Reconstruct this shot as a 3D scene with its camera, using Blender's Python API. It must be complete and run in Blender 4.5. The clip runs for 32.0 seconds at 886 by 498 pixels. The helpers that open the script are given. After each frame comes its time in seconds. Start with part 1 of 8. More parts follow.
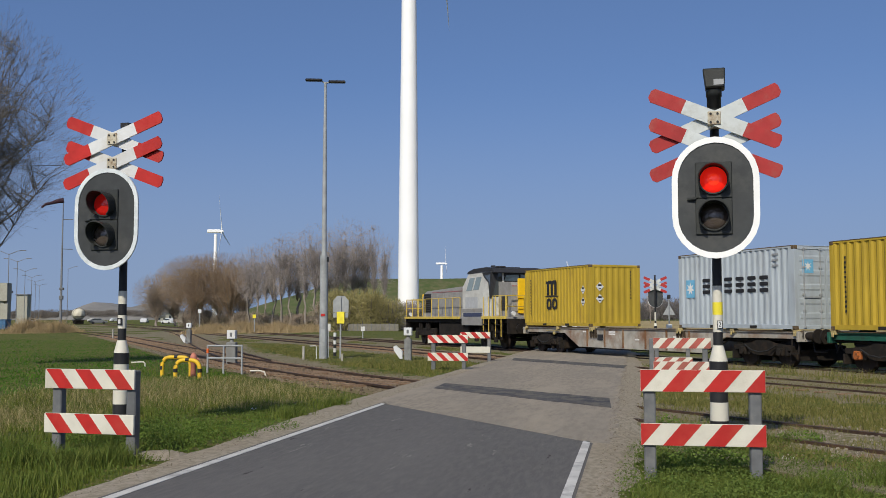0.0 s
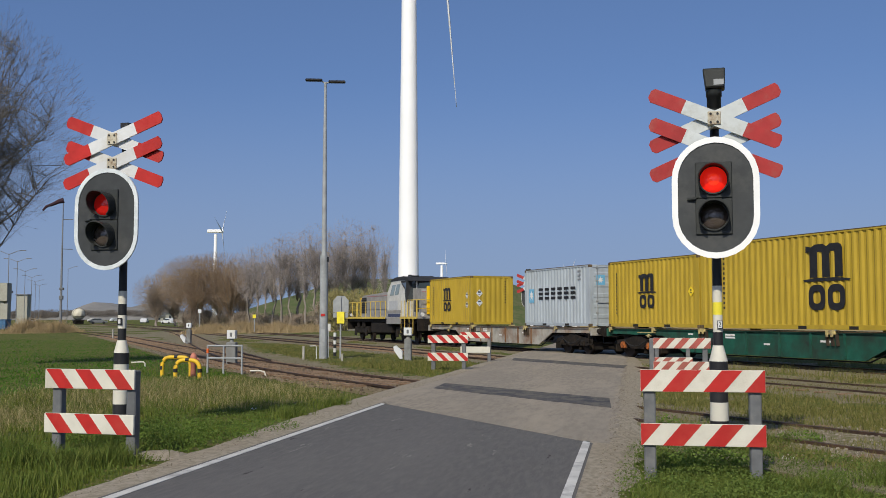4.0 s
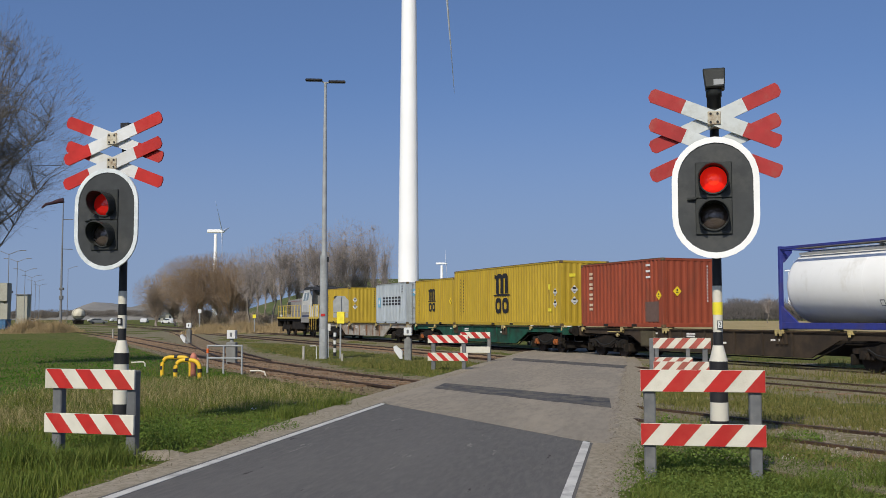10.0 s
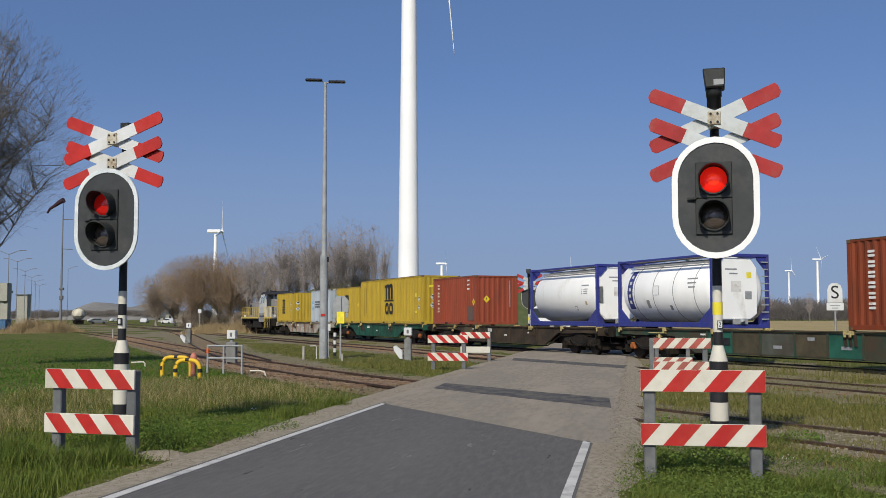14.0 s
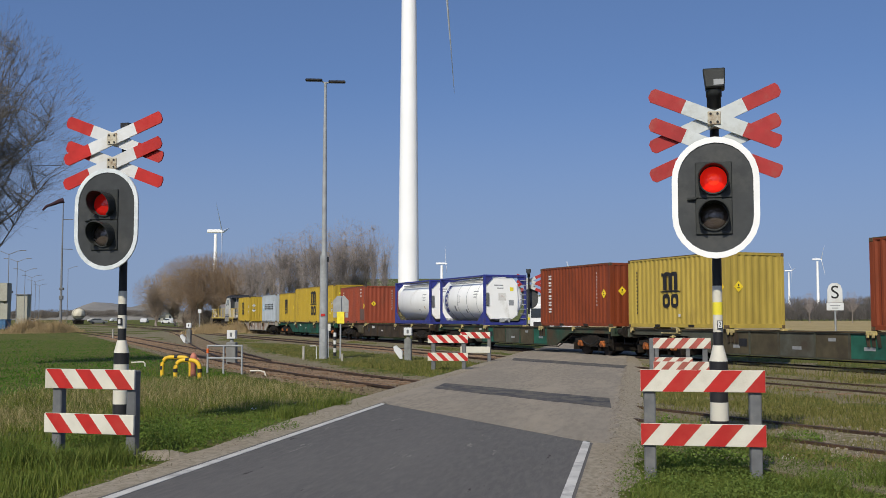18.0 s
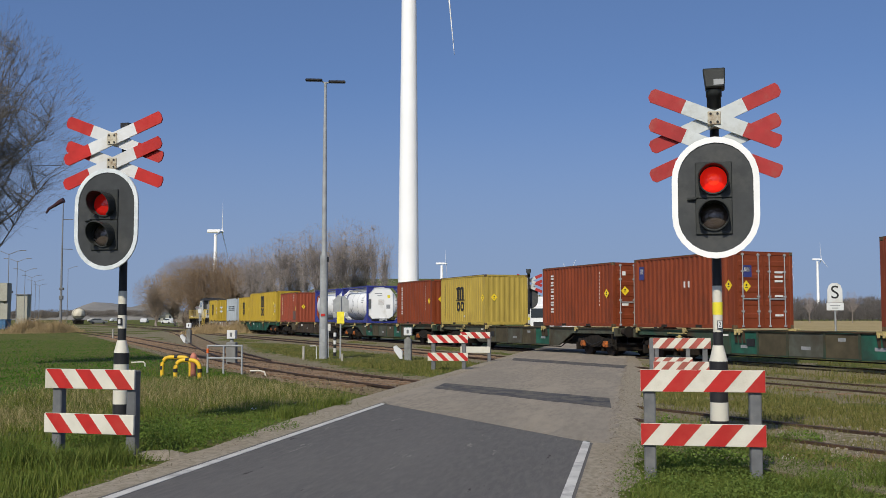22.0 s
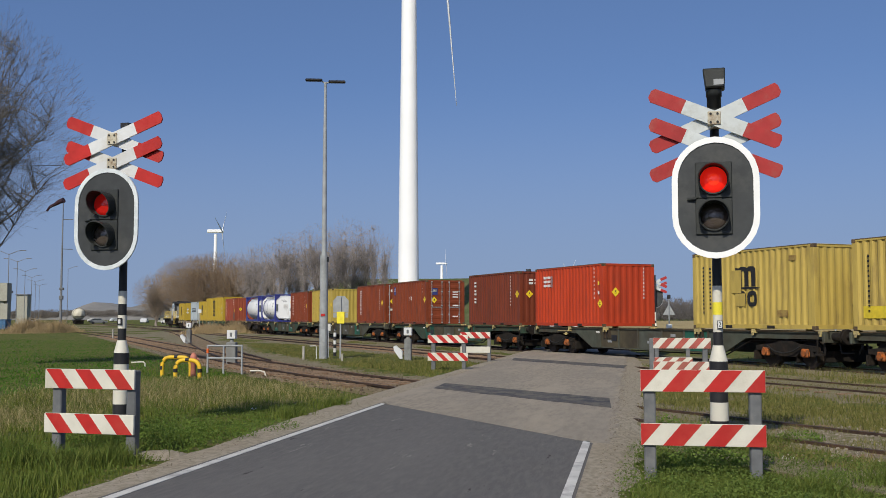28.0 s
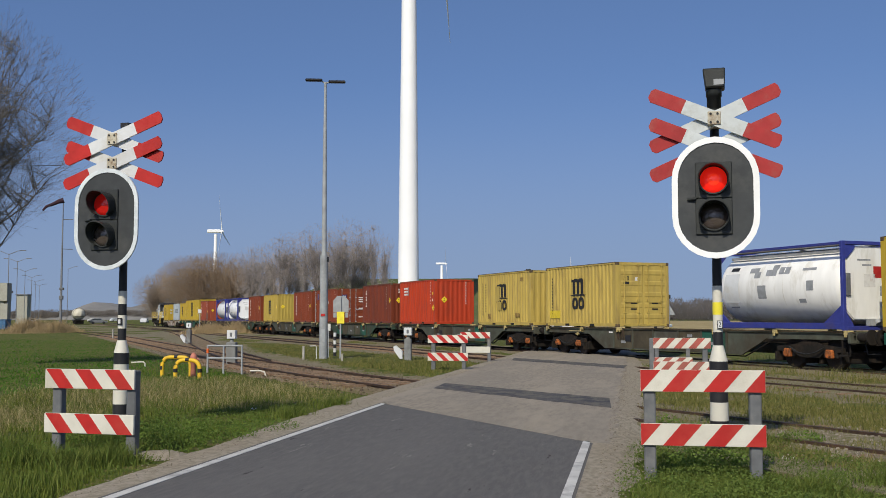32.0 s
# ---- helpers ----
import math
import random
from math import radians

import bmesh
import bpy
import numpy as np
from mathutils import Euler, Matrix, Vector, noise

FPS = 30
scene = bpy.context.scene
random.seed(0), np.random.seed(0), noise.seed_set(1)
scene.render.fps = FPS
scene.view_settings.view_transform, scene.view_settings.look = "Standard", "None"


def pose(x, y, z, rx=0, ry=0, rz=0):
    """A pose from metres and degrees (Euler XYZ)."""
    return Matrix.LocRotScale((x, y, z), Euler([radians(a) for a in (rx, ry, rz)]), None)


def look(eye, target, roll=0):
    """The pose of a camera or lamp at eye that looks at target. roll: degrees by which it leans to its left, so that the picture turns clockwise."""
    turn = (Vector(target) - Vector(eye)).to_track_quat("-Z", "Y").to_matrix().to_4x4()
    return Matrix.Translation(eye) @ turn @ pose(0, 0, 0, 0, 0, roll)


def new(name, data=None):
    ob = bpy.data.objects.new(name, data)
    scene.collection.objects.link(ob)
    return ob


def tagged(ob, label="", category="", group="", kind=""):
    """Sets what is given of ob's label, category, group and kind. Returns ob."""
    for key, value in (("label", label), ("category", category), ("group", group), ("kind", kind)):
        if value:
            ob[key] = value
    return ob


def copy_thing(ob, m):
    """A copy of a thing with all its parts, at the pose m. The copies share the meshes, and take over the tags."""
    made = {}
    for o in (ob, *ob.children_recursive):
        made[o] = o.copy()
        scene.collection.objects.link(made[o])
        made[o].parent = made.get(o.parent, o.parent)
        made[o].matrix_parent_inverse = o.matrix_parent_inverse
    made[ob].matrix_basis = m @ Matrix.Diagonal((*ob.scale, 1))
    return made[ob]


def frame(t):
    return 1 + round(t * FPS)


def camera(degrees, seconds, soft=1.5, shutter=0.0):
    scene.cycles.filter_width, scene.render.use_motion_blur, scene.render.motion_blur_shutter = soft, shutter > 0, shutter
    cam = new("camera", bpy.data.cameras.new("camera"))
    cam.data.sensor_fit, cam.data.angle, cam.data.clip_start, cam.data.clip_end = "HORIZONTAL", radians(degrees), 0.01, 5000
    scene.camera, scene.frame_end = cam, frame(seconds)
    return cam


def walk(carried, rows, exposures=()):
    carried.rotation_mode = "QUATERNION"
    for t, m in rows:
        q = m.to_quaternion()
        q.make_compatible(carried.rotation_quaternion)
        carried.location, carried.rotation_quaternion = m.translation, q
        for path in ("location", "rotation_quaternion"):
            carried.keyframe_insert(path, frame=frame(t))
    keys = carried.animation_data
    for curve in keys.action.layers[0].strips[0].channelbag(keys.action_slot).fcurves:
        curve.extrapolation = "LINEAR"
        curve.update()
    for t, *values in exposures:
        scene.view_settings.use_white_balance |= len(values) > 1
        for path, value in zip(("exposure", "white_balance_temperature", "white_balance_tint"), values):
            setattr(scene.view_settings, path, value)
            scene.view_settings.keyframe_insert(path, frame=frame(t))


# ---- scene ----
# camera on a tripod, eye height 1.53 m
cam = camera(46.36, 32.0, 0.85)
EYE = pose(0, 0, 1.53, 90 + 3.816, 0, 0)
walk(cam, [(0, EYE), (32, EYE)])

# clear spring day, sun behind the camera and to its left
SUN_ELEV, SUN_X, SUN_Y = radians(40), -0.36, -0.93
world = bpy.data.worlds.new("sky")
scene.world = world
world.use_nodes = True
wn, wl = world.node_tree.nodes, world.node_tree.links
wn.clear()
sky = wn.new("ShaderNodeTexSky")
sky.sky_type, sky.sun_disc = "NISHITA", False
sky.sun_elevation, sky.sun_rotation = SUN_ELEV, math.atan2(SUN_X, SUN_Y)
sky.air_density, sky.dust_density, sky.ozone_density, sky.altitude = 1.0, 1.0, 2.0, 0
bg = wn.new("ShaderNodeBackground")
bg.inputs["Strength"].default_value = 0.108
wo = wn.new("ShaderNodeOutputWorld")
# the haze of the day keeps the horizon as deep as the sky above it
way = wn.new("ShaderNodeTexCoord")
lift = wn.new("ShaderNodeMapping")
lift.inputs["Location"].default_value, lift.inputs["Scale"].default_value = (0, 0, 0.20), (1, 1, 0.8)
wl.new(way.outputs["Generated"], lift.inputs["Vector"])
wl.new(lift.outputs[0], sky.inputs["Vector"])
tone = wn.new("ShaderNodeVectorMath")
tone.operation = "MULTIPLY"
tone.inputs[1].default_value = (0.84, 0.94, 1.14)
wl.new(sky.outputs[0], tone.inputs[0])
# pale haze low over the horizon, all the way round
parts_ = wn.new("ShaderNodeSeparateXYZ")
wl.new(way.outputs["Generated"], parts_.inputs[0])
near = wn.new("ShaderNodeMapRange")
near.interpolation_type = "SMOOTHSTEP"
for k, value in enumerate((0.0, 0.24, 0.85, 0.0)):
    near.inputs[k + 1].default_value = value
wl.new(parts_.outputs[2], near.inputs[0])
haze = wn.new("ShaderNodeMix")
haze.data_type = "RGBA"
wl.new(near.outputs[0], haze.inputs[0])
wl.new(tone.outputs[0], haze.inputs[6])
haze.inputs[7].default_value = (2.42, 3.15, 4.55, 1)
wl.new(haze.outputs[2], bg.inputs["Color"])
wl.new(bg.outputs[0], wo.inputs["Surface"])
sun = new("sun", bpy.data.lights.new("sun", "SUN"))
sun.data.energy, sun.data.angle, sun.data.color = 3.85, radians(0.53), (1.0, 0.925, 0.76)
sun.matrix_world = look((0, 0, 60), (-SUN_X * 60, -SUN_Y * 60, 60 - 60 * math.tan(SUN_ELEV)))
scene.view_settings.exposure = -0.06

# the plan: s runs along the tracks towards the tail of the train, off lies across them, away from the eye
AZ = 0.3822
UX, UY, NX, NY = math.sin(AZ), -math.cos(AZ), math.cos(AZ), math.sin(AZ)
TRACK_TURN = math.degrees(math.atan2(UY, UX))
TRAIN_OFF, MID_OFF, NEAR_OFF = 22.945, 17.2, 9.8


def lay(s, off, z=0.0):
    """A place on the plan of the tracks."""
    return Vector((s * UX + off * NX, s * UY + off * NY, z))


# ---- mesh tools ----
def mesh_from(bm, name):
    me = bpy.data.meshes.new(name)
    bm.to_mesh(me)
    bm.free()
    return me


def part(name, bm, material, parent=None, label="", smooth=False):
    """Links a bmesh, or a mesh that is shared, as one mesh object under a thing or a part."""
    me = mesh_from(bm, name) if isinstance(bm, bmesh.types.BMesh) else bm
    if material and not me.materials:
        me.materials.append(material)
    if smooth:
        for p in me.polygons:
            p.use_smooth = True
    ob = new(name, me)
    if parent:
        ob.parent = parent
    if label:
        ob["label"] = label
    return ob


def thing(name, m, label, category, group="", kind=""):
    ob = new(name)
    ob.empty_display_size = 0.2
    ob.matrix_basis = m
    return tagged(ob, label, category, group, kind)


def box(bm, x0, x1, y0, y1, z0, z1, bevel=0.0, m=None):
    v = [bm.verts.new((x, y, z)) for x in (x0, x1) for y in (y0, y1) for z in (z0, z1)]
    fs = [bm.faces.new([v[i] for i in q]) for q in ((0, 1, 3, 2), (4, 6, 7, 5), (0, 4, 5, 1), (2, 3, 7, 6), (0, 2, 6, 4), (1, 5, 7, 3))]
    if bevel:
        es = list({e for f in fs for e in f.edges})
        r = bmesh.ops.bevel(bm, geom=es, offset=bevel, segments=1, affect="EDGES")
        v = list({w for f in r["faces"] for w in f.verts} | {w for w in v if w.is_valid})
    if m is not None:
        bmesh.ops.transform(bm, matrix=m, verts=v)
    return bm


def boxes(*specs, bevel=0.0):
    bm = bmesh.new()
    for q in specs:
        box(bm, *q, bevel=bevel)
    return bm


def prism(bm, outline, a, b, axis="y", m=None):
    """Extrudes a flat outline from a to b along an axis; the outline is given in the two other axes, in their order."""
    def at(p, d):
        return {"x": (d, p[0], p[1]), "y": (p[0], d, p[1]), "z": (p[0], p[1], d)}[axis]
    lo = [bm.verts.new(at(p, a)) for p in outline]
    hi = [bm.verts.new(at(p, b)) for p in outline]
    n = len(outline)
    bm.faces.new(lo)
    bm.faces.new(hi[::-1])
    for i in range(n):
        bm.faces.new((lo[i], hi[i], hi[(i + 1) % n], lo[(i + 1) % n]))
    bmesh.ops.recalc_face_normals(bm, faces=list({f for v in lo + hi for f in v.link_faces}))
    if m is not None:
        bmesh.ops.transform(bm, matrix=m, verts=lo + hi)
    return bm


def tube(bm, points, radii, seg=8, caps=True):
    """A round tube along points, with one radius or one for each point."""
    pts = [Vector(p) for p in points]
    rs = radii if isinstance(radii, (list, tuple)) else [radii] * len(pts)
    rings = []
    for i, p in enumerate(pts):
        d = (pts[min(i + 1, len(pts) - 1)] - pts[max(i - 1, 0)]).normalized()
        side = d.cross(Vector((0, 0, 1))) if abs(d.z) < 0.95 else d.cross(Vector((1, 0, 0)))
        side.normalize()
        up = side.cross(d)
        rings.append([bm.verts.new(p + rs[i] * (math.cos(a) * side + math.sin(a) * up)) for a in (2 * math.pi * k / seg for k in range(seg))])
    for r, q in zip(rings, rings[1:]):
        for k in range(seg):
            f = bm.faces.new((r[k], r[(k + 1) % seg], q[(k + 1) % seg], q[k]))
            f.smooth = True
    if caps:
        bm.faces.new([bm.verts.new(v.co) for v in rings[0]])
        bm.faces.new([bm.verts.new(v.co) for v in rings[-1][::-1]])
    return bm


def tubes(*paths, r=0.02, seg=6):
    bm = bmesh.new()
    for p in paths:
        tube(bm, p, r, seg)
    return bm


def disc_y(bm, x, z, y0, y1, r, seg=24, r1=None):
    """A round plug along y."""
    return tube(bm, [(x, y0, z), (x, y1, z)], [r, r if r1 is None else r1], seg)


def array_mesh(name, verts, faces, material):
    me = bpy.data.meshes.new(name)
    n, k = faces.shape
    me.vertices.add(len(verts))
    me.vertices.foreach_set("co", verts.astype(np.float32).ravel())
    me.loops.add(n * k)
    me.loops.foreach_set("vertex_index", faces.astype(np.int32).ravel())
    me.polygons.add(n)
    me.polygons.foreach_set("loop_start", np.arange(0, n * k, k, dtype=np.int32))
    me.update(calc_edges=True)
    me.materials.append(material)
    return me


def letters(text, size, depth=0.004, spacing=1.0):
    cu = bpy.data.curves.new("letters", "FONT")
    cu.body, cu.size, cu.extrude, cu.align_x, cu.align_y, cu.space_character = text, size, depth, "CENTER", "CENTER", spacing
    ob = bpy.data.objects.new("letters", cu)
    me = bpy.data.meshes.new_from_object(ob)
    bpy.data.objects.remove(ob)
    bpy.data.curves.remove(cu)
    return me


# ---- materials ----
def paint(name, colour, rough=0.5, metal=0.0, vary=0.15, scale=6.0, dirt=None, dirt_amount=0.3, dirt_scale=1.5, bump=0.05, bump_scale=60.0, spread=0.06, stretch=(1, 1, 1), coat=0.0, gloss=0.3):
    """A worn surface: colour that varies at two scales, dirt or rust in patches, fine relief."""
    mt = bpy.data.materials.new(name)
    mt.use_nodes = True
    nd, ln = mt.node_tree.nodes, mt.node_tree.links
    bs = nd["Principled BSDF"]
    tc = nd.new("ShaderNodeTexCoord")
    mp = nd.new("ShaderNodeMapping")
    mp.inputs["Scale"].default_value = stretch
    info = nd.new("ShaderNodeObjectInfo")
    add = nd.new("ShaderNodeVectorMath")
    ln.new(tc.outputs["Object"], mp.inputs[0])
    ln.new(mp.outputs[0], add.inputs[0])
    mul = nd.new("ShaderNodeMath")
    mul.operation, mul.inputs[1].default_value = "MULTIPLY", 37.0
    ln.new(info.outputs["Random"], mul.inputs[0])
    ln.new(mul.outputs[0], add.inputs[1])
    n1 = nd.new("ShaderNodeTexNoise")
    n1.inputs["Scale"].default_value, n1.inputs["Detail"].default_value = scale, 6.0
    ln.new(add.outputs[0], n1.inputs["Vector"])
    r1 = nd.new("ShaderNodeMapRange")
    r1.inputs[1].default_value, r1.inputs[2].default_value = 0.3, 0.7
    r1.inputs[3].default_value, r1.inputs[4].default_value = 1.0 - vary, 1.0 + vary
    ln.new(n1.outputs[0], r1.inputs[0])
    sp = nd.new("ShaderNodeMapRange")
    sp.inputs[3].default_value, sp.inputs[4].default_value = 1.0 - spread, 1.0 + spread
    ln.new(info.outputs["Random"], sp.inputs[0])
    mm = nd.new("ShaderNodeMath")
    mm.operation = "MULTIPLY"
    ln.new(r1.outputs[0], mm.inputs[0])
    ln.new(sp.outputs[0], mm.inputs[1])
    vs = nd.new("ShaderNodeVectorMath")
    vs.operation = "SCALE"
    vs.inputs[0].default_value = colour
    ln.new(mm.outputs[0], vs.inputs["Scale"])
    out = vs.outputs[0]
    if dirt is not None:
        n2 = nd.new("ShaderNodeTexNoise")
        n2.inputs["Scale"].default_value, n2.inputs["Detail"].default_value, n2.inputs["Roughness"].default_value = dirt_scale, 8.0, 0.65
        ln.new(add.outputs[0], n2.inputs["Vector"])
        r2 = nd.new("ShaderNodeMapRange")
        r2.inputs[1].default_value, r2.inputs[2].default_value = 0.62 - 0.35 * dirt_amount, 0.80 - 0.25 * dirt_amount
        ln.new(n2.outputs[0], r2.inputs[0])
        mx = nd.new("ShaderNodeMix")
        mx.data_type = "RGBA"
        ln.new(r2.outputs[0], mx.inputs[0])
        ln.new(out, mx.inputs[6])
        mx.inputs[7].default_value = (*dirt, 1)
        out = mx.outputs[2]
    ln.new(out, bs.inputs["Base Color"])
    bs.inputs["Roughness"].default_value, bs.inputs["Metallic"].default_value = rough, metal
    bs.inputs["Coat Weight"].default_value = coat
    bs.inputs["Specular IOR Level"].default_value = 0.5 if coat else gloss
    if bump:
        n3 = nd.new("ShaderNodeTexNoise")
        n3.inputs["Scale"].default_value, n3.inputs["Detail"].default_value = bump_scale, 4.0
        ln.new(add.outputs[0], n3.inputs["Vector"])
        bp = nd.new("ShaderNodeBump")
        bp.inputs["Strength"].default_value, bp.inputs["Distance"].default_value = min(1.0, bump * 6), 0.01
        ln.new(n3.outputs[0], bp.inputs["Height"])
        ln.new(bp.outputs[0], bs.inputs["Normal"])
    return mt


def leafy(name, c0, c1, rough=0.7, translucent=0.0):
    """Blades and twigs: the colour varies from piece to piece."""
    mt = bpy.data.materials.new(name)
    mt.use_nodes = True
    nd, ln = mt.node_tree.nodes, mt.node_tree.links
    bs = nd["Principled BSDF"]
    geo = nd.new("ShaderNodeNewGeometry")
    mx = nd.new("ShaderNodeMix")
    mx.data_type = "RGBA"
    ln.new(geo.outputs["Random Per Island"], mx.inputs[0])
    mx.inputs[6].default_value, mx.inputs[7].default_value = (*c0, 1), (*c1, 1)
    ln.new(mx.outputs[2], bs.inputs["Base Color"])
    bs.inputs["Roughness"].default_value = rough
    bs.inputs["Specular IOR Level"].default_value = 0.08
    return mt


def two_tone(name, c0, c1, c2, s0, s1, rough=0.95, bump=0.5, bump_scale=25.0, cut=(0.42, 0.6), bump_distance=0.02, spots=None, drawn=1.0):
    """Ground: three colours mixed by noise at two scales, with relief."""
    mt = bpy.data.materials.new(name)
    mt.use_nodes = True
    nd, ln = mt.node_tree.nodes, mt.node_tree.links
    bs = nd["Principled BSDF"]
    tc = nd.new("ShaderNodeTexCoord")
    # drawn out along the lane by wheels and rain
    pull = nd.new("ShaderNodeMapping")
    pull.vector_type = "TEXTURE"
    pull.inputs["Rotation"].default_value = (0.0, 0.0, -0.181)
    pull.inputs["Scale"].default_value = (1.0, 1.0 / drawn, 1.0)
    ln.new(tc.outputs["Object"], pull.inputs["Vector"])
    out = None
    for i, (c, sc) in enumerate(((c1, s0), (c2, s1))):
        n = nd.new("ShaderNodeTexNoise")
        n.inputs["Scale"].default_value, n.inputs["Detail"].default_value, n.inputs["Roughness"].default_value = sc, 8.0, 0.6
        ln.new(pull.outputs[0], n.inputs["Vector"])
        r = nd.new("ShaderNodeMapRange")
        r.inputs[1].default_value, r.inputs[2].default_value = cut
        ln.new(n.outputs[0], r.inputs[0])
        mx = nd.new("ShaderNodeMix")
        mx.data_type = "RGBA"
        ln.new(r.outputs[0], mx.inputs[0])
        if out is None:
            mx.inputs[6].default_value = (*c0, 1)
        else:
            ln.new(out, mx.inputs[6])
        mx.inputs[7].default_value = (*c, 1)
        out = mx.outputs[2]
    # scuffs and spots with an edge of their own: (colour, scale, threshold, softness)
    for c, sc, cut0, soft in spots or ():
        n = nd.new("ShaderNodeTexNoise")
        n.inputs["Scale"].default_value, n.inputs["Detail"].default_value, n.inputs["Roughness"].default_value = sc, 5.0, 0.7
        ln.new(pull.outputs[0], n.inputs["Vector"])
        r = nd.new("ShaderNodeMapRange")
        r.inputs[1].default_value, r.inputs[2].default_value = cut0, cut0 + soft
        ln.new(n.outputs[0], r.inputs[0])
        mx = nd.new("ShaderNodeMix")
        mx.data_type = "RGBA"
        ln.new(r.outputs[0], mx.inputs[0])
        ln.new(out, mx.inputs[6])
        mx.inputs[7].default_value = (*c, 1)
        out = mx.outputs[2]
    ln.new(out, bs.inputs["Base Color"])
    bs.inputs["Roughness"].default_value = rough
    bs.inputs["Specular IOR Level"].default_value = 0.12
    n3 = nd.new("ShaderNodeTexNoise")
    n3.inputs["Scale"].default_value, n3.inputs["Detail"].default_value = bump_scale, 6.0
    ln.new(tc.outputs["Object"], n3.inputs["Vector"])
    bp = nd.new("ShaderNodeBump")
    bp.inputs["Strength"].default_value, bp.inputs["Distance"].default_value = bump, bump_distance
    ln.new(n3.outputs[0], bp.inputs["Height"])
    ln.new(bp.outputs[0], bs.inputs["Normal"])
    return mt


def glow(name, colour, strength, rough=0.2):
    mt = bpy.data.materials.new(name)
    mt.use_nodes = True
    bs = mt.node_tree.nodes["Principled BSDF"]
    bs.inputs["Base Color"].default_value = (*colour, 1)
    bs.inputs["Emission Color"].default_value = (*colour, 1)
    bs.inputs["Emission Strength"].default_value = strength
    bs.inputs["Roughness"].default_value = rough
    return mt


GRASS = two_tone("grass_ground", (0.050, 0.082, 0.012), (0.080, 0.105, 0.018), (0.145, 0.130, 0.045), 0.35, 5.0, bump=0.9, bump_scale=9.0, bump_distance=0.08)
ASPHALT = two_tone("asphalt", (0.104, 0.100, 0.098), (0.128, 0.122, 0.118), (0.140, 0.133, 0.126), 0.9, 16.0, drawn=0.16, rough=0.9, bump=0.25, bump_scale=160.0, cut=(0.42, 0.72), spots=(((0.19, 0.182, 0.165), 3.4, 0.635, 0.03), ((0.050, 0.046, 0.044), 4.6, 0.67, 0.02), ((0.19, 0.178, 0.158), 26.0, 0.65, 0.06), ((0.065, 0.060, 0.057), 30.0, 0.65, 0.05)))
OLD_ASPHALT = two_tone("old_asphalt", (0.25, 0.222, 0.184), (0.295, 0.255, 0.203), (0.228, 0.200, 0.164), 0.6, 11.0, drawn=0.18, rough=0.95, bump=0.4, bump_scale=90.0, spots=(((0.32, 0.285, 0.235), 22.0, 0.66, 0.06), ((0.12, 0.11, 0.098), 17.0, 0.68, 0.05), ((0.305, 0.264, 0.21), 0.9, 0.5, 0.12)))
STRIP = two_tone("dark_strip", (0.060, 0.060, 0.066), (0.085, 0.083, 0.085), (0.13, 0.12, 0.105), 0.8, 4.0, drawn=0.5, rough=0.9, bump=0.4, bump_scale=80.0)
DUST = two_tone("dusty_shoulder", (0.325, 0.285, 0.225), (0.295, 0.252, 0.194), (0.225, 0.195, 0.142), 1.1, 14.0, drawn=0.5, bump=0.5, bump_scale=90.0, bump_distance=0.012, spots=(((0.36, 0.325, 0.27), 30.0, 0.66, 0.06), ((0.13, 0.115, 0.08), 19.0, 0.66, 0.06)))
BALLAST = two_tone("ballast", (0.215, 0.150, 0.096), (0.150, 0.125, 0.055), (0.28, 0.210, 0.145), 0.5, 14.0, bump=1.0, bump_scale=30.0, bump_distance=0.05, spots=(((0.29, 0.25, 0.20), 24.0, 0.64, 0.06), ((0.06, 0.048, 0.034), 17.0, 0.64, 0.06)))
YARD = two_tone("yard_soil", (0.175, 0.148, 0.096), (0.125, 0.124, 0.046), (0.23, 0.196, 0.138), 0.3, 9.0, bump=0.5, bump_scale=60.0, bump_distance=0.02, spots=(((0.26, 0.23, 0.18), 24.0, 0.64, 0.06), ((0.065, 0.055, 0.035), 15.0, 0.66, 0.06)))
LINE_WHITE = paint("road_line_white", (0.49, 0.48, 0.45), 0.7, vary=0.15, scale=3, dirt=(0.26, 0.25, 0.24), dirt_amount=0.3, dirt_scale=4)
RAIL_STEEL = paint("rail_rust", (0.048, 0.030, 0.021), 0.7, 0.1, vary=0.3, dirt=(0.105, 0.060, 0.036), dirt_amount=0.4)
SLEEPER = paint("sleeper_wood", (0.20, 0.125, 0.075), 0.9, vary=0.35, dirt=(0.29, 0.215, 0.14), dirt_amount=0.5, stretch=(1, 6, 6), bump=0.15)
SIGN_WHITE = paint("sign_white", (0.62, 0.63, 0.63), 0.5, vary=0.05, dirt=(0.46, 0.43, 0.36), dirt_amount=0.25, bump=0.012)
RIM_WHITE = paint("rim_white", (0.86, 0.86, 0.85), 0.4, vary=0.03, dirt=(0.74, 0.74, 0.72), dirt_amount=0.15, bump=0.01)
RIM_FILM = paint("rim_film", (0.60, 0.645, 0.66), 0.4, vary=0.12, scale=9, dirt=(0.74, 0.77, 0.78), dirt_amount=0.4, dirt_scale=5, bump=0.01)
CLAMP = paint("stained_clamp", (0.50, 0.46, 0.36), 0.6, vary=0.2, dirt=(0.20, 0.12, 0.06), dirt_amount=0.5, dirt_scale=12, bump=0.02)
SIGN_RED = paint("sign_red", (0.43, 0.022, 0.018), 0.55, vary=0.14, dirt=(0.37, 0.05, 0.035), dirt_amount=0.35, bump=0.012)
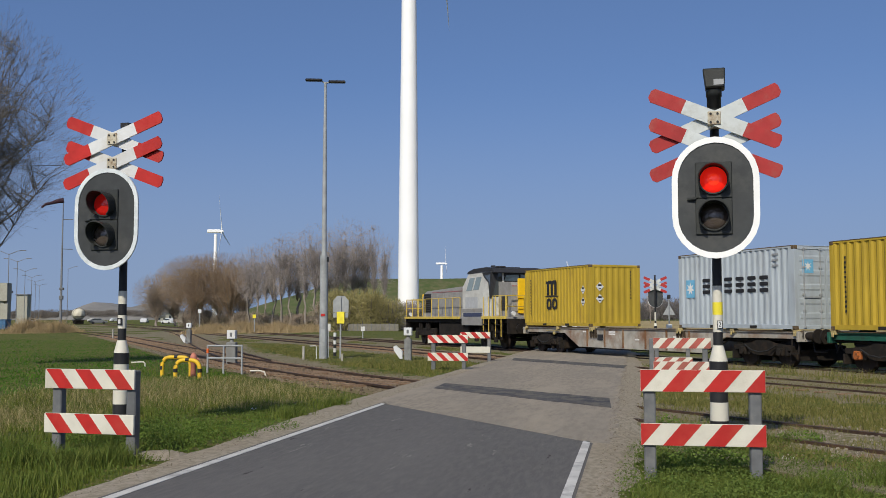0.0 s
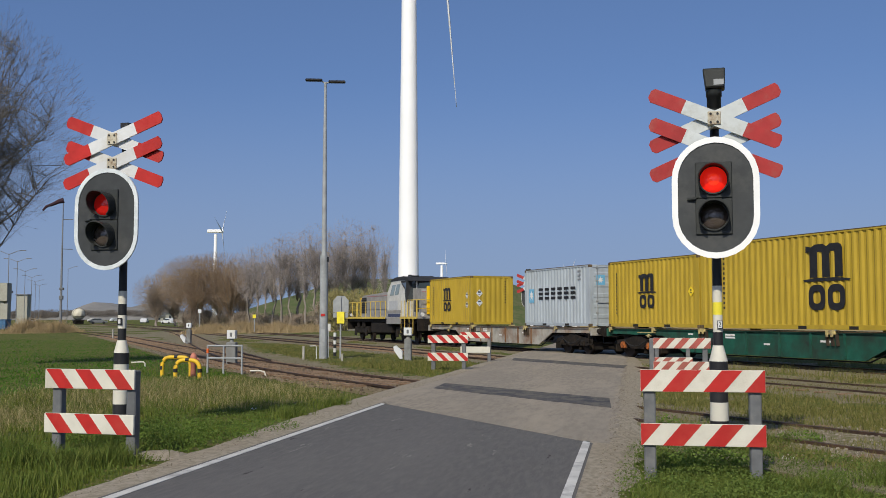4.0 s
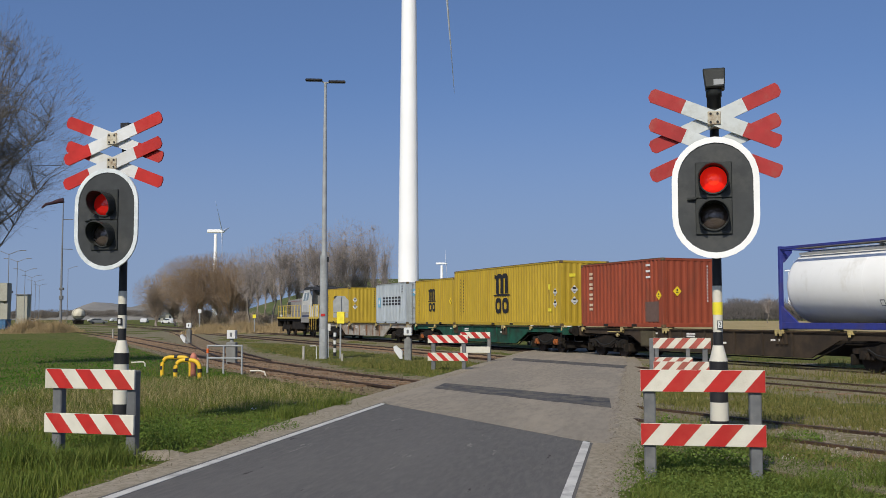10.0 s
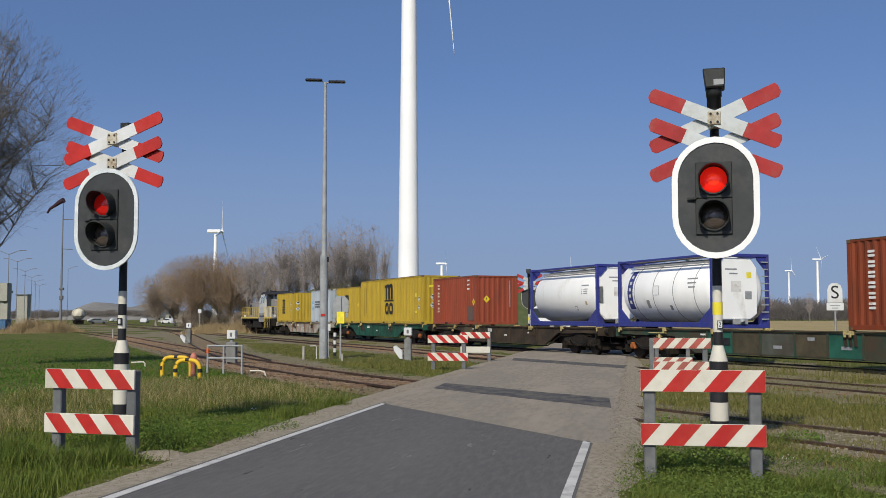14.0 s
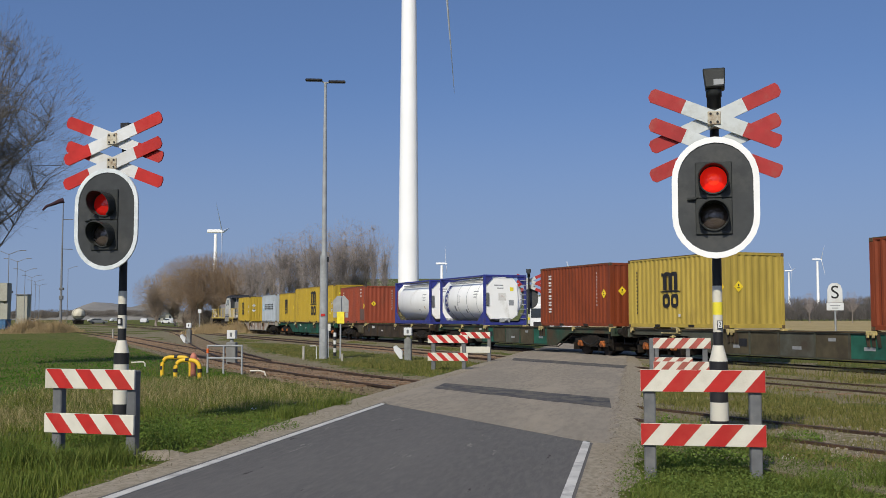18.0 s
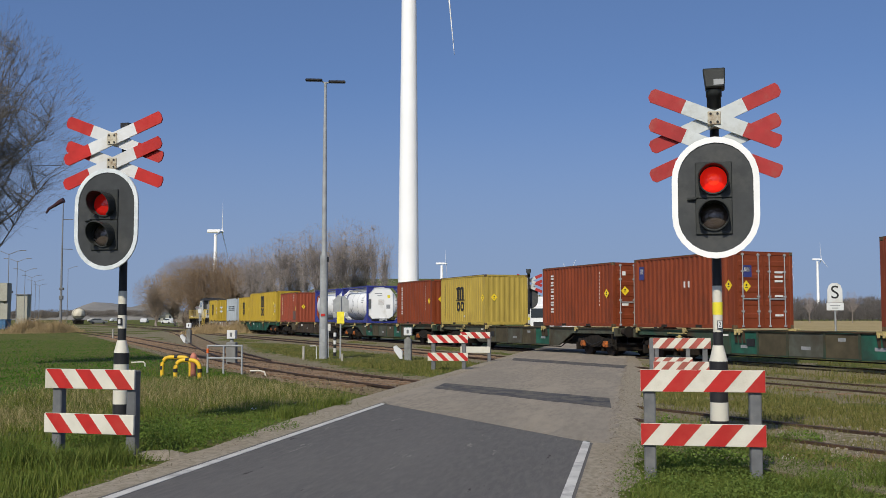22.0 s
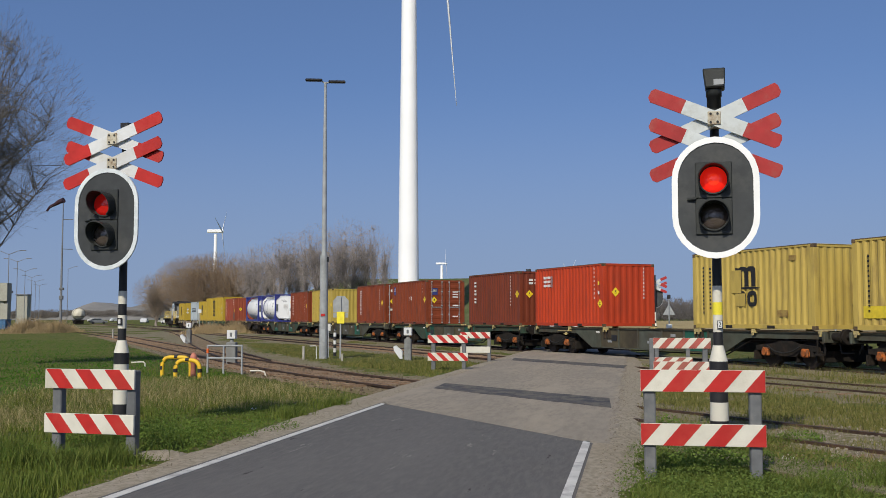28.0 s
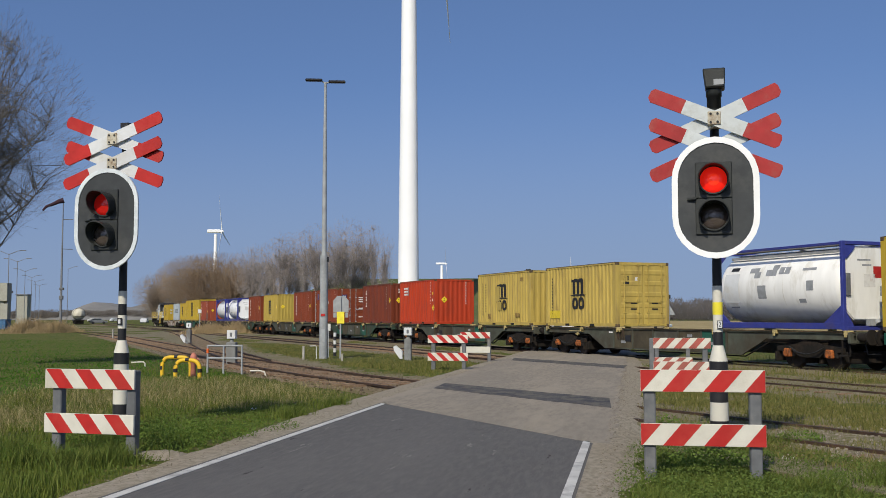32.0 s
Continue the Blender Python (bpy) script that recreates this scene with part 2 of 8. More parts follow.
CROSS_WHITE = paint("weathered_cross_white", (0.52, 0.55, 0.545), 0.55, vary=0.08, dirt=(0.40, 0.40, 0.36), dirt_amount=0.25, dirt_scale=4, bump=0.012)
CROSS_RED = paint("weathered_cross_red", (0.36, 0.026, 0.026), 0.6, vary=0.14, dirt=(0.33, 0.06, 0.05), dirt_amount=0.35, dirt_scale=4, bump=0.012)
BOARD_WHITE = paint("board_white", (0.62, 0.595, 0.51), 0.5, vary=0.06, dirt=(0.45, 0.42, 0.34), dirt_amount=0.2)
FADED_RED = paint("faded_board_red", (0.36, 0.085, 0.065), 0.6, vary=0.2, dirt=(0.25, 0.12, 0.09), dirt_amount=0.4, bump=0.012)
SHIELD_GREY = paint("shield_grey", (0.046, 0.050, 0.053), 0.6, vary=0.15, dirt=(0.075, 0.075, 0.07), dirt_amount=0.3, bump=0.012)
BLACK = paint("black_paint", (0.022, 0.022, 0.024), 0.45, vary=0.25, dirt=(0.06, 0.055, 0.05), dirt_amount=0.2)
LAMP_DARK = paint("lamp_dark", (0.03, 0.033, 0.032), 0.5, vary=0.2)
RED_ON = glow("red_lamp_lit", (0.85, 0.016, 0.008), 0.5)
RED_CORE = glow("red_lamp_core", (1.0, 0.035, 0.012), 0.62)
RED_DIM = glow("red_lamp_side", (0.45, 0.010, 0.008), 0.2)
LENS_DARK = paint("dark_lens", (0.07, 0.055, 0.048), 0.2, vary=0.2, coat=0.4)
GALV = paint("galvanised_steel", (0.32, 0.335, 0.345), 0.55, 0.0, vary=0.15, scale=4, dirt=(0.24, 0.25, 0.25), dirt_amount=0.3)
POST_GREY = paint("post_grey", (0.13, 0.135, 0.14), 0.6, vary=0.2, dirt=(0.2, 0.19, 0.17), dirt_amount=0.3)
YELLOW = paint("safety_yellow", (0.75, 0.47, 0.03), 0.45, vary=0.1, dirt=(0.4, 0.26, 0.05), dirt_amount=0.2)
PLATE_YELLOW = paint("plate_yellow", (0.80, 0.68, 0.05), 0.45, vary=0.1)
CONCRETE = paint("concrete", (0.40, 0.38, 0.34), 0.9, vary=0.15, dirt=(0.25, 0.24, 0.2), dirt_amount=0.3, bump=0.15)
TURBINE_WHITE = paint("turbine_white", (0.90, 0.90, 0.90), 0.35, vary=0.03, scale=0.2, bump=0.0)


# ---- ground, road, tracks ----
def spaced(lo, hi, far):
    a = list(np.arange(lo, hi + 0.01, 0.6))
    step, right, left = 0.6, a[-1], a[0]
    out_r, out_l = [], []
    while right < far:
        step *= 1.28
        right, left = right + step, left - step
        out_r.append(right)
        out_l.append(left)
    return np.array(out_l[::-1] + a + out_r)


def track_off(s):
    """Across-place of the curved siding."""
    return float(np.interp(s, (-200, -150, -110, -89, -57, -44, -36, -29, -24, -18, -11, 0, 20), (1.5, 4.6, 6.4, 7.1, 7.35, 7.3, 7.35, 7.7, 8.2, 8.9, 9.8, 11.1, 13.5)))


def branch_off(s):
    """Across-place of the branch that leaves the siding for the middle track."""
    return float(np.interp(s, (-200, -150, -125, -100, -66, -48, -36), (17.2, 17.0, 16.2, 14.0, 10.2, 8.4, 7.5)))


def ROAD(q, r, z=0.0):
    """A place on the road: q along it, r across from its left-hand line."""
    return Vector((-1.03 + 0.18 * q + 0.9837 * r, 18.88 + 0.9837 * q - 0.18 * r, z))


def road_r(x, y):
    dx, dy = x + 1.03, y - 18.88
    return 0.18 * dx + 0.9837 * dy, 0.9837 * dx - 0.18 * dy


def lie(x, y):
    """Height of the ground: level, uneven, a little lower along road and tracks."""
    z = -0.05 + 0.05 * noise.noise((x * 0.25, y * 0.25, 0)) + 0.025 * noise.noise((x * 1.1, y * 1.1, 5))
    q, r = road_r(x, y)
    edge = max(-r, r - 4.0, 0)
    z = min(z, -0.05) if edge < 0.8 else z
    off = x * NX + y * NY
    s = x * UX + y * UY
    for c in (TRAIN_OFF, MID_OFF, track_off(s), branch_off(s)):
        if abs(off - c) < 2.2:
            z = min(z, -0.15)
    # the yard lies bare beyond the siding
    if 9 < off < 26 and (r > 4.3 or s < -14):
        if r > 4.3:
            z -= 0.030 - 0.10 * noise.noise((x * 0.4, y * 0.3, 7))
        else:
            z -= (0.008 - 0.10 * noise.noise((x * 0.16, y * 0.10, 7))) * min(1.0, (-14 - s) / 10)
    return z


def build_ground():
    xs, ys = spaced(-26, 26, 3200), spaced(-6, 56, 3200)
    nx, ny = len(xs), len(ys)
    v = np.array([(x, y, lie(x, y) if -130 < x < 60 and -20 < y < 290 else -0.06) for y in ys for x in xs])
    i = np.arange(nx * ny).reshape(ny, nx)
    f = np.stack([i[:-1, :-1], i[:-1, 1:], i[1:, 1:], i[1:, :-1]], -1).reshape(-1, 4)
    me = array_mesh("ground", v, f, GRASS)
    me.polygons.foreach_set("use_smooth", [True] * len(f))
    tagged(new("ground", me), "rough spring grass with dry patches on level ground", "ground", kind="structure")


def slab(name, outline, top, thick, material, label, category="road", kind="structure", cuts=0):
    bm = bmesh.new()
    prism(bm, [(p[0], p[1]) for p in outline], top - thick, top, "z")
    ob = part(name, bm, material)
    return tagged(ob, label, category, kind=kind)


def build_road():
    rnd = random.Random(4)
    def edge(q0, q1, r, rough, step):
        n = max(1, int(abs(q1 - q0) / step))
        return [ROAD(q0 + (q1 - q0) * k / n, r + rnd.uniform(-rough, rough)) for k in range(n + 1)]
    joint = [ROAD(-0.05, -0.10), ROAD(-5.44, 3.91)]
    slab("road", [ROAD(-45, -0.10), ROAD(-45, 3.91), joint[1], joint[0]], 0.0, 0.12, ASPHALT, "dark grey asphalt lane with white edge lines")
    slab("crossing_apron", [joint[0], joint[1], *edge(-5.5, 30, 4.16, 0.07, 0.13), *edge(30, 0.2, -0.28, 0.06, 0.13)], 0.004, 0.12, OLD_ASPHALT, "pale worn asphalt over the level crossing")
    slab("road_beyond", [ROAD(30, -0.3), ROAD(30, 4.3), ROAD(140, 4.3), ROAD(140, -0.3)], 0.0, 0.12, OLD_ASPHALT, "pale asphalt road beyond the tracks")
    for name, c in (("patch_near", ((0.05, 24.4), (3.18, 19.8), (2.85, 17.75), (-0.22, 22.7))), ("patch_far", ((2.73, 39.8), (5.89, 33.4), (5.5, 31.6), (2.48, 37.6)))):
        (ax, ay), (bx, by), (cx, cy), (dx, dy) = c
        n = 14
        far = [(ax + (bx - ax) * k / n + rnd.uniform(-.02, .02), ay + (by - ay) * k / n + rnd.uniform(-.05, .05)) for k in range(n + 1)]
        near = [(cx + (dx - cx) * k / n + rnd.uniform(-.02, .02), cy + (dy - cy) * k / n + rnd.uniform(-.05, .05)) for k in range(n + 1)]
        slab(name, far + near, 0.011, 0.006, STRIP, "dark asphalt strip between the rails of the crossing")
    slab("edge_line_left", [ROAD(-45, -0.05), ROAD(-45, 0.055), ROAD(-0.1, 0.055), ROAD(0.0, -0.05)], 0.004, 0.004, LINE_WHITE, "worn white edge line on the road", "road marking")
    slab("edge_line_right", [ROAD(-45, 3.785), ROAD(-45, 3.88), ROAD(-5.33, 3.88), ROAD(-5.24, 3.785)], 0.004, 0.004, LINE_WHITE, "worn white edge line on the road", "road marking")
    rim = [(-40, 0.0), (-14, 0.2), (-8, 0.5), (-4, 0.95), (0, 1.1), (6, 1.1), (14, 0.9), (30, 0.6)]
    def wide(q, base):
        return base + float(np.interp(q, [a for a, _ in rim], [b for _, b in rim])) + rnd.uniform(-0.05, 0.05)
    qs = np.arange(-40, 30.1, 0.3)
    for name, r_in, r_edge, sign, base in (("shoulder_left", 0.1, -0.24, -1, 0.05), ("shoulder_right", 3.7, 4.1, 1, 0.3)):
        rows = []
        for q in qs:
            w = 0.45 * wide(q, base) if sign < 0 else float(np.interp(q, (-40, -12, -8, -4, 6, 30), (0.0, 0.0, 0.06, 0.22, 0.42, 0.3))) + rnd.uniform(-0.04, 0.06)
            rows.append([ROAD(q, r_in, -0.002), ROAD(q, r_edge + sign * w, 0.0 - 0.003 * rnd.random()), ROAD(q, r_edge + sign * (w + 0.18 + rnd.uniform(0, 0.15)), -0.085 - 0.02 * rnd.random())])
        v = np.array([p for row in rows for p in row])
        i = np.arange(len(v)).reshape(-1, 3)
        f = np.stack([i[:-1, :-1], i[:-1, 1:], i[1:, 1:], i[1:, :-1]], -1).reshape(-1, 4)
        if sign < 0:
            f = f[:, ::-1]
        me = array_mesh(name, v, f, DUST)
        me.polygons.foreach_set("use_smooth", [True] * len(f))
        tagged(new(name, me), "dusty gravel shoulder along the lane", "shoulder", kind="structure")


def rail_mesh(points, name):
    """A flat-bottomed rail along points, head at z 0."""
    prof = [(-0.036, 0), (-0.036, -0.04), (-0.01, -0.05), (-0.01, -0.13), (-0.06, -0.15), (0.06, -0.15), (0.01, -0.13), (0.01, -0.05), (0.036, -0.04), (0.036, 0)]
    bm = bmesh.new()
    rings = []
    for i, p in enumerate(points):
        d = (points[min(i + 1, len(points) - 1)] - points[max(i - 1, 0)]).normalized()
        side = Vector((d.y, -d.x, 0))
        rings.append([bm.verts.new(p + a * side + Vector((0, 0, b))) for a, b in prof])
    n = len(prof)
    for r, q in zip(rings, rings[1:]):
        for k in range(n):
            bm.faces.new((r[k], q[k], q[(k + 1) % n], r[(k + 1) % n]))
    bmesh.ops.recalc_face_normals(bm, faces=bm.faces)
    return mesh_from(bm, name)


def build_track(name, off_of, s0, s1, label, step, sleepers):
    root = thing(name, Matrix(), label, "railway track", "railway tracks", "structure")
    ss = np.arange(s0, s1 + 0.1, step)
    for side in (-0.7535, 0.7535):
        part("rail", rail_mesh([lay(s, off_of(s) + side, -0.003) for s in ss], "rail"), RAIL_STEEL, root)
    rnd = random.Random(len(name))
    bm = bmesh.new()
    left, right = [], []
    for s in np.arange(s0, s1 + 0.1, 1.0 if step < 6 else 8.0):
        c = off_of(s)
        at = lay(s, c)
        # soil lies up to the rail heads past the road
        z = -0.098 if road_r(at.x, at.y)[1] > 4.0 else -0.138
        left.append(lay(s, c - 1.55 + rnd.uniform(-.2, .2), z))
        right.append(lay(s, c + 1.55 + rnd.uniform(-.2, .2), z))
    lv = [[bm.verts.new(p), bm.verts.new(p + (q - p) * 0.2 + Vector((0, 0, 0.055))), bm.verts.new(p + (q - p) * 0.8 + Vector((0, 0, 0.055))), bm.verts.new(q)] for p, q in zip(left, right)]
    for a, b in zip(lv, lv[1:]):
        for k in range(3):
            bm.faces.new((a[k], b[k], b[k + 1], a[k + 1]))
    bmesh.ops.recalc_face_normals(bm, faces=bm.faces)
    for f in bm.faces:
        c = f.calc_center_median()
        f.material_index = 1 if road_r(c.x, c.y)[1] > 4.0 else 0
    part("ballast_bed", bm, BALLAST, root, "brown gravel overgrown with grass").data.materials.append(YARD)
    me = mesh_from(boxes((-0.12, 0.12, -1.3, 1.3, -0.28, -0.085), bevel=0.012), "sleeper")
    me.materials.append(SLEEPER)
    if sleepers:
        for s in np.arange(sleepers[0], sleepers[1], 0.62):
            p = lay(s, off_of(s), rnd.uniform(0.020, 0.046))
            t = math.degrees(math.atan2((lay(s + .5, off_of(s + .5)) - lay(s - .5, off_of(s - .5))).y, (lay(s + .5, off_of(s + .5)) - lay(s - .5, off_of(s - .5))).x))
            q = ((p.x + 1.03) * 0.9837 - 0.18 * (p.y - 18.88))
            if -1.2 < q < 5.4:
                continue
            o = part("sleeper", me, None, root)
            o.matrix_basis = pose(p.x, p.y, p.z, 0, 0, t + rnd.uniform(-1.5, 1.5))


def build_yard():
    """Bare gravel of the yard, level; the uneven grass comes through it."""
    out = [lay(s, 5.6 if s < -40 else 7.4, 0) for s in np.arange(-240, 12, 4)] + [lay(s, 27.5, 0) for s in np.arange(12, -241, -4)]
    slab("yard_gravel", out, -0.085, 0.2, YARD, "brown gravel and bare soil between the tracks", "gravel")


build_ground()
build_yard()
build_road()
build_track("railway_track_siding", track_off, -190, 20, "rusty rails of a grass-grown siding on wooden sleepers", 1.0, (-95, 6))
build_track("railway_track_branch", branch_off, -150, -38, "rusty rails of a branch joining the middle track", 2.0, None)
build_track("railway_track_middle", lambda s: MID_OFF, -330, 30, "rusty rails of a grass-grown track beside the main line", 8.0, (-60, -4))
build_track("railway_track_main", lambda s: TRAIN_OFF, -420, 60, "rusty rails carrying the container train", 8.0, None)


# ---- level crossing: signals and barriers ----
def striped_board(w, h, lean, n, white_first, parent, y, z, x=0.0, label="red and white striped board", red=None):
    """A barrier board, its stripes slanting pieces set on it."""
    base = part("board", boxes((x - w / 2, x + w / 2, y, y + 0.03, z - h / 2, z + h / 2), bevel=0.004), BOARD_WHITE, parent, label)
    step = (w + abs(lean)) / n
    for k in range(n + 1):
        if (k % 2 == 0) == white_first:
            continue
        a0 = -w / 2 - (lean if lean > 0 else 0) + k * step
        a1 = a0 + step
        lo, hi = -h / 2 + 0.002, h / 2 - 0.002
        poly = []
        for px, pz in ((a0, lo), (a1, lo), (a1 + lean, hi), (a0 + lean, hi)):
            poly.append((px, pz))
        poly = clip_x(poly, -w / 2 + 0.002, w / 2 - 0.002)
        if len(poly) > 2:
            bm = bmesh.new()
            prism(bm, [(x + p, z + q) for p, q in poly], y - 0.003, y, "y")
            part("stripe", bm, red or SIGN_RED, base)
    return base


def clip_x(poly, lo, hi):
    for lim, keep in ((lo, lambda v: v >= lo), (hi, lambda v: v <= hi)):
        out = []
        for (ax, az), (bx, bz) in zip(poly, poly[1:] + poly[:1]):
            if keep(ax):
                out.append((ax, az))
            if keep(ax) != keep(bx):
                k = (lim - ax) / (bx - ax)
                out.append((lim, az + k * (bz - az)))
        poly = out
        if not poly:
            return poly
    return poly


def barrier(m, w, z_top, z_low, h, lean, posts, n=7, white_first=True, low_plain=False, label="red and white striped guard board on grey posts beside the crossing", red=None):
    root = thing("guard_barrier", m, label, "barrier", "barriers at the crossing")
    striped_board(w, h, lean, n, white_first, root, -0.05, z_top, red=red)
    if low_plain:
        part("board", boxes((-w / 2, w / 2, -0.05, -0.02, z_low - h / 2, z_low + h / 2), bevel=0.004), BOARD_WHITE, root, "plain white board")
    else:
        striped_board(w, h, lean, n, white_first, root, -0.05, z_low, red=red)
    for x in posts:
        part("post", boxes((x - 0.06, x + 0.06, -0.02, 0.09, -0.3, z_top + h / 2 - 0.01), bevel=0.012), POST_GREY, root)
    return root


def shield_outline(w, h, n=14):
    r = w / 2
    pts = []
    for cz, a0 in ((h / 2 - r, 0), (-(h / 2 - r), 180)):
        for k in range(n + 1):
            a = math.radians(a0 + 180 * k / n)
            pts.append((r * math.cos(a), cz + r * math.sin(a)))
    return pts


def ring_plate(bm, outer, inner, y0, y1):
    n = len(outer)
    rows = [[bm.verts.new((p[0], y, p[1])) for p in o] for o, y in ((outer, y0), (outer, y1), (inner, y1), (inner, y0))]
    for a in range(4):
        b = (a + 1) % 4
        for k in range(n):
            bm.faces.new((rows[a][k], rows[a][(k + 1) % n], rows[b][(k + 1) % n], rows[b][k]))
    bmesh.ops.recalc_face_normals(bm, faces=bm.faces)
    return bm


def visor(bm, x, z, r, y0, y1):
    """A sun hood: a tube cut away below, longer at the top."""
    seg = 20
    rows = []
    for rr in (r, r - 0.012):
        a_row, b_row = [], []
        for k in range(seg + 1):
            a = math.radians(-60 + 300 * k / seg)
            front = y1 + (y0 - y1) * max(0.0, 0.55 - 0.45 * math.sin(a)) * 0.7
            a_row.append(bm.verts.new((x + rr * math.cos(a), y0, z + rr * math.sin(a))))
            b_row.append(bm.verts.new((x + rr * math.cos(a), front, z + rr * math.sin(a))))
        rows.append((a_row, b_row))
    (oa, ob), (ia, ib) = rows
    for k in range(seg):
        bm.faces.new((oa[k], oa[k + 1], ob[k + 1], ob[k]))
        bm.faces.new((ia[k], ib[k], ib[k + 1], ia[k + 1]))
        bm.faces.new((ob[k], ob[k + 1], ib[k + 1], ib[k]))
    for k in (0, seg):
        bm.faces.new((oa[k], ob[k], ib[k], ia[k]))
    bmesh.ops.recalc_face_normals(bm, faces=bm.faces)


def arm(parent, z, lean, y, length, width, white, red):
    """One board of a crossing cross: pointed ends, white middle, red ends."""
    L, W = length / 2, width / 2
    m = pose(0, y, z, 0, -lean, 0)
    cut = 0.04
    def slat(name, poly, mt, p, d0, d1):
        bm = bmesh.new()
        prism(bm, poly, d0, d1, "y", m)
        return part(name, bm, mt, p)
    k = L * 0.47
    whole = slat("cross_board", [(-k, -W), (k, -W), (k, W), (-k, W)], white, parent, -0.012, 0.012)
    slat("red_end", [(k, -W), (L - cut, -W), (L, -W * 0.5), (L, W * 0.5), (L - cut * 0.6, W), (k, W)], red, whole, -0.012, 0.012)
    slat("red_end", [(-k, -W), (-k, W), (-L + cut, W), (-L, W * 0.55), (-L, -W * 0.5), (-L + cut, -W)], red, whole, -0.012, 0.012)
    return whole


def shared_bolt(parent, x, z):
    bm = bmesh.new()
    disc_y(bm, x, z, -0.385, -0.37, 0.014, 8)
    part("bolt", bm, BLACK, parent)


def crossing_signal(name, m, front, bell, lit, label, dash=1.0):
    """Warning lights on a banded pole under a double cross."""
    root = thing(name, m, label, "crossing signal", "signals at the level crossing")
    # banded pole, thicker at the foot
    top = 4.08 if bell else 4.34
    bands = [(-0.3, 0.30, 0, .11, .11), (0.30, 0.52, 1, .11, .108), (0.52, 0.91, 0, .108, .105), (0.91, 1.01, 0, .108, .108), (1.01, 1.20, 1, .11, .062), (1.20, 1.36, 0, .058, .058), (1.36, 1.92, 1, .058, .058), (1.92, top, 0, .056, .054)]
    if front == "tall":
        bands = [(-0.3, 0.30, 0, .11, .11), (0.30, 0.50, 1, .11, .11), (0.50, 0.78, 0, .11, .108), (0.78, 0.87, 1, .108, .108), (0.87, 1.03, 0, .11, .11), (1.03, 1.21, 1, .11, .065), (1.21, 1.38, 0, .06, .06), (1.38, 1.57, 1, .062, .062), (1.57, 1.73, 0, .06, .06), (1.73, 1.92, 1, .062, .062), (1.92, top, 0, .058, .055)]
    for a, b, white, r0, r1 in bands:
        bm = bmesh.new()
        tube(bm, [(0, 0, a), (0, 0, b)], [r0, r1], 16)
        part("pole_band", bm, BOARD_WHITE if white else BLACK, root)
    plate_z = 1.45 if front != "tall" else 1.48
    pl = part("number_plate", boxes((-0.035, 0.035, -0.075, -0.06, plate_z - 0.05, plate_z + 0.05)), BLACK, root)
    part("plate_mark", boxes((-0.026, 0.026, -0.079, -0.075, plate_z - 0.04, plate_z + 0.04)) if bell else boxes((-0.018, 0.018, -0.079, -0.075, plate_z - 0.03, plate_z + 0.03)), SIGN_WHITE, pl)
    if bell:
        pl.location.x = 0.025
        digit = part("plate_digit", letters("2", 0.075, 0.002), BLACK, pl, "black number")
        digit.matrix_basis = pose(0, -0.081, plate_z, 90, 0, 0)
        bm = bmesh.new()
        tube(bm, [(0, 0, 1.57), (0, 0, 1.72)], 0.0605, 16, False)
        part("sticker", bm, PLATE_YELLOW, root, "yellow sticker")
    zc, fw = (2.92 if front == "tall" else 2.945), -0.31
    sh = part("shield", prism(bmesh.new(), shield_outline(0.97, 1.41), fw - 0.16, fw - 0.135, "y"), SHIELD_GREY, root, "dark grey backing board")
    part("shield_rim", ring_plate(bmesh.new(), shield_outline(1.0, 1.44), shield_outline(0.885, 1.325) if front == "tall" else shield_outline(0.86, 1.30), fw - 0.172, fw - 0.145), RIM_FILM if front == "tall" else RIM_WHITE, sh, "white rim")
    sh.location.z = zc
    for z in (zc + 0.36, zc - 0.36):
        part("bracket", boxes((-0.04, 0.04, fw - 0.135, -0.03, z - 0.04, z + 0.04), bevel=0.006), BLACK, root)
        part("collar", tubes([(0, 0, z - 0.05), (0, 0, z + 0.05)], r=0.07, seg=14), BLACK, root)
    lx = -0.02
    for z, on in ((zc + 0.205, True), (zc - 0.225, False)):
        hs = part("lamp_housing", boxes((lx - 0.21, lx + 0.21, fw - 0.185, fw - 0.16, z - 0.213, z + 0.213), bevel=0.008), LAMP_DARK, root)
        bm = bmesh.new()
        ring = [(0.172 * math.cos(a), 0.172 * math.sin(a)) for a in np.linspace(0, 2 * math.pi, 28)[:-1]]
        hole = [(0.155 * math.cos(a), 0.155 * math.sin(a)) for a in np.linspace(0, 2 * math.pi, 28)[:-1]]
        ring_plate(bm, [(lx + p, z + q) for p, q in ring], [(lx + p, z + q) for p, q in hole], fw - 0.21, fw - 0.185)
        part("lens_ring", bm, LAMP_DARK, hs)
        bm = bmesh.new()
        tube(bm, [(lx, fw - 0.186, z), (lx, fw - 0.2, z), (lx, fw - 0.215, z), (lx, fw - 0.222, z)], [0.158, 0.152, 0.10, 0.055], 28)
        part("lens", bm, lit if on else LENS_DARK, hs, "lit red lamp" if on else "dark lamp", True)
        bm = bmesh.new()
        tube(bm, [(lx, fw - 0.218, z), (lx, fw - 0.224, z), (lx, fw - 0.229, z)], [0.075, 0.06, 0.02], 20)
        part("lens_centre", bm, RED_CORE if on and lit is RED_ON else (lit if on else LENS_DARK), hs, "", True)
        bm = bmesh.new()
        visor(bm, lx, z, 0.178, fw - 0.185, fw - 0.47)
        part("visor", bm, LAMP_DARK, hs)
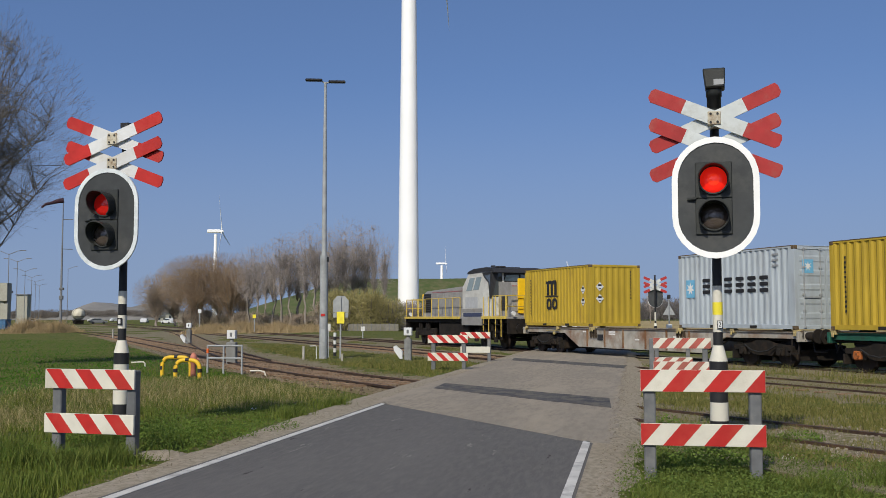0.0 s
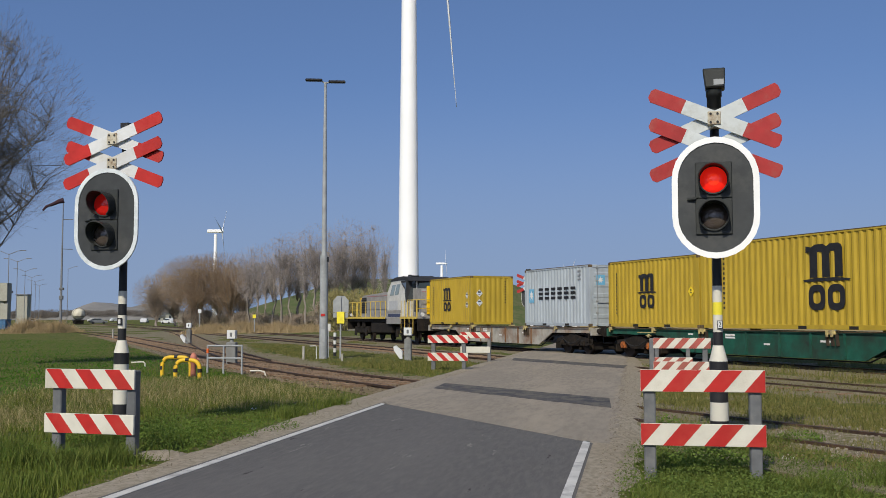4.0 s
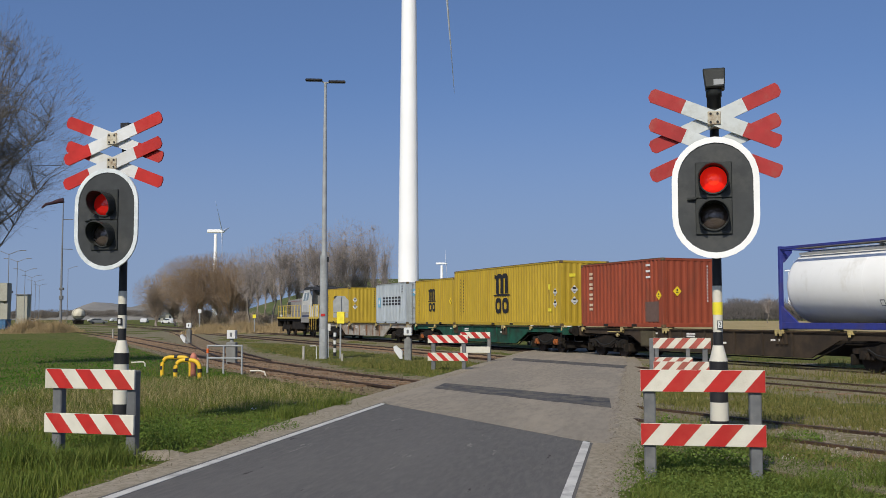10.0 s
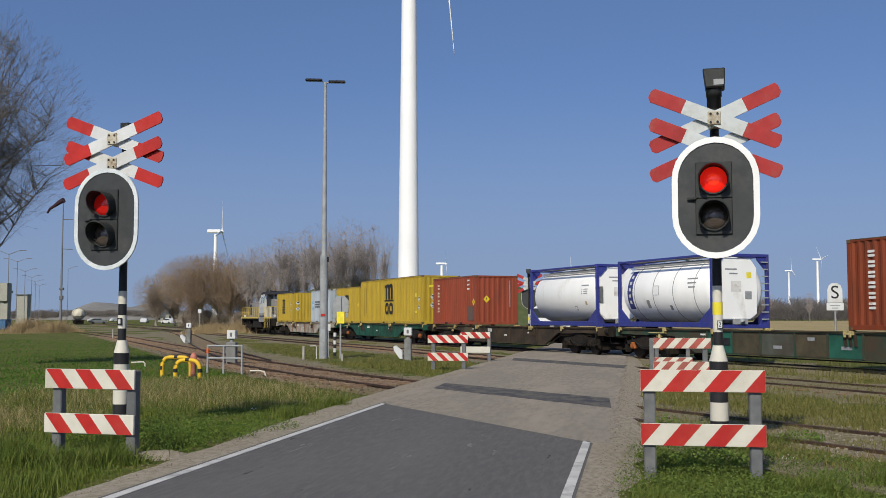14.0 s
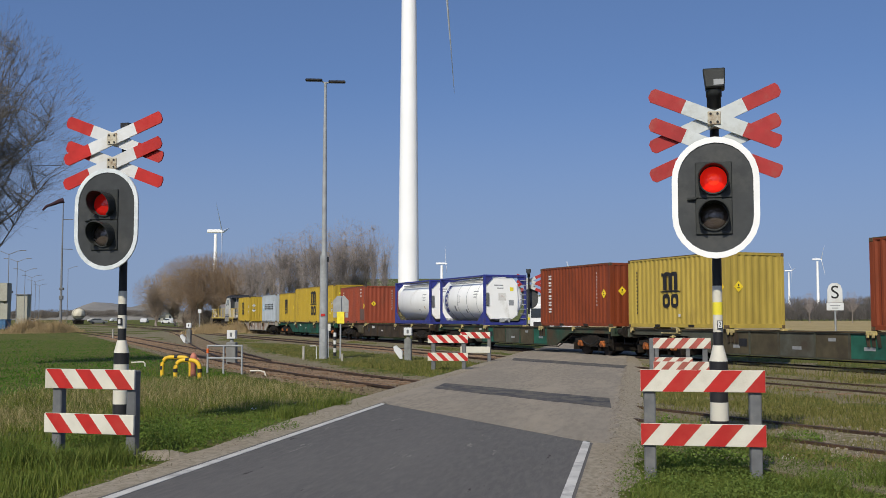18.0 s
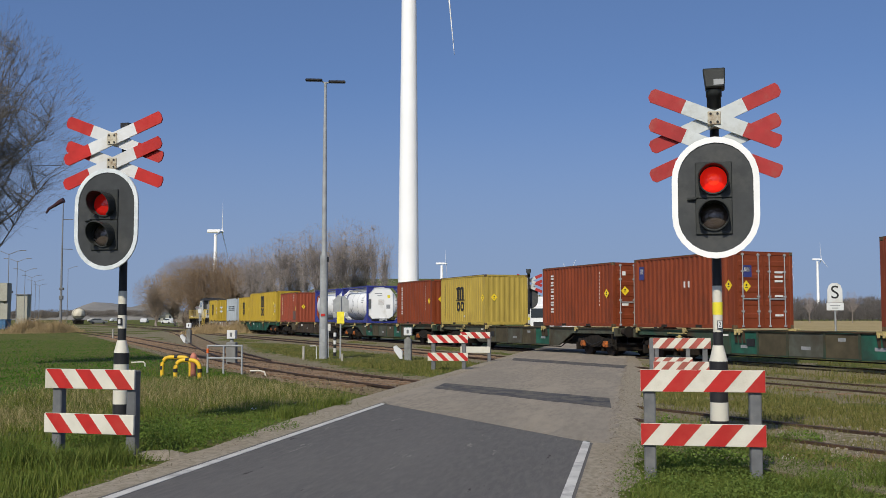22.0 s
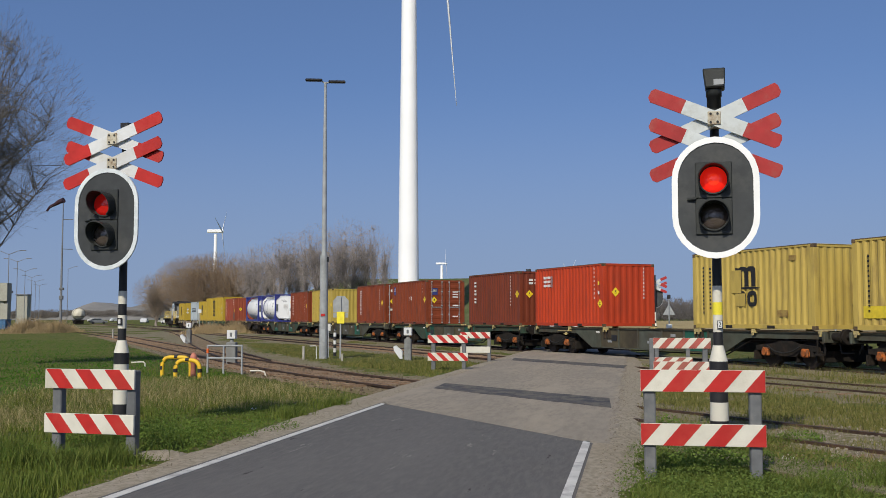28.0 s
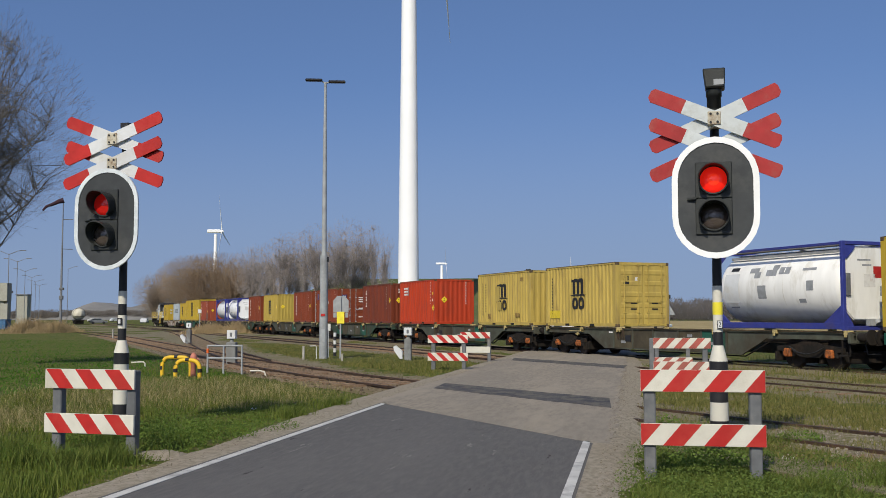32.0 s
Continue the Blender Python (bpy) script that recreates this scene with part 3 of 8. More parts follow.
    part("latch", tubes([(lx - 0.30, fw - 0.17, zc - 0.02), (lx - 0.20, fw - 0.2, zc - 0.01)], r=0.018), LAMP_DARK, root)
    faces = (SIGN_WHITE, SIGN_RED) if front == "tall" else (CROSS_WHITE, CROSS_RED)
    z1, gap = (4.08 if front == "tall" else 3.91), 0.355
    for z in (z1, z1 - gap):
        tie = part("cross_clamp", boxes((-0.075, 0.075, -0.375, -0.02, z - 0.08, z + 0.08), bevel=0.006), CLAMP, root, "stained clamp with bolts")
        for bx in (-0.04, 0.04):
            for bz in (-0.05, 0.05):
                shared_bolt(tie, bx, z + bz)
        a_first = 1 if front == "tall" else -1
        lean = 21.0 if front == "tall" else 23.5
        arm(root, z, lean * a_first, -0.345, 1.64, 0.172, *faces)
        arm(root, z, -lean * a_first, -0.30, 1.64, 0.172, *faces)
    if bell:
        bm = bmesh.new()
        tube(bm, [(0, 0, z) for z in (4.06, 4.1, 4.1, 4.24, 4.24, 4.32)], [0.075, 0.075, 0.085, 0.085, 0.095, 0.095], 16)
        part("bell_neck", bm, LAMP_DARK, root)
        bm = bmesh.new()
        prism(bm, [(-0.13, 4.57), (-0.10, 4.33), (0.13, 4.33), (0.14, 4.57)], -0.13, 0.13, "y")
        bmesh.ops.bevel(bm, geom=bm.edges[:], offset=0.015, segments=1, affect="EDGES")
        bl = part("bell_box", bm, LAMP_DARK, root, "black bell housing")
        part("bell_plate", boxes((0.0, 0.12, -0.135, -0.128, 4.36, 4.43)), GALV, bl)
    else:
        part("pole_cap", boxes((-0.065, 0.065, -0.05, 0.05, 4.30, 4.37)), BLACK, root)
    return root


SIGNAL_LABEL = "red-lit warning signal with white-rimmed grey shield under a double red-white cross"
crossing_signal("crossing_signal", pose(3.325, 12.55, 0, 0, 0, -15), "near", True, RED_ON, "red-lit warning signal with white-rimmed shield, double cross and bell")
crossing_signal("crossing_signal", pose(-4.63, 14.97, 0, 0, 0, -14), "tall", False, RED_DIM, SIGNAL_LABEL)
# the two signals for the other direction, seen from behind
far = crossing_signal("crossing_signal", pose(14.05, 68.6, 0, 0, 0, 165), "near", False, RED_DIM, "back of a warning signal with a double red-white cross")

barrier(pose(2.665, 10.72, 0, 0, 0, -9), 1.25, 0.885, 0.335, 0.225, 0.19, (-0.53, 0.53), 7, False)
barrier(pose(-4.05, 12.0, 0, 0, 0, -16), 1.18, 0.83, 0.32, 0.225, -0.18, (-0.45, 0.53), 7, True)
barrier(pose(0.15, 31.2, 0, 0, 0, -10), 1.22, 0.90, 0.37, 0.24, -0.24, (-0.45, 0.48), 9, True)
barrier(pose(1.15, 36.9, 0, 0, 0, -8), 1.06, 0.92, 0.41, 0.22, -0.2, (-0.44, 0.49), 7, True, True)
barrier(pose(5.70, 24.8, 0, 0, 0, -10), 1.34, 0.93, 0.37, 0.25, 0.22, (-0.70, 0.54), 9, False, label="faded red and white guard board on grey posts", red=FADED_RED)
barrier(pose(6.85, 31.0, 0, 0, 0, -10), 1.15, 0.80, 0.26, 0.20, 0.22, (-0.46, 0.45), 7, False, label="faded red and white guard board on grey posts", red=FADED_RED)


# ---- the container train ----
def container_paint(name, colour, dirt, amount=0.25, rough=0.5, vary=0.12):
    return paint(name, colour, rough, vary=vary, scale=1.4, dirt=dirt, dirt_amount=amount, dirt_scale=1.1, bump=0.03, bump_scale=30, spread=0.02, stretch=(1.6, 1.6, 0.5))


C_YELLOW = container_paint("yellow_container", (0.43, 0.298, 0.031), (0.33, 0.22, 0.032), 0.15)
C_YELLOW_OLD = container_paint("faded_yellow_container", (0.47, 0.345, 0.085), (0.30, 0.215, 0.07), 0.35)
C_YELLOW_PALE = container_paint("pale_yellow_container", (0.42, 0.308, 0.062), (0.33, 0.235, 0.052), 0.2)
C_GREY = container_paint("grey_container", (0.38, 0.425, 0.46), (0.30, 0.32, 0.34), 0.25)
C_RED = container_paint("weathered_red_container", (0.275, 0.06, 0.029), (0.19, 0.055, 0.03), 0.3)
C_BROWN = container_paint("brown_container", (0.20, 0.043, 0.015), (0.13, 0.034, 0.014), 0.3)
C_MAROON = container_paint("maroon_container", (0.165, 0.036, 0.016), (0.11, 0.030, 0.015), 0.3)
C_BRIGHT = container_paint("bright_red_container", (0.43, 0.046, 0.013), (0.31, 0.042, 0.016), 0.2)
TANK_WHITE = paint("tank_white", (0.88, 0.88, 0.86), 0.38, vary=0.03, scale=2, dirt=(0.62, 0.60, 0.54), dirt_amount=0.14, dirt_scale=1.3, stretch=(1, 1, 0.5))
WALK_GREY = paint("walkway_grey", (0.20, 0.19, 0.17), 0.8, vary=0.2, dirt=(0.10, 0.09, 0.075), dirt_amount=0.4)
TANK_BLUE = paint("tank_frame_blue", (0.035, 0.045, 0.23), 0.45, vary=0.15, dirt=(0.06, 0.05, 0.12), dirt_amount=0.3)
TANK_OLD = paint("stained_tank", (0.85, 0.84, 0.80), 0.45, vary=0.06, scale=2, dirt=(0.60, 0.57, 0.49), dirt_amount=0.3, stretch=(1.5, 1.5, 0.4))
INK = paint("black_marking", (0.02, 0.02, 0.022), 0.6, vary=0.2)
MARK_WHITE = paint("white_marking", (0.72, 0.71, 0.68), 0.6, vary=0.1, dirt=(0.45, 0.3, 0.25), dirt_amount=0.2, dirt_scale=5)
MARK_BLUE = paint("light_blue_marking", (0.16, 0.42, 0.62), 0.5, vary=0.1)
MARK_NAVY = paint("navy_marking", (0.04, 0.05, 0.18), 0.5, vary=0.1)
MARK_TAN = paint("tan_marking", (0.62, 0.48, 0.34), 0.6, vary=0.15)
MARK_GREY = paint("grey_marking", (0.27, 0.28, 0.29), 0.6, vary=0.2)
PLACARD = paint("yellow_placard", (0.82, 0.60, 0.03), 0.45, vary=0.1)
NOTICE_YELLOW = paint("faded_notice_yellow", (0.62, 0.47, 0.035), 0.5, vary=0.15)
POCKET_SHADE = paint("pocket_shade", (0.02, 0.018, 0.016), 0.9)
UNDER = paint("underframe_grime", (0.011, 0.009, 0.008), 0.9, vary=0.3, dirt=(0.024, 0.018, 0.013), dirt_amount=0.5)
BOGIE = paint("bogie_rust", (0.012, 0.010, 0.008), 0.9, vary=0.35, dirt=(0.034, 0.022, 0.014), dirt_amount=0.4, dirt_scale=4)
AXLE_ORANGE = paint("axle_box_orange", (0.40, 0.11, 0.02), 0.7, vary=0.3, dirt=(0.10, 0.05, 0.028), dirt_amount=0.6, dirt_scale=9)
WHEEL_STEEL = paint("wheel_steel", (0.03, 0.022, 0.018), 0.65, 0.3, vary=0.2)
LOCK_YELLOW = paint("lock_yellow", (0.46, 0.37, 0.15), 0.6, vary=0.25, dirt=(0.2, 0.16, 0.1), dirt_amount=0.5, dirt_scale=8)
HOSE = paint("rubber_hose", (0.02, 0.02, 0.02), 0.7)


def frame_paint(name, colour, dirt, amount):
    return paint(name, colour, 0.75, vary=0.25, scale=2.5, dirt=dirt, dirt_amount=amount, dirt_scale=0.9, bump=0.05)


W_WHITE = frame_paint("wagon_pale_grey", (0.34, 0.32, 0.28), (0.20, 0.10, 0.05), 0.45)
W_GREEN = frame_paint("wagon_green", (0.012, 0.088, 0.058), (0.022, 0.034, 0.025), 0.55)
W_BROWN = frame_paint("wagon_brown", (0.060, 0.042, 0.027), (0.028, 0.022, 0.017), 0.55)
W_MIX = frame_paint("wagon_green_brown", (0.025, 0.065, 0.045), (0.065, 0.045, 0.028), 0.65)
W_GREY = frame_paint("wagon_grey_green", (0.075, 0.082, 0.062), (0.055, 0.042, 0.028), 0.55)
W_OLIVE = frame_paint("panel_olive_brown", (0.078, 0.066, 0.040), (0.045, 0.036, 0.024), 0.5)
W_RUST = frame_paint("rusty_post", (0.17, 0.085, 0.042), (0.30, 0.22, 0.14), 0.4)
PANEL_GREEN = frame_paint("panel_green", (0.018, 0.098, 0.068), (0.03, 0.055, 0.042), 0.35)
W_WORN = frame_paint("panel_worn_grey", (0.085, 0.092, 0.074), (0.06, 0.048, 0.034), 0.5)
RUST_STAIN = paint("rust_stain", (0.24, 0.15, 0.05), 0.85, vary=0.3, dirt=(0.36, 0.26, 0.075), dirt_amount=0.6, dirt_scale=6)
CASTING = paint("worn_casting", (0.085, 0.060, 0.036), 0.8, vary=0.3, dirt=(0.17, 0.11, 0.05), dirt_amount=0.45, dirt_scale=7)

DECK, CW = 1.17, 2.438


def corrugated(bm, a0, a1, z0, z1, plane, depth, outward, along="x", pitch=0.278, plain=0.06):
    """A pressed steel panel: trapezoid ribs along a line, standing from z0 to z1."""
    n = max(1, round((a1 - a0 - 2 * plain) / pitch))
    p = (a1 - a0 - 2 * plain) / n
    line = [(a0, 0.0)]
    for k in range(n):
        b = a0 + plain + k * p
        line += [(b + 0.00 * p, 0.0), (b + 0.24 * p, 1.0), (b + 0.5 * p, 1.0), (b + 0.74 * p, 0.0)]
    line.append((a1, 0.0))
    def at(q, d, z):
        return (q, plane - outward * depth * d, z) if along == "x" else (plane - outward * depth * d, q, z)
    lo = [bm.verts.new(at(q, d, z0)) for q, d in line]
    hi = [bm.verts.new(at(q, d, z1)) for q, d in line]
    for k in range(len(line) - 1):
        bm.faces.new((lo[k], lo[k + 1], hi[k + 1], hi[k]))
    bmesh.ops.recalc_face_normals(bm, faces=bm.faces)
    c = sum((f.normal.y if along == "x" else f.normal.x) for f in bm.faces)
    if c * outward < 0:
        bmesh.ops.reverse_faces(bm, faces=bm.faces)
    return bm


SHARED = {}


def once(key, make):
    """Builds a mesh the first time and shares it after that."""
    if key not in SHARED:
        bm = make()
        SHARED[key] = mesh_from(bm, key[0]) if isinstance(bm, bmesh.types.BMesh) else bm
    return SHARED[key]


def shared_part(name, key, make, material, parent, label="", m=None):
    me = once((name, *key, material.name), make)
    o = part(name, me, material, parent, label)
    if m is not None:
        o.matrix_basis = m
    return o


def mark(parent, face, a, z, w, h, material, L, label="", name="mark_bar", turn=0.0):
    """A flat marking on the near side ('side') or on the tail end ('end') of a box L long."""
    key = (round(w, 3), round(h, 3))
    me = lambda: boxes((-w / 2, w / 2, -0.003, 0.0, -h / 2, h / 2))
    if face == "side":
        m = pose(a, -CW / 2 - 0.001, z, 0, turn, 0)
    else:
        m = pose(L / 2 + 0.001, a, z, 0, 0, 90) @ pose(0, 0, 0, 0, turn, 0)
    return shared_part(name, key, me, material, parent, label, m)


def placard(parent, face, a, z, L, white=False):
    d = mark(parent, face, a, z, 0.27, 0.27, SIGN_WHITE if white else PLACARD, L, "white hazard diamond" if white else "yellow hazard diamond", "placard", 45)
    me = lambda: boxes((-0.09, 0.09, -0.006, -0.003, 0.02, 0.10), (-0.05, 0.05, -0.006, -0.003, -0.1, -0.06)) if white else boxes((-0.03, 0.03, -0.006, -0.003, 0.01, 0.075), (-0.05, 0.05, -0.006, -0.003, -0.055, -0.03))
    shared_part("placard_symbol", (white,), me, INK, d, "", pose(0, 0, 0, 0, -45, 0))


def container(label, L, H, material, doors, s):
    """A steel box container; the near side and the tail end face the road."""
    root = thing("shipping_container", pose(*lay(s + L / 2, TRAIN_OFF, DECK), 0, 0, TRACK_TURN), label, "container", "containers on the train")
    a, w = L / 2, CW / 2
    key = (L, H)
    for x in (-1, 1):
        for y in (-1, 1):
            xa, xb = (-a, -a + 0.15) if x < 0 else (a - 0.15, a)
            ya, yb = (-w, -w + 0.13) if y < 0 else (w - 0.13, w)
            shared_part("corner_post", (*key, x, y), lambda: boxes((xa, xb, ya, yb, 0.118, H - 0.118), bevel=0.008), material, root)
            for z in (0, 1):
                za, zb = (0.0, 0.118) if z == 0 else (H - 0.118, H)
                shared_part("corner_casting", (*key, x, y, z), lambda: boxes((xa - 0.004 if x < 0 else xa, xb + 0.004 if x > 0 else xb, ya - 0.004 if y < 0 else ya, yb + 0.004 if y > 0 else yb, za, zb), bevel=0.012), CASTING, root)
    for y in (-1, 1):
        ya, yb = (-w, -w + 0.06) if y < 0 else (w - 0.06, w)
        shared_part("bottom_rail", (*key, y), lambda: boxes((-a + 0.15, a - 0.15, ya, yb, 0.02, 0.16), bevel=0.006), material, root)
        shared_part("top_rail", (*key, y), lambda: boxes((-a + 0.15, a - 0.15, ya, yb, H - 0.075, H - 0.005), bevel=0.006), material, root)
        shared_part("side_panel", (*key, y), lambda: corrugated(bmesh.new(), -a + 0.15, a - 0.15, 0.16, H - 0.075, y * (w - 0.004), 0.040, y), material, root)
    shared_part("roof_seam", key, lambda: boxes((-a + 0.15, a - 0.15, -w - 0.004, -w + 0.05, H - 0.022, H + 0.003)), CASTING, root, "dark grimy roof seam")
    shared_part("roof", key, lambda: corrugated_roof(a, w, H), material, root)
    shared_part("floor_panel", key, lambda: boxes((-a + 0.15, a - 0.15, -w + 0.06, w - 0.06, 0.10, 0.14)), UNDER, root)
    # Pockets are not cut; dark plates paint the shade inside them.
    for x in (-1.05, 1.05):
        shared_part("fork_pocket", (), lambda: boxes((-0.18, 0.18, -w - 0.002, -w + 0.03, 0.03, 0.125)), POCKET_SHADE, root, "", pose(x, 0, 0))
    shared_part("front_panel", key, lambda: corrugated(bmesh.new(), -w + 0.13, w - 0.13, 0.16, H - 0.075, -(a - 0.012), 0.028, -1, "y"), material, root)
    for x in ((-1,) if doors else (-1, 1)):
        xa, xb = (-a, -a + 0.06) if x < 0 else (a - 0.06, a)
        shared_part("end_sill", (*key, x), lambda: boxes((xa, xb, -w + 0.13, w - 0.13, 0.02, 0.16), bevel=0.006), material, root)
        shared_part("end_header", (*key, x), lambda: boxes((xa, xb, -w + 0.13, w - 0.13, H - 0.1, H - 0.005), bevel=0.006), material, root)
    if not doors:
        shared_part("end_panel", key, lambda: corrugated(bmesh.new(), -w + 0.13, w - 0.13, 0.16, H - 0.1, a - 0.012, 0.022, 1, "y"), material, root)
        return root
    gear = GALV if material in (C_GREY, C_BROWN) else material
    shared_part("door_header", key, lambda: boxes((a - 0.08, a, -w + 0.13, w - 0.13, H - 0.12, H - 0.005), bevel=0.006), material, root)
    shared_part("door_sill", key, lambda: boxes((a - 0.08, a, -w + 0.13, w - 0.13, 0.02, 0.13), bevel=0.006), material, root)
    for y0, y1 in ((-w + 0.13, -0.01), (0.01, w - 0.13)):
        leaf = shared_part("door_leaf", (*key, y0), lambda: door_leaf(a, y0, y1, H), material, root)
        for y in (y0 + 0.22, y1 - 0.22):
            shared_part("lock_rod", (*key, y), lambda: tubes([(a + 0.012, y, 0.06), (a + 0.012, y, H - 0.06)], r=0.019), gear, leaf)
            for z in (0.06, 0.55, 1.05, H - 0.7, H - 0.14):
                shared_part("rod_cam", (), lambda: boxes((-0.02, 0.03, -0.05, 0.05, 0, 0.06)), gear, leaf, "", pose(a, y, z))
            shared_part("rod_handle", (*key, y, y0), lambda: boxes((a + 0.01, a + 0.035, min(y, (y0 + y1) / 2), max(y, (y0 + y1) / 2), 0.98, 1.02)), gear, leaf)
    return root


def door_leaf(a, y0, y1, H):
    bm = boxes((a - 0.05, a - 0.018, y0, y1, 0.13, H - 0.12))
    for z in np.linspace(0.32, H - 0.52, 5):
        prism(bm, [(a - 0.018, z), (a - 0.002, z + 0.05), (a - 0.002, z + 0.17), (a - 0.018, z + 0.22)], y0 + 0.07, y1 - 0.07, "y")
    return bm


def corrugated_roof(a, w, H):
    bm = bmesh.new()
    n = int((2 * a - 0.3) / 0.21)
    p = (2 * a - 0.3) / n
    for k in range(n):
        x = -a + 0.15 + k * p
        q = [bm.verts.new((x + u * p, y, H - 0.03 + 0.018 * d)) for y in (-w + 0.05, w - 0.05) for u, d in ((0, 0), (0.25, 1), (0.55, 1), (0.8, 0), (1, 0))]
        for j in range(4):
            bm.faces.new((q[j], q[j + 1], q[j + 6], q[j + 5]))
    box(bm, -a, -a + 0.16, -w + 0.13, w - 0.13, H - 0.035, H - 0.012)
    box(bm, a - 0.16, a, -w + 0.13, w - 0.13, H - 0.035, H - 0.012)
    return bm


def soft_block(bm, x, z, w, h, hole=0.0, y=-0.003):
    """A flat round-cornered block, hollow where hole gives the width of its rim."""
    def rim(w_, h_):
        r = min(w_, h_) * 0.36
        return [(x + sx * (w_ / 2 - r) + r * math.cos(a), z + sz * (h_ / 2 - r) + r * math.sin(a)) for sx, sz, a0 in ((1, 1, 0), (-1, 1, 90), (-1, -1, 180), (1, -1, 270)) for a in (radians(a0 + 22.5 * k) for k in range(5))]
    if hole:
        ring_plate(bm, rim(w, h), rim(w - 2 * hole, h - 2 * hole), y, 0.0)
    else:
        prism(bm, rim(w, h), y, 0.0, "y")
    return bm


def block_logo(parent, L, H, x, big=1.0):
    """The line's mark as plain black shapes: three uprights under a rounded top, a thin bar, two rounded rings."""
    z = H * 0.515
    m = pose(x, -CW / 2 - 0.001, z)
    comb = [(-0.56, 0.68), (-0.56, 0.55), (-0.45, 0.55), (-0.45, 0.045), (-0.24, 0.045), (-0.24, 0.55), (-0.105, 0.55), (-0.105, 0.045), (0.105, 0.045), (0.105, 0.55), (0.24, 0.55), (0.24, 0.045), (0.45, 0.045), (0.45, 0.60), (0.41, 0.67), (0.34, 0.70), (0.12, 0.70), (0.02, 0.65), (-0.08, 0.70), (-0.30, 0.70), (-0.40, 0.65)]
    uprights = lambda: prism(bmesh.new(), [(p * big, q * big) for p, q in comb], -0.003, 0.0, "y")
    shared_part("mark_comb", (big,), uprights, INK, parent, "", m)
    shared_part("mark_bar", (big, "line"), lambda: prism(bmesh.new(), [(-0.66 * big, 0.0), (-0.3 * big, 0.035 * big), (0.3 * big, 0.035 * big), (0.66 * big, 0.0), (0.6 * big, -0.035 * big), (-0.6 * big, -0.035 * big)], -0.003, 0.0, "y"), INK, parent, "", m)
    for k in (-0.265, 0.265):
        shared_part("mark_ring", (big, k), lambda: soft_block(bmesh.new(), k * big, -0.35 * big, 0.46 * big, 0.50 * big, 0.13 * big), INK, parent, "", m)


def bar_mark(parent, face, a, z, w, h, n, material, L):
    """One character of a brand's lettering as a stack of plain round-ended bars."""
    step = h / n
    for k in range(n):
        up = z - h / 2 + (k + 0.5) * step
        m = pose(a, -CW / 2 - 0.001, up) if face == "side" else pose(L / 2 + 0.001, a, up, 0, 0, 90)
        shared_part("mark_bar", (w, round(step, 4), "soft"), lambda: soft_block(bmesh.new(), 0, 0, w, step * 0.62), material, parent, "", m)


def star_mark(parent, face, a, z, r, L):
    pts = [((r if k % 2 == 0 else 0.42 * r) * math.sin(math.pi * k / 7), (r if k % 2 == 0 else 0.42 * r) * math.cos(math.pi * k / 7)) for k in range(14)]
    m = pose(a, -CW / 2 - 0.004, z) if face == "side" else pose(L / 2 + 0.004, a, z, 0, 0, 90)
    shared_part("mark_star", (r,), lambda: prism(bmesh.new(), pts, -0.003, 0.0, "y"), MARK_WHITE, parent, "white star", m)


def small_print(parent, L, H, face, a, z0, z1, material, n=11, w=0.07):
    """A column of small characters, as bars."""
    for k in range(n):
        mark(parent, face, a, z1 + (z0 - z1) * k / (n - 1), w, (z1 - z0) / n * 0.55, material, L)


def column(parent, L, face, a, z0, z1, n, w, material):
    """Lettering that runs down the side, two bars for each character."""
    step = (z1 - z0) / n
    for k in range(n):
        bar_mark(parent, face, a, z0 + (k + 0.5) * step, w, step * 0.8, 2, material, L)


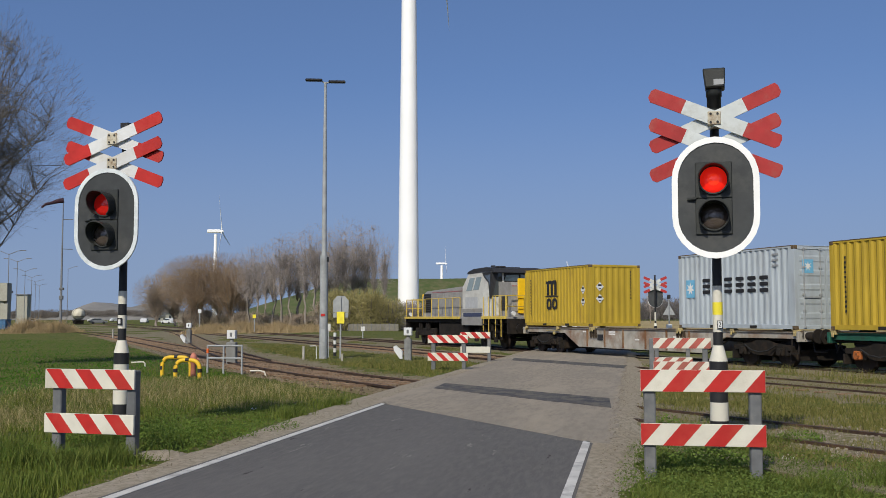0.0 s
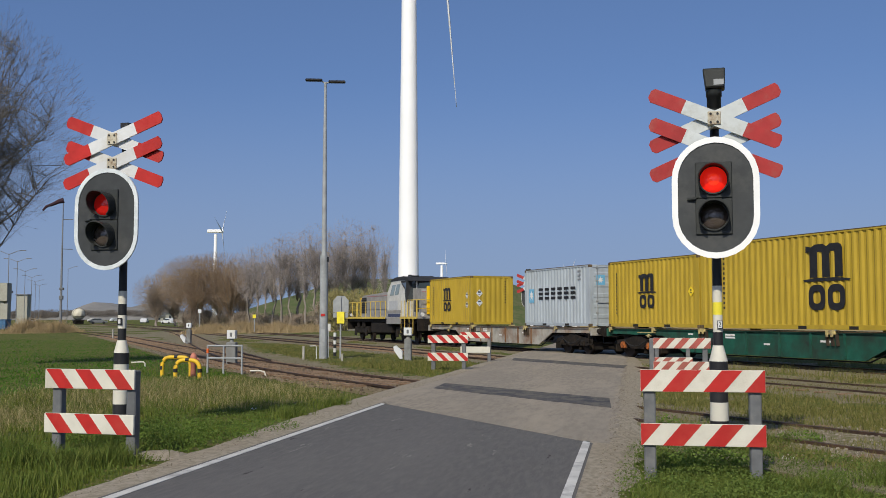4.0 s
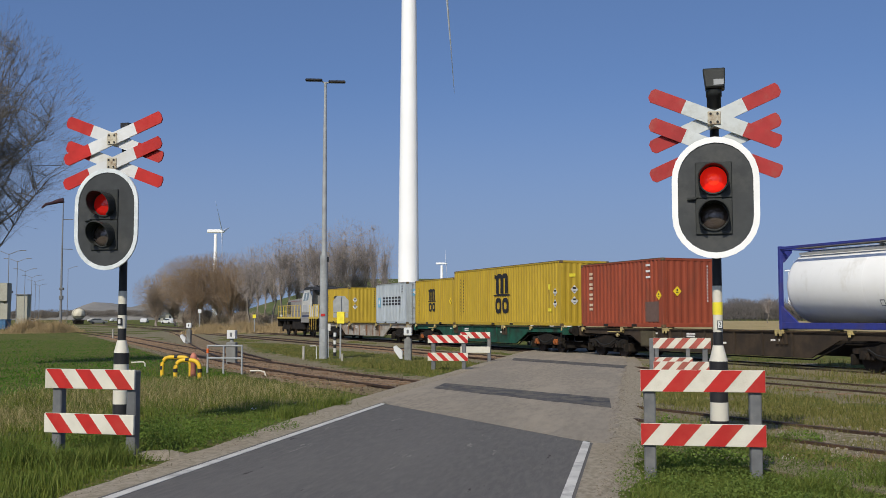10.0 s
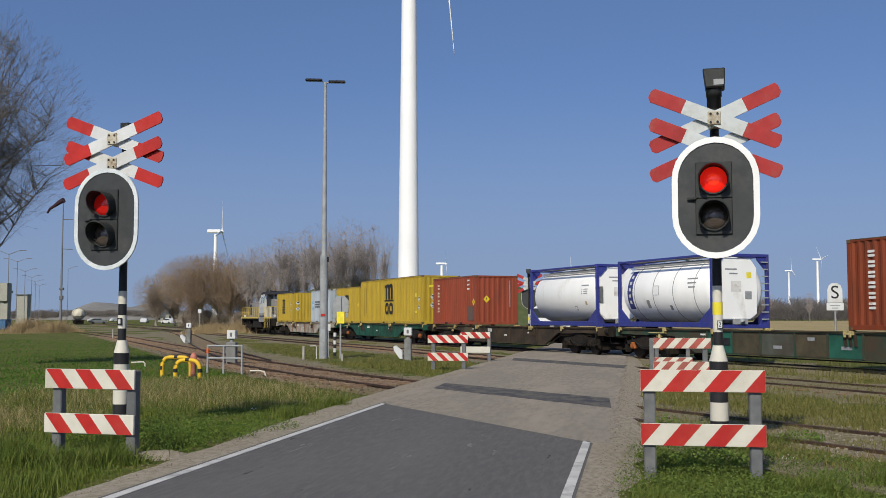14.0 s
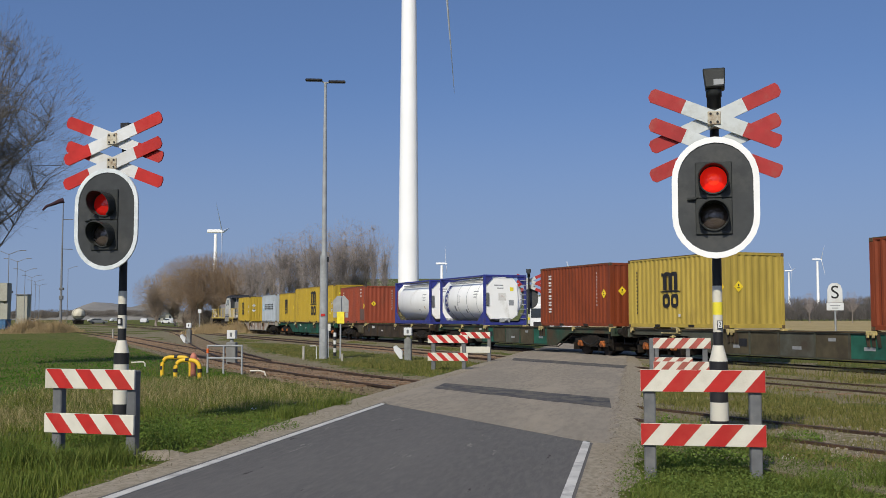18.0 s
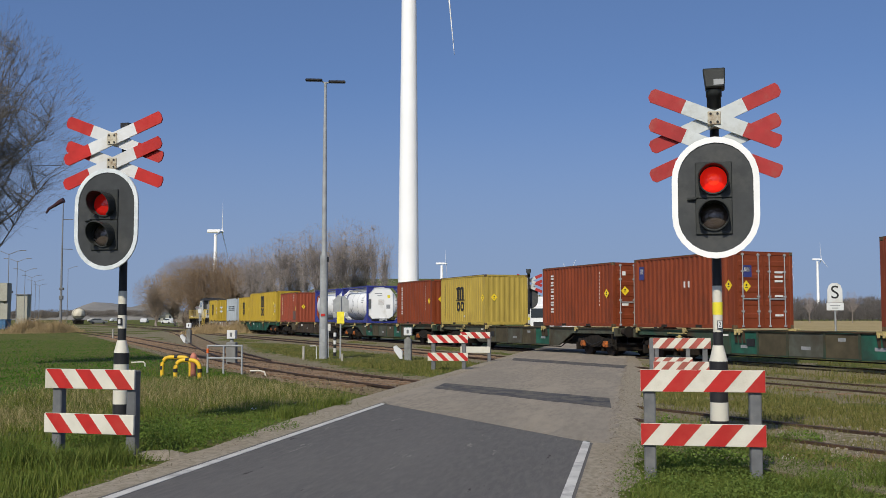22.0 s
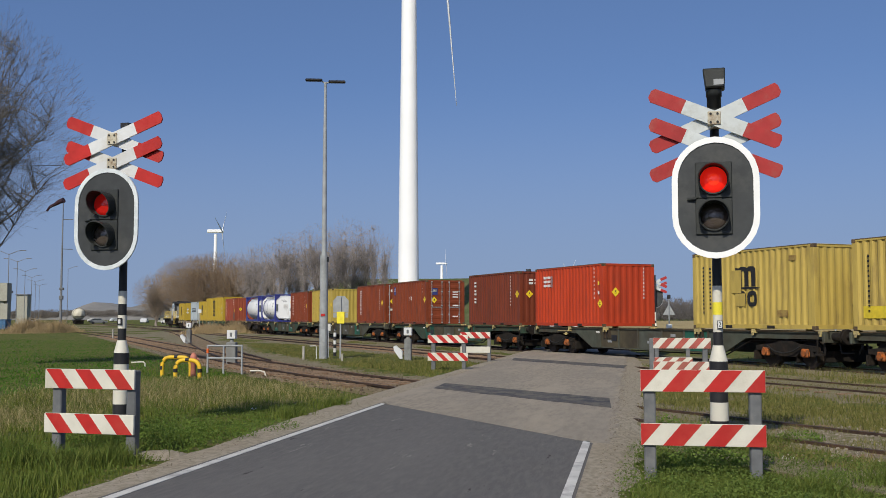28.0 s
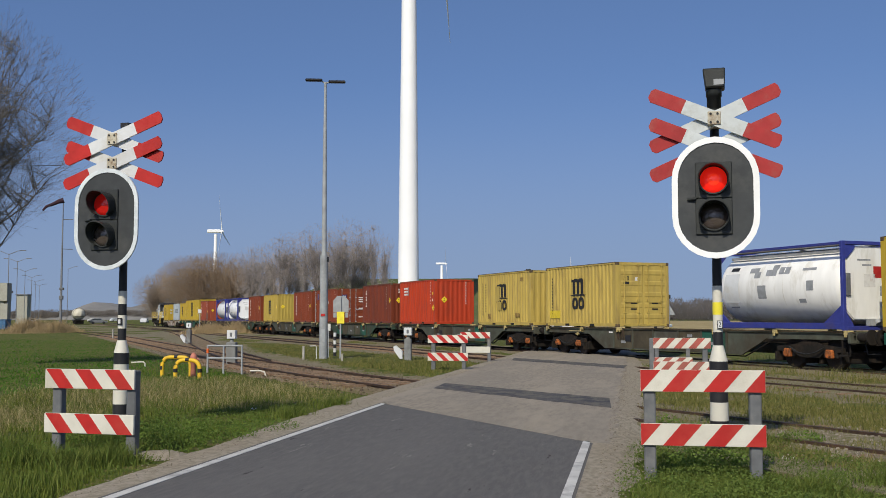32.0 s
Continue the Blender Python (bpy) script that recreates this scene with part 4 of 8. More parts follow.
def tank_container(label, L, s, white, band, rough):
    """A white tank lying in a blue frame."""
    H = 2.59
    root = thing("tank_container", pose(*lay(s + L / 2, TRAIN_OFF, DECK), 0, 0, TRACK_TURN), label, "tank container", "tank containers on the train")
    a, w = L / 2, CW / 2
    r, zc = 1.165, 1.335
    rings = [(-a + 0.07, 0.50), (-a + 0.10, 0.80), (-a + 0.17, 1.0), (-a + 0.28, 1.11), (-a + 0.42, r), (a - 0.42, r), (a - 0.28, 1.11), (a - 0.20, 1.0), (a - 0.17, 0.80), (a - 0.16, 0.45)]
    bm = bmesh.new()
    tube(bm, [(x, 0, zc) for x, _ in rings], [q for _, q in rings], 48)
    tank = part("tank", bm, white, root, "white insulated tank shell")
    for x in (np.linspace(-a + 1.1, a - 1.1, 4) if band else (0.4,)):
        bm = bmesh.new()
        tube(bm, [(x - 0.02, 0, zc), (x + 0.02, 0, zc)], r + 0.006, 40, False)
        part("strap", bm, MARK_GREY if band else white, tank)
    for x in (-1, 1):
        xa, xb = (-a, -a + 0.11) if x < 0 else (a - 0.11, a)
        for y in (-1, 1):
            ya, yb = (-w, -w + 0.12) if y < 0 else (w - 0.12, w)
            part("frame_post", boxes((xa, xb, ya, yb, 0, H), bevel=0.01), TANK_BLUE, root)
        part("frame_beam", boxes((xa, xb, -w + 0.12, w - 0.12, H - 0.11, H), bevel=0.01), TANK_BLUE, root)
        part("frame_beam", boxes((xa, xb, -w + 0.12, w - 0.12, 0.0, 0.13), bevel=0.01), TANK_BLUE, root)
        # octagon gussets and the white end plate
        for sy in (-1, 1):
            bm = bmesh.new()
            prism(bm, [(sy * (w - 0.12), 0.13), (sy * (w - 0.52), 0.13), (sy * (w - 0.42), 0.13), (sy * (w - 0.12), 0.55)], xa + 0.03, xb - 0.03, "x")
            part("gusset", bm, TANK_BLUE, root)
            bm = bmesh.new()
            prism(bm, [(sy * (w - 0.12), H - 0.11), (sy * (w - 0.12), H - 0.50), (sy * (w - 0.20), H - 0.50), (sy * (w - 0.50), H - 0.19), (sy * (w - 0.50), H - 0.11)], xa + 0.03, xb - 0.03, "x")
            part("gusset", bm, TANK_BLUE, root)
    bm = bmesh.new()
    prism(bm, [(-1.09, 0.62), (-0.78, 0.30), (0.44, 0.30), (0.74, 0.50), (0.78, 1.3), (0.74, 2.12), (0.46, 2.45), (-0.76, 2.45), (-1.09, 2.14)], a - 0.16, a - 0.075, "x")
    bmesh.ops.bevel(bm, geom=[e for e in bm.edges if min(v.co.x for v in e.verts) > a - 0.08], offset=0.03, segments=2, affect="EDGES")
    part("end_skirt", bm, white, root, "white end plate with cut corners")
    part("document_box", boxes((a - 0.075, a - 0.02, -1.06, -0.90, 1.0, 1.66), bevel=0.01), POST_GREY, root, "dark narrow box")
    for y in (-1, 1):
        ya, yb = (-w, -w + 0.10) if y < 0 else (w - 0.10, w)
        part("bottom_beam", boxes((-a + 0.11, a - 0.11, ya, yb, 0.03, 0.22), bevel=0.01), TANK_BLUE, root)
        part("top_beam", boxes((-a + 0.11, a - 0.11, ya, yb, H - 0.10, H - 0.02), bevel=0.01), TANK_BLUE, root)
        y0 = y * (w - 0.05)
        for x0, sx in ((-a + 0.11, 1), (a - 0.11, -1)):
            bm = bmesh.new()
            prism(bm, [(x0, 0.22), (x0 + sx * 0.70, 0.22), (x0, 0.72)], y0 - 0.04, y0 + 0.04, "y")
            part("corner_brace", bm, TANK_BLUE, root)
    for y in (-0.75, 0.30):
        part("walkway", boxes((-a + 0.3, a - 0.2, y, y + 0.45, H - 0.08, H - 0.05)), WALK_GREY, root, "grey walkway grating")
    bm = bmesh.new()
    tube(bm, [(0.3, 0, H - 0.22), (0.3, 0, H - 0.06)], 0.28, 16)
    part("manhole", bm, GALV, root)
    part("drip_edge", boxes((-a + 0.5, a - 0.5, -0.80, -0.76, H - 0.30, H - 0.22)), MARK_GREY, root)
    lad = boxes(*[(a + 0.0, a + 0.03, w - 0.36, w - 0.06, z, z + 0.04) for z in np.linspace(0.3, H - 0.3, 9)])
    part("ladder", lad, GALV, root)
    bm = boxes((a - 0.1, a + 0.03, -0.3, 0.25, 0.14, 0.34))
    tube(bm, [(a + 0.02, 0, 0.3), (a + 0.08, 0, 0.2)], 0.09, 10)
    part("valve", bm, GALV, root)
    # markings on the shell, flat pieces on its near flank, and on the end
    def flank(x, z, w_, h_, mt, lift=0.004, name="shell_mark"):
        """A thin sheet bent round the near flank of the shell, z above its middle."""
        a0, a1 = (math.asin(max(-0.97, min(0.97, (z + e * h_ / 2) / r))) for e in (-1, 1))
        n = max(2, int((a1 - a0) / 0.12))
        bm = bmesh.new()
        rows = [[bm.verts.new((x + e * w_ / 2, -(r + lift) * math.cos(q), zc + (r + lift) * math.sin(q))) for e in (-1, 1)] for q in np.linspace(a0, a1, n + 1)]
        for p, q in zip(rows, rows[1:]):
            bm.faces.new((p[0], p[1], q[1], q[0])).smooth = True
        return part(name, bm, mt, tank)
    if band == "navy":
        flank(-a + 0.80, 0.10, 0.36, 1.45, MARK_NAVY, name="navy_panel")
        for k in range(5):
            flank(-a + 0.80, 0.60 - 0.24 * k, 0.14, 0.12, SIGN_WHITE, 0.008)
        for k in range(3):
            flank(a - 1.25, 0.42 - 0.15 * k, 0.62 - 0.1 * k, 0.05, MARK_GREY)
        flank(-0.45, 0.05, 0.38, 0.36, MARK_GREY)
        flank(-0.45, 0.05, 0.34, 0.32, white, 0.007)
        flank(-1.05, -0.45, 0.2, 0.3, MARK_GREY)
        flank(0.35, -0.60, 0.16, 0.18, MARK_GREY)
    elif not rough:
        flank(a - 1.15, 0.40, 0.62, 0.05, MARK_GREY)
        for k in range(3):
            flank(a - 1.35, 0.24 - 0.09 * k, 0.06, 0.05, MARK_GREY)
            flank(a - 1.05, 0.24 - 0.09 * k, 0.36, 0.035, MARK_GREY)
        flank(a - 1.05, -0.35, 0.16, 0.16, MARK_TAN)
        flank(a - 2.0, -0.55, 0.17, 0.18, MARK_GREY)
        flank(a - 2.0, -0.55, 0.12, 0.12, white, 0.007)
    else:
        flank(-a + 0.95, 0.62, 0.4, 0.12, INK)
        flank(-a + 0.9, 0.0, 0.75, 0.95, SIGN_WHITE)
        for x, z, q, h_ in ((-1.05, 0.55, 0.45, 0.16), (-0.85, 0.40, 0.3, 0.2), (-0.2, 0.45, 0.5, 0.2), (-0.05, 0.62, 0.3, 0.14), (0.4, 0.5, 0.5, 0.22), (-0.6, -0.15, 0.4, 0.42), (1.6, 0.0, 0.3, 0.3), (1.2, -0.45, 0.3, 0.12), (1.5, 0.5, 0.6, 0.08)):
            flank(x, z, q, h_, MARK_GREY)
        flank(-a + 0.9, -0.62, 0.45, 0.05, MARK_GREY)
        mark(root, "end", 0.3, 1.7, 0.6, 0.34, SIGN_RED, L - 0.15, "red notice")
    for y, z, q, h_, mt in ((-0.2, 2.05, 0.5, 0.05, MARK_GREY), (-0.1, 1.9, 0.35, 0.05, MARK_GREY), (0.55, 1.85, 0.2, 0.2, PLATE_YELLOW), (0.0, 1.45, 0.42, 0.38, MARK_WHITE), (0.52, 1.15, 0.28, 0.28, MARK_GREY)):
        mark(root, "end", y - 0.15, z, q, h_, mt, L - 0.15)
    return root


def bogie(parent, x, key_paint):
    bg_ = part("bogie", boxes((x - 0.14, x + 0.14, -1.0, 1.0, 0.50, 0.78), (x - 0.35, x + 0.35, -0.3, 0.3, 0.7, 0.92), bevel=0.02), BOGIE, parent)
    for y in (-1.0, 1.0):
        bm = bmesh.new()
        prof = [(x - 1.42, 0.66), (x - 1.42, 0.52), (x - 0.62, 0.50), (x - 0.45, 0.34), (x + 0.45, 0.34), (x + 0.62, 0.50), (x + 1.42, 0.52), (x + 1.42, 0.66), (x + 0.55, 0.74), (x + 0.3, 0.82), (x - 0.3, 0.82), (x - 0.55, 0.74)]
        prism(bm, prof, y - 0.05, y + 0.05, "y")
        part("bogie_frame", bm, BOGIE, bg_)
        for ax in (-0.9, 0.9):
            bm = boxes((x + ax - 0.14, x + ax + 0.14, y - 0.13 if y < 0 else y, y if y < 0 else y + 0.13, 0.34, 0.60), bevel=0.03)
            disc_y(bm, x + ax, 0.46, y - 0.17 if y < 0 else y + 0.10, y - 0.10 if y < 0 else y + 0.17, 0.10, 12)
            part("axle_box", bm, AXLE_ORANGE if key_paint else BOGIE, bg_, "orange axle box cover" if key_paint else "")
            bm = bmesh.new()
            for sx in (-0.22, 0.22):
                tube(bm, [(x + ax + sx, y, 0.36), (x + ax + sx, y, 0.60)], 0.07, 8)
            tagged(part("spring", bm, UNDER, bg_), kind="stuff")
        o = -1 if y < 0 else 1
        part("brake_hose", tubes([(x - 0.75, y + o * 0.14, 0.66), (x - 0.4, y + o * 0.16, 0.50), (x, y + o * 0.17, 0.44), (x + 0.4, y + o * 0.16, 0.50), (x + 0.75, y + o * 0.14, 0.66)], r=0.022), HOSE, bg_)
        for ax in (-1.4, 1.4):
            part("bogie_step", boxes((x + ax - 0.04, x + ax + 0.04, y - 0.12, y + 0.12, 0.2, 0.5), bevel=0.01), BOGIE, bg_)
    for ax, z in ((-1.45, 0.2), (-0.36, 0.16), (0.36, 0.16), (1.45, 0.2)):
        part("brake_beam", boxes((x + ax - 0.06, x + ax + 0.06, -0.95, 0.95, z, z + 0.35), bevel=0.02), BOGIE, bg_)
    return bg_


WHEELSETS = []


def wheelset(parent, x, z=0.46):
    """Two wheels on an axle, turning about their own middle."""
    def make():
        bm = bmesh.new()
        tube(bm, [(0, -0.95, 0), (0, 0.95, 0)], 0.08, 10)
        for y in (-0.75, 0.75):
            o = 1 if y > 0 else -1
            tube(bm, [(0, y - o * 0.07, 0), (0, y - o * 0.05, 0), (0, y + o * 0.065, 0)], [0.49, 0.46, 0.455], 28)
            tube(bm, [(0, y + o * 0.065, 0), (0, y + o * 0.1, 0)], [0.17, 0.14], 12)
            for k in range(3):
                c, q = math.cos(2.1 * k), math.sin(2.1 * k)
                tube(bm, [(0.3 * c, y + o * 0.066, 0.3 * q), (0.3 * c, y + o * 0.075, 0.3 * q)], 0.05, 8)
        return bm
    w = shared_part("wheelset", (), make, WHEEL_STEEL, parent, "", pose(x, 0, z))
    WHEELSETS.append((w, x, z))
    return w


def wagon(s, body, label, orange=True, deep=True):
    """A sixty-foot container flat on two bogies; s is where its load begins."""
    root = thing("flat_wagon", pose(*lay(s + 9.22, TRAIN_OFF, 0), 0, 0, TRACK_TURN), label, "freight wagon", "wagons of the train")
    E = 9.36
    low = 0.32
    for y in (-1.10, 1.03):
        bm = bmesh.new()
        prism(bm, [(-E, 1.10), (-E, 0.90), (-5.6, 0.88), (-4.35, low), (4.35, low), (5.6, 0.88), (E, 0.90), (E, 1.10)], y, y + 0.07, "y")
        part("side_sill", bm, body, root)
        part("sill_flange", boxes((-E, E, y - 0.05 if y < 0 else y, y + 0.07 if y < 0 else y + 0.12, 1.08, 1.115)), body, root)
        for x in (-3.6, -2.2, -0.8, 0.8, 2.2, 3.6):
            shared_part("stiffener", (y,), lambda: boxes((-0.04, 0.04, y - 0.04 if y < 0 else y + 0.07, y if y < 0 else y + 0.11, low + 0.03, 1.08)), W_RUST if body is W_WHITE else body, root, "", pose(x, 0, 0))
    for x in (-3.3, -3.1, -2.9, 2.9, 3.1, 3.3):
        shared_part("rib", (), lambda: prism(bmesh.new(), [(-0.045, 1.07), (0.045, 1.07), (0.085, 0.72), (0.02, 0.72)], -1.17, -1.10, "y"), W_BROWN, root, "rust-brown rib", pose(x, 0, 0))
    part("deck_edge", boxes((-E, E, -1.17, -1.05, 1.115, 1.135)), CASTING, root, "rusty deck edge")
    part("brake_pipe", tubes([(-E, -0.98, 0.86), (-5.7, -0.98, 0.80), (-4.4, -0.98, 0.28), (4.4, -0.98, 0.28), (5.7, -0.98, 0.80), (E, -0.98, 0.86)], r=0.025), UNDER, root)
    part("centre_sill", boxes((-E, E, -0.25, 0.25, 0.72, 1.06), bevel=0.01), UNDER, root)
    for x in (-9.1, -7.45, -4.2, -1.4, 1.4, 4.2, 7.45, 9.1):
        shared_part("cross_beam", (), lambda: boxes((-0.1, 0.1, -1.03, 1.03, 0.85, 1.06)), UNDER, root, "", pose(x, 0, 0))
    for k, x in enumerate((-9.16, -6.1, -3.2, -3.0, 3.0, 3.2, 6.1, 9.16)):
        for y in (-1, 1):
            shared_part("twist_lock", (y,), lambda: boxes((-0.10, 0.10, -1.21 if y < 0 else 1.0, -1.0 if y < 0 else 1.21, 1.04, 1.17), (-0.05, 0.05, -1.24 if y < 0 else 1.2, -1.2 if y < 0 else 1.24, 0.97, 1.10), bevel=0.015), LOCK_YELLOW, root, "yellow container lock", pose(x, 0, 0))
    part("brake_cylinder", boxes((-3.4, -2.3, -0.8, 0.6, 0.42, 0.72), bevel=0.03), UNDER, root)
    part("brake_reservoir", boxes((1.2, 2.4, -0.6, 0.7, 0.45, 0.75), bevel=0.03), UNDER, root)
    if body is W_BROWN:
        part("tool_box", boxes((-4.75, -3.85, -1.20, -0.72, 0.45, 1.05), bevel=0.02), W_OLIVE, root, "grimy brown tool box")
        part("tool_box_lid", boxes((-4.68, -3.92, -1.215, -1.20, 0.52, 0.98), bevel=0.004), W_OLIVE, root)
    if body in (W_MIX, W_GREY):
        olive = (W_OLIVE, "olive-brown panel")
        first = (PANEL_GREEN, "green panel") if body is W_MIX else olive
        for x0, x1, (mt, text) in ((-3.56, -2.24, first), (-2.16, -0.84, olive), (-0.76, 0.76, (W_WORN, "worn grey panel")), (0.84, 2.16, olive), (2.24, 3.56, (PANEL_GREEN, "green panel"))):
            part("repair_panel", boxes((x0, x1, -1.108, -1.10, low + 0.05, 1.06)), mt, root, text)
        for x, z, q in ((-2.9, 0.6, 0.34), (0.0, 0.62, 0.4), (2.95, 0.66, 0.42), (1.5, 0.9, 0.3)):
            shared_part("stencil_mark", (q,), lambda: boxes((-q / 2, q / 2, -1.114, -1.108, -0.05, 0.05)), MARK_GREY, root, "", pose(x, 0, z))
    part("plate", boxes((-2.75, -2.35, -1.13, -1.10, 0.62, 0.86)), BLACK, root)
    for x, z, q in ((-3.86, 0.96, 0.28), (-1.65, 0.88, 0.5), (-1.65, 0.97, 0.5), (2.85, 0.84, 0.5), (0.2, 0.7, 0.3)):
        shared_part("data_mark", (q,), lambda: boxes((-q / 2, q / 2, -1.106, -1.10, -0.03, 0.03)), MARK_WHITE, root, "", pose(x, 0, z))
    hw = bmesh.new()
    tube(hw, [(-6.4, -1.18, 0.92), (-6.4, -1.2, 0.80)], 0.05, 8)
    tube(hw, [(-6.58, -1.2, 0.86), (-6.22, -1.2, 0.86)], 0.018, 6)
    tube(hw, [(-7.2, -1.16, 0.98), (-6.0, -1.16, 0.98)], 0.02, 6)
    part("brake_handle", hw, LOCK_YELLOW, root)
    for x in (-7.45, 7.45):
        bogie(root, x, orange)
        for ax in (-0.9, 0.9):
            wheelset(root, x + ax)
    for e in (-1, 1):
        part("end_beam", boxes((e * E - 0.09 if e > 0 else -E, e * E if e > 0 else -E + 0.09, -1.25, 1.25, 0.80, 1.12), bevel=0.01), body, root)
        for y in (-0.875, 0.875):
            bm = bmesh.new()
            tube(bm, [(e * E, y, 0.98), (e * (E + 0.24), y, 0.98), (e * (E + 0.24), y, 0.98), (e * (E + 0.42), y, 0.98)], [0.12, 0.12, 0.09, 0.09], 12)
            tube(bm, [(e * (E + 0.42), y, 0.98), (e * (E + 0.47), y, 0.98)], 0.22, 16)
            part("buffer", bm, UNDER, root)
        part("brake_hose", tubes([(e * E, 0.25, 0.9), (e * (E + 0.2), 0.28, 0.55), (e * (E + 0.45), 0.2, 0.52)], r=0.03), HOSE, root)
        part("brake_hose", tubes([(e * E, -0.7, 0.86), (e * (E + 0.15), -0.75, 0.5), (e * (E + 0.4), -0.5, 0.5)], r=0.025), HOSE, root)
        part("coupling_hook", boxes((min(e * E, e * (E + 0.3)), max(e * E, e * (E + 0.3)), -0.06, 0.06, 0.9, 1.05), bevel=0.02), UNDER, root)
    part("foot_step", boxes((E - 0.45, E - 0.12, -1.25, -1.10, 0.42, 0.46), (E - 0.45, E - 0.42, -1.14, -1.10, 0.42, 0.9), (E - 0.15, E - 0.12, -1.14, -1.10, 0.42, 0.9)), UNDER, root)
    return root


# loads, from the engine back
TRAIN = []
for s, body, label, orange in ((-43.72, W_WHITE, "pale grey rusty container flat wagon", False), (-23.79, W_GREEN, "green container flat wagon with orange axle boxes", True), (-3.66, W_BROWN, "grimy brown container flat wagon", False), (16.40, W_MIX, "green container flat wagon with brown repairs", True), (36.3, W_GREY, "grey-green patched container flat wagon", True), (56.36, W_MIX, "green container flat wagon with brown repairs", True), (76.42, W_GREY, "grey-green patched container flat wagon", True), (96.13, W_GREY, "grey-green patched container flat wagon", True), (116.1, W_GREEN, "green container flat wagon with orange axle boxes", True)):
    TRAIN.append(wagon(s, body, label, orange))

L20, H20, L40, H40 = 6.058, 2.591, 12.192, 2.896


def msc_box(s, L, H, mt, doors, label, big=1.0, x=-0.2, old=False):
    c = container(label, L, H, mt, doors, s)
    block_logo(c, L, H, x, big)
    small_print(c, L, H, "side", -L / 2 + (0.62 if L < 7 else 0.9), 0.55, H - 0.5, INK, 12)
    if L > 7 or old:
        small_print(c, L, H, "side", -L / 2 + (1.0 if L < 7 else 1.3), 0.7, H - 0.55, INK, 11, 0.09)
    return c


c = msc_box(-43.72, L20, H20, C_YELLOW, False, "yellow corrugated steel container with black marks and white diamonds", 1.0, -0.35)
for z in (1.05, 1.55):
    placard(c, "side", 2.45, z, L20, True)
    placard(c, "end", -0.75, z + 0.12, L20, True)
small_print(c, L20, H20, "end", 0.75, 1.2, 2.3, INK, 9, 0.05)
TRAIN.append(c)
c = container("pale grey corrugated steel container with dark lettering bars", L20, H20, C_GREY, True, -31.34)
mark(c, "side", -2.32, 1.38, 0.5, 0.62, MARK_BLUE, L20, "light blue square")
star_mark(c, "side", -2.32, 1.38, 0.24, L20)
for k in range(6):
    bar_mark(c, "side", -1.40 + 0.60 * k, 1.45, 0.42, 0.60, 3, INK, L20)
small_print(c, L20, H20, "side", 2.15, 2.0, 2.35, MARK_GREY, 3, 0.3)
mark(c, "end", -0.7, 1.95, 0.42, 0.42, MARK_BLUE, L20, "light blue square")
star_mark(c, "end", -0.7, 1.95, 0.15, L20)
TRAIN.append(c)
c = msc_box(-23.79, L20, H20, C_YELLOW, False, "yellow corrugated steel container with black marks", 1.0, -0.25)
placard(c, "side", 2.55, 1.3, L20)
TRAIN.append(c)
c = msc_box(-17.64, L40, H40, C_YELLOW, False, "long high yellow corrugated container with black marks and white diamonds", 1.5, 0.0)
for z in (1.0, 1.5):
    placard(c, "side", 5.55, z, L40, True)
    placard(c, "end", -0.55, z + 0.12, L40, True)
mark(c, "end", -0.65, 2.25, 0.3, 0.14, PLATE_YELLOW, L40)
mark(c, "side", 5.05, 0.72, 0.3, 0.14, PLATE_YELLOW, L40)
mark(c, "side", 5.0, 1.75, 0.22, 0.24, PLATE_YELLOW, L40)
TRAIN.append(c)
c = container("weathered red corrugated container with yellow hazard diamonds", L20, H20, C_RED, False, -3.66)
column(c, L20, "side", -2.2, 0.6, 2.3, 4, 0.28, MARK_TAN)
placard(c, "side", 2.75, 1.2, L20)
placard(c, "end", -0.6, 1.35, L20)
small_print(c, L20, H20, "end", 0.75, 1.0, 2.3, MARK_WHITE, 12, 0.05)
small_print(c, L20, H20, "side", 2.05, 1.9, 2.35, MARK_WHITE, 3, 0.3)
mark(c, "side", 2.3, 0.6, 0.9, 0.75, paint("grey_patch", (0.14, 0.09, 0.075), 0.7), L20, "greyish repaired patch")
TRAIN.append(c)
TRAIN.append(tank_container("white tank in a blue frame with plain shell", L20, 8.70, TANK_WHITE, "", False))
TRAIN.append(tank_container("banded white tank in a blue frame with a navy panel", L20, 16.40, TANK_WHITE, "navy", False))
for s, doors in ((28.77, False), (48.65, True)):
    c = container("brown-red corrugated container with white lettering bars", L20, H20, C_BROWN, doors, s)
    column(c, L20, "side", -2.1, 0.55, 2.3, 6, 0.26, MARK_WHITE)
    placard(c, "side", 2.55, 1.35, L20)
    placard(c, "end", -0.65, 1.45, L20)
    small_print(c, L20, H20, "side", 2.0, 0.9, 2.2, MARK_WHITE, 10, 0.04)
    if doors:
        mark(c, "end", 0.05, 1.95, 0.34, 0.42, SIGN_WHITE, L20, "white notice")
        mark(c, "end", -0.7, 2.15, 0.16, 0.16, MARK_WHITE, L20)
        mark(c, "end", -0.65, 0.9, 0.3, 0.1, MARK_WHITE, L20)
    TRAIN.append(c)
c = msc_box(36.2, L20, H20, C_YELLOW_PALE, False, "yellow corrugated steel container with black marks and hazard diamonds", 1.0, -0.2)
placard(c, "side", 2.75, 1.4, L20)
placard(c, "end", -0.7, 1.42, L20)
mark(c, "side", 0.35, 0.45, 0.12, 0.10, SIGN_WHITE, L20)
TRAIN.append(c)
c = container("brown-red corrugated container with closed doors and hazard diamonds", L20, H20, C_BROWN, True, 56.3)
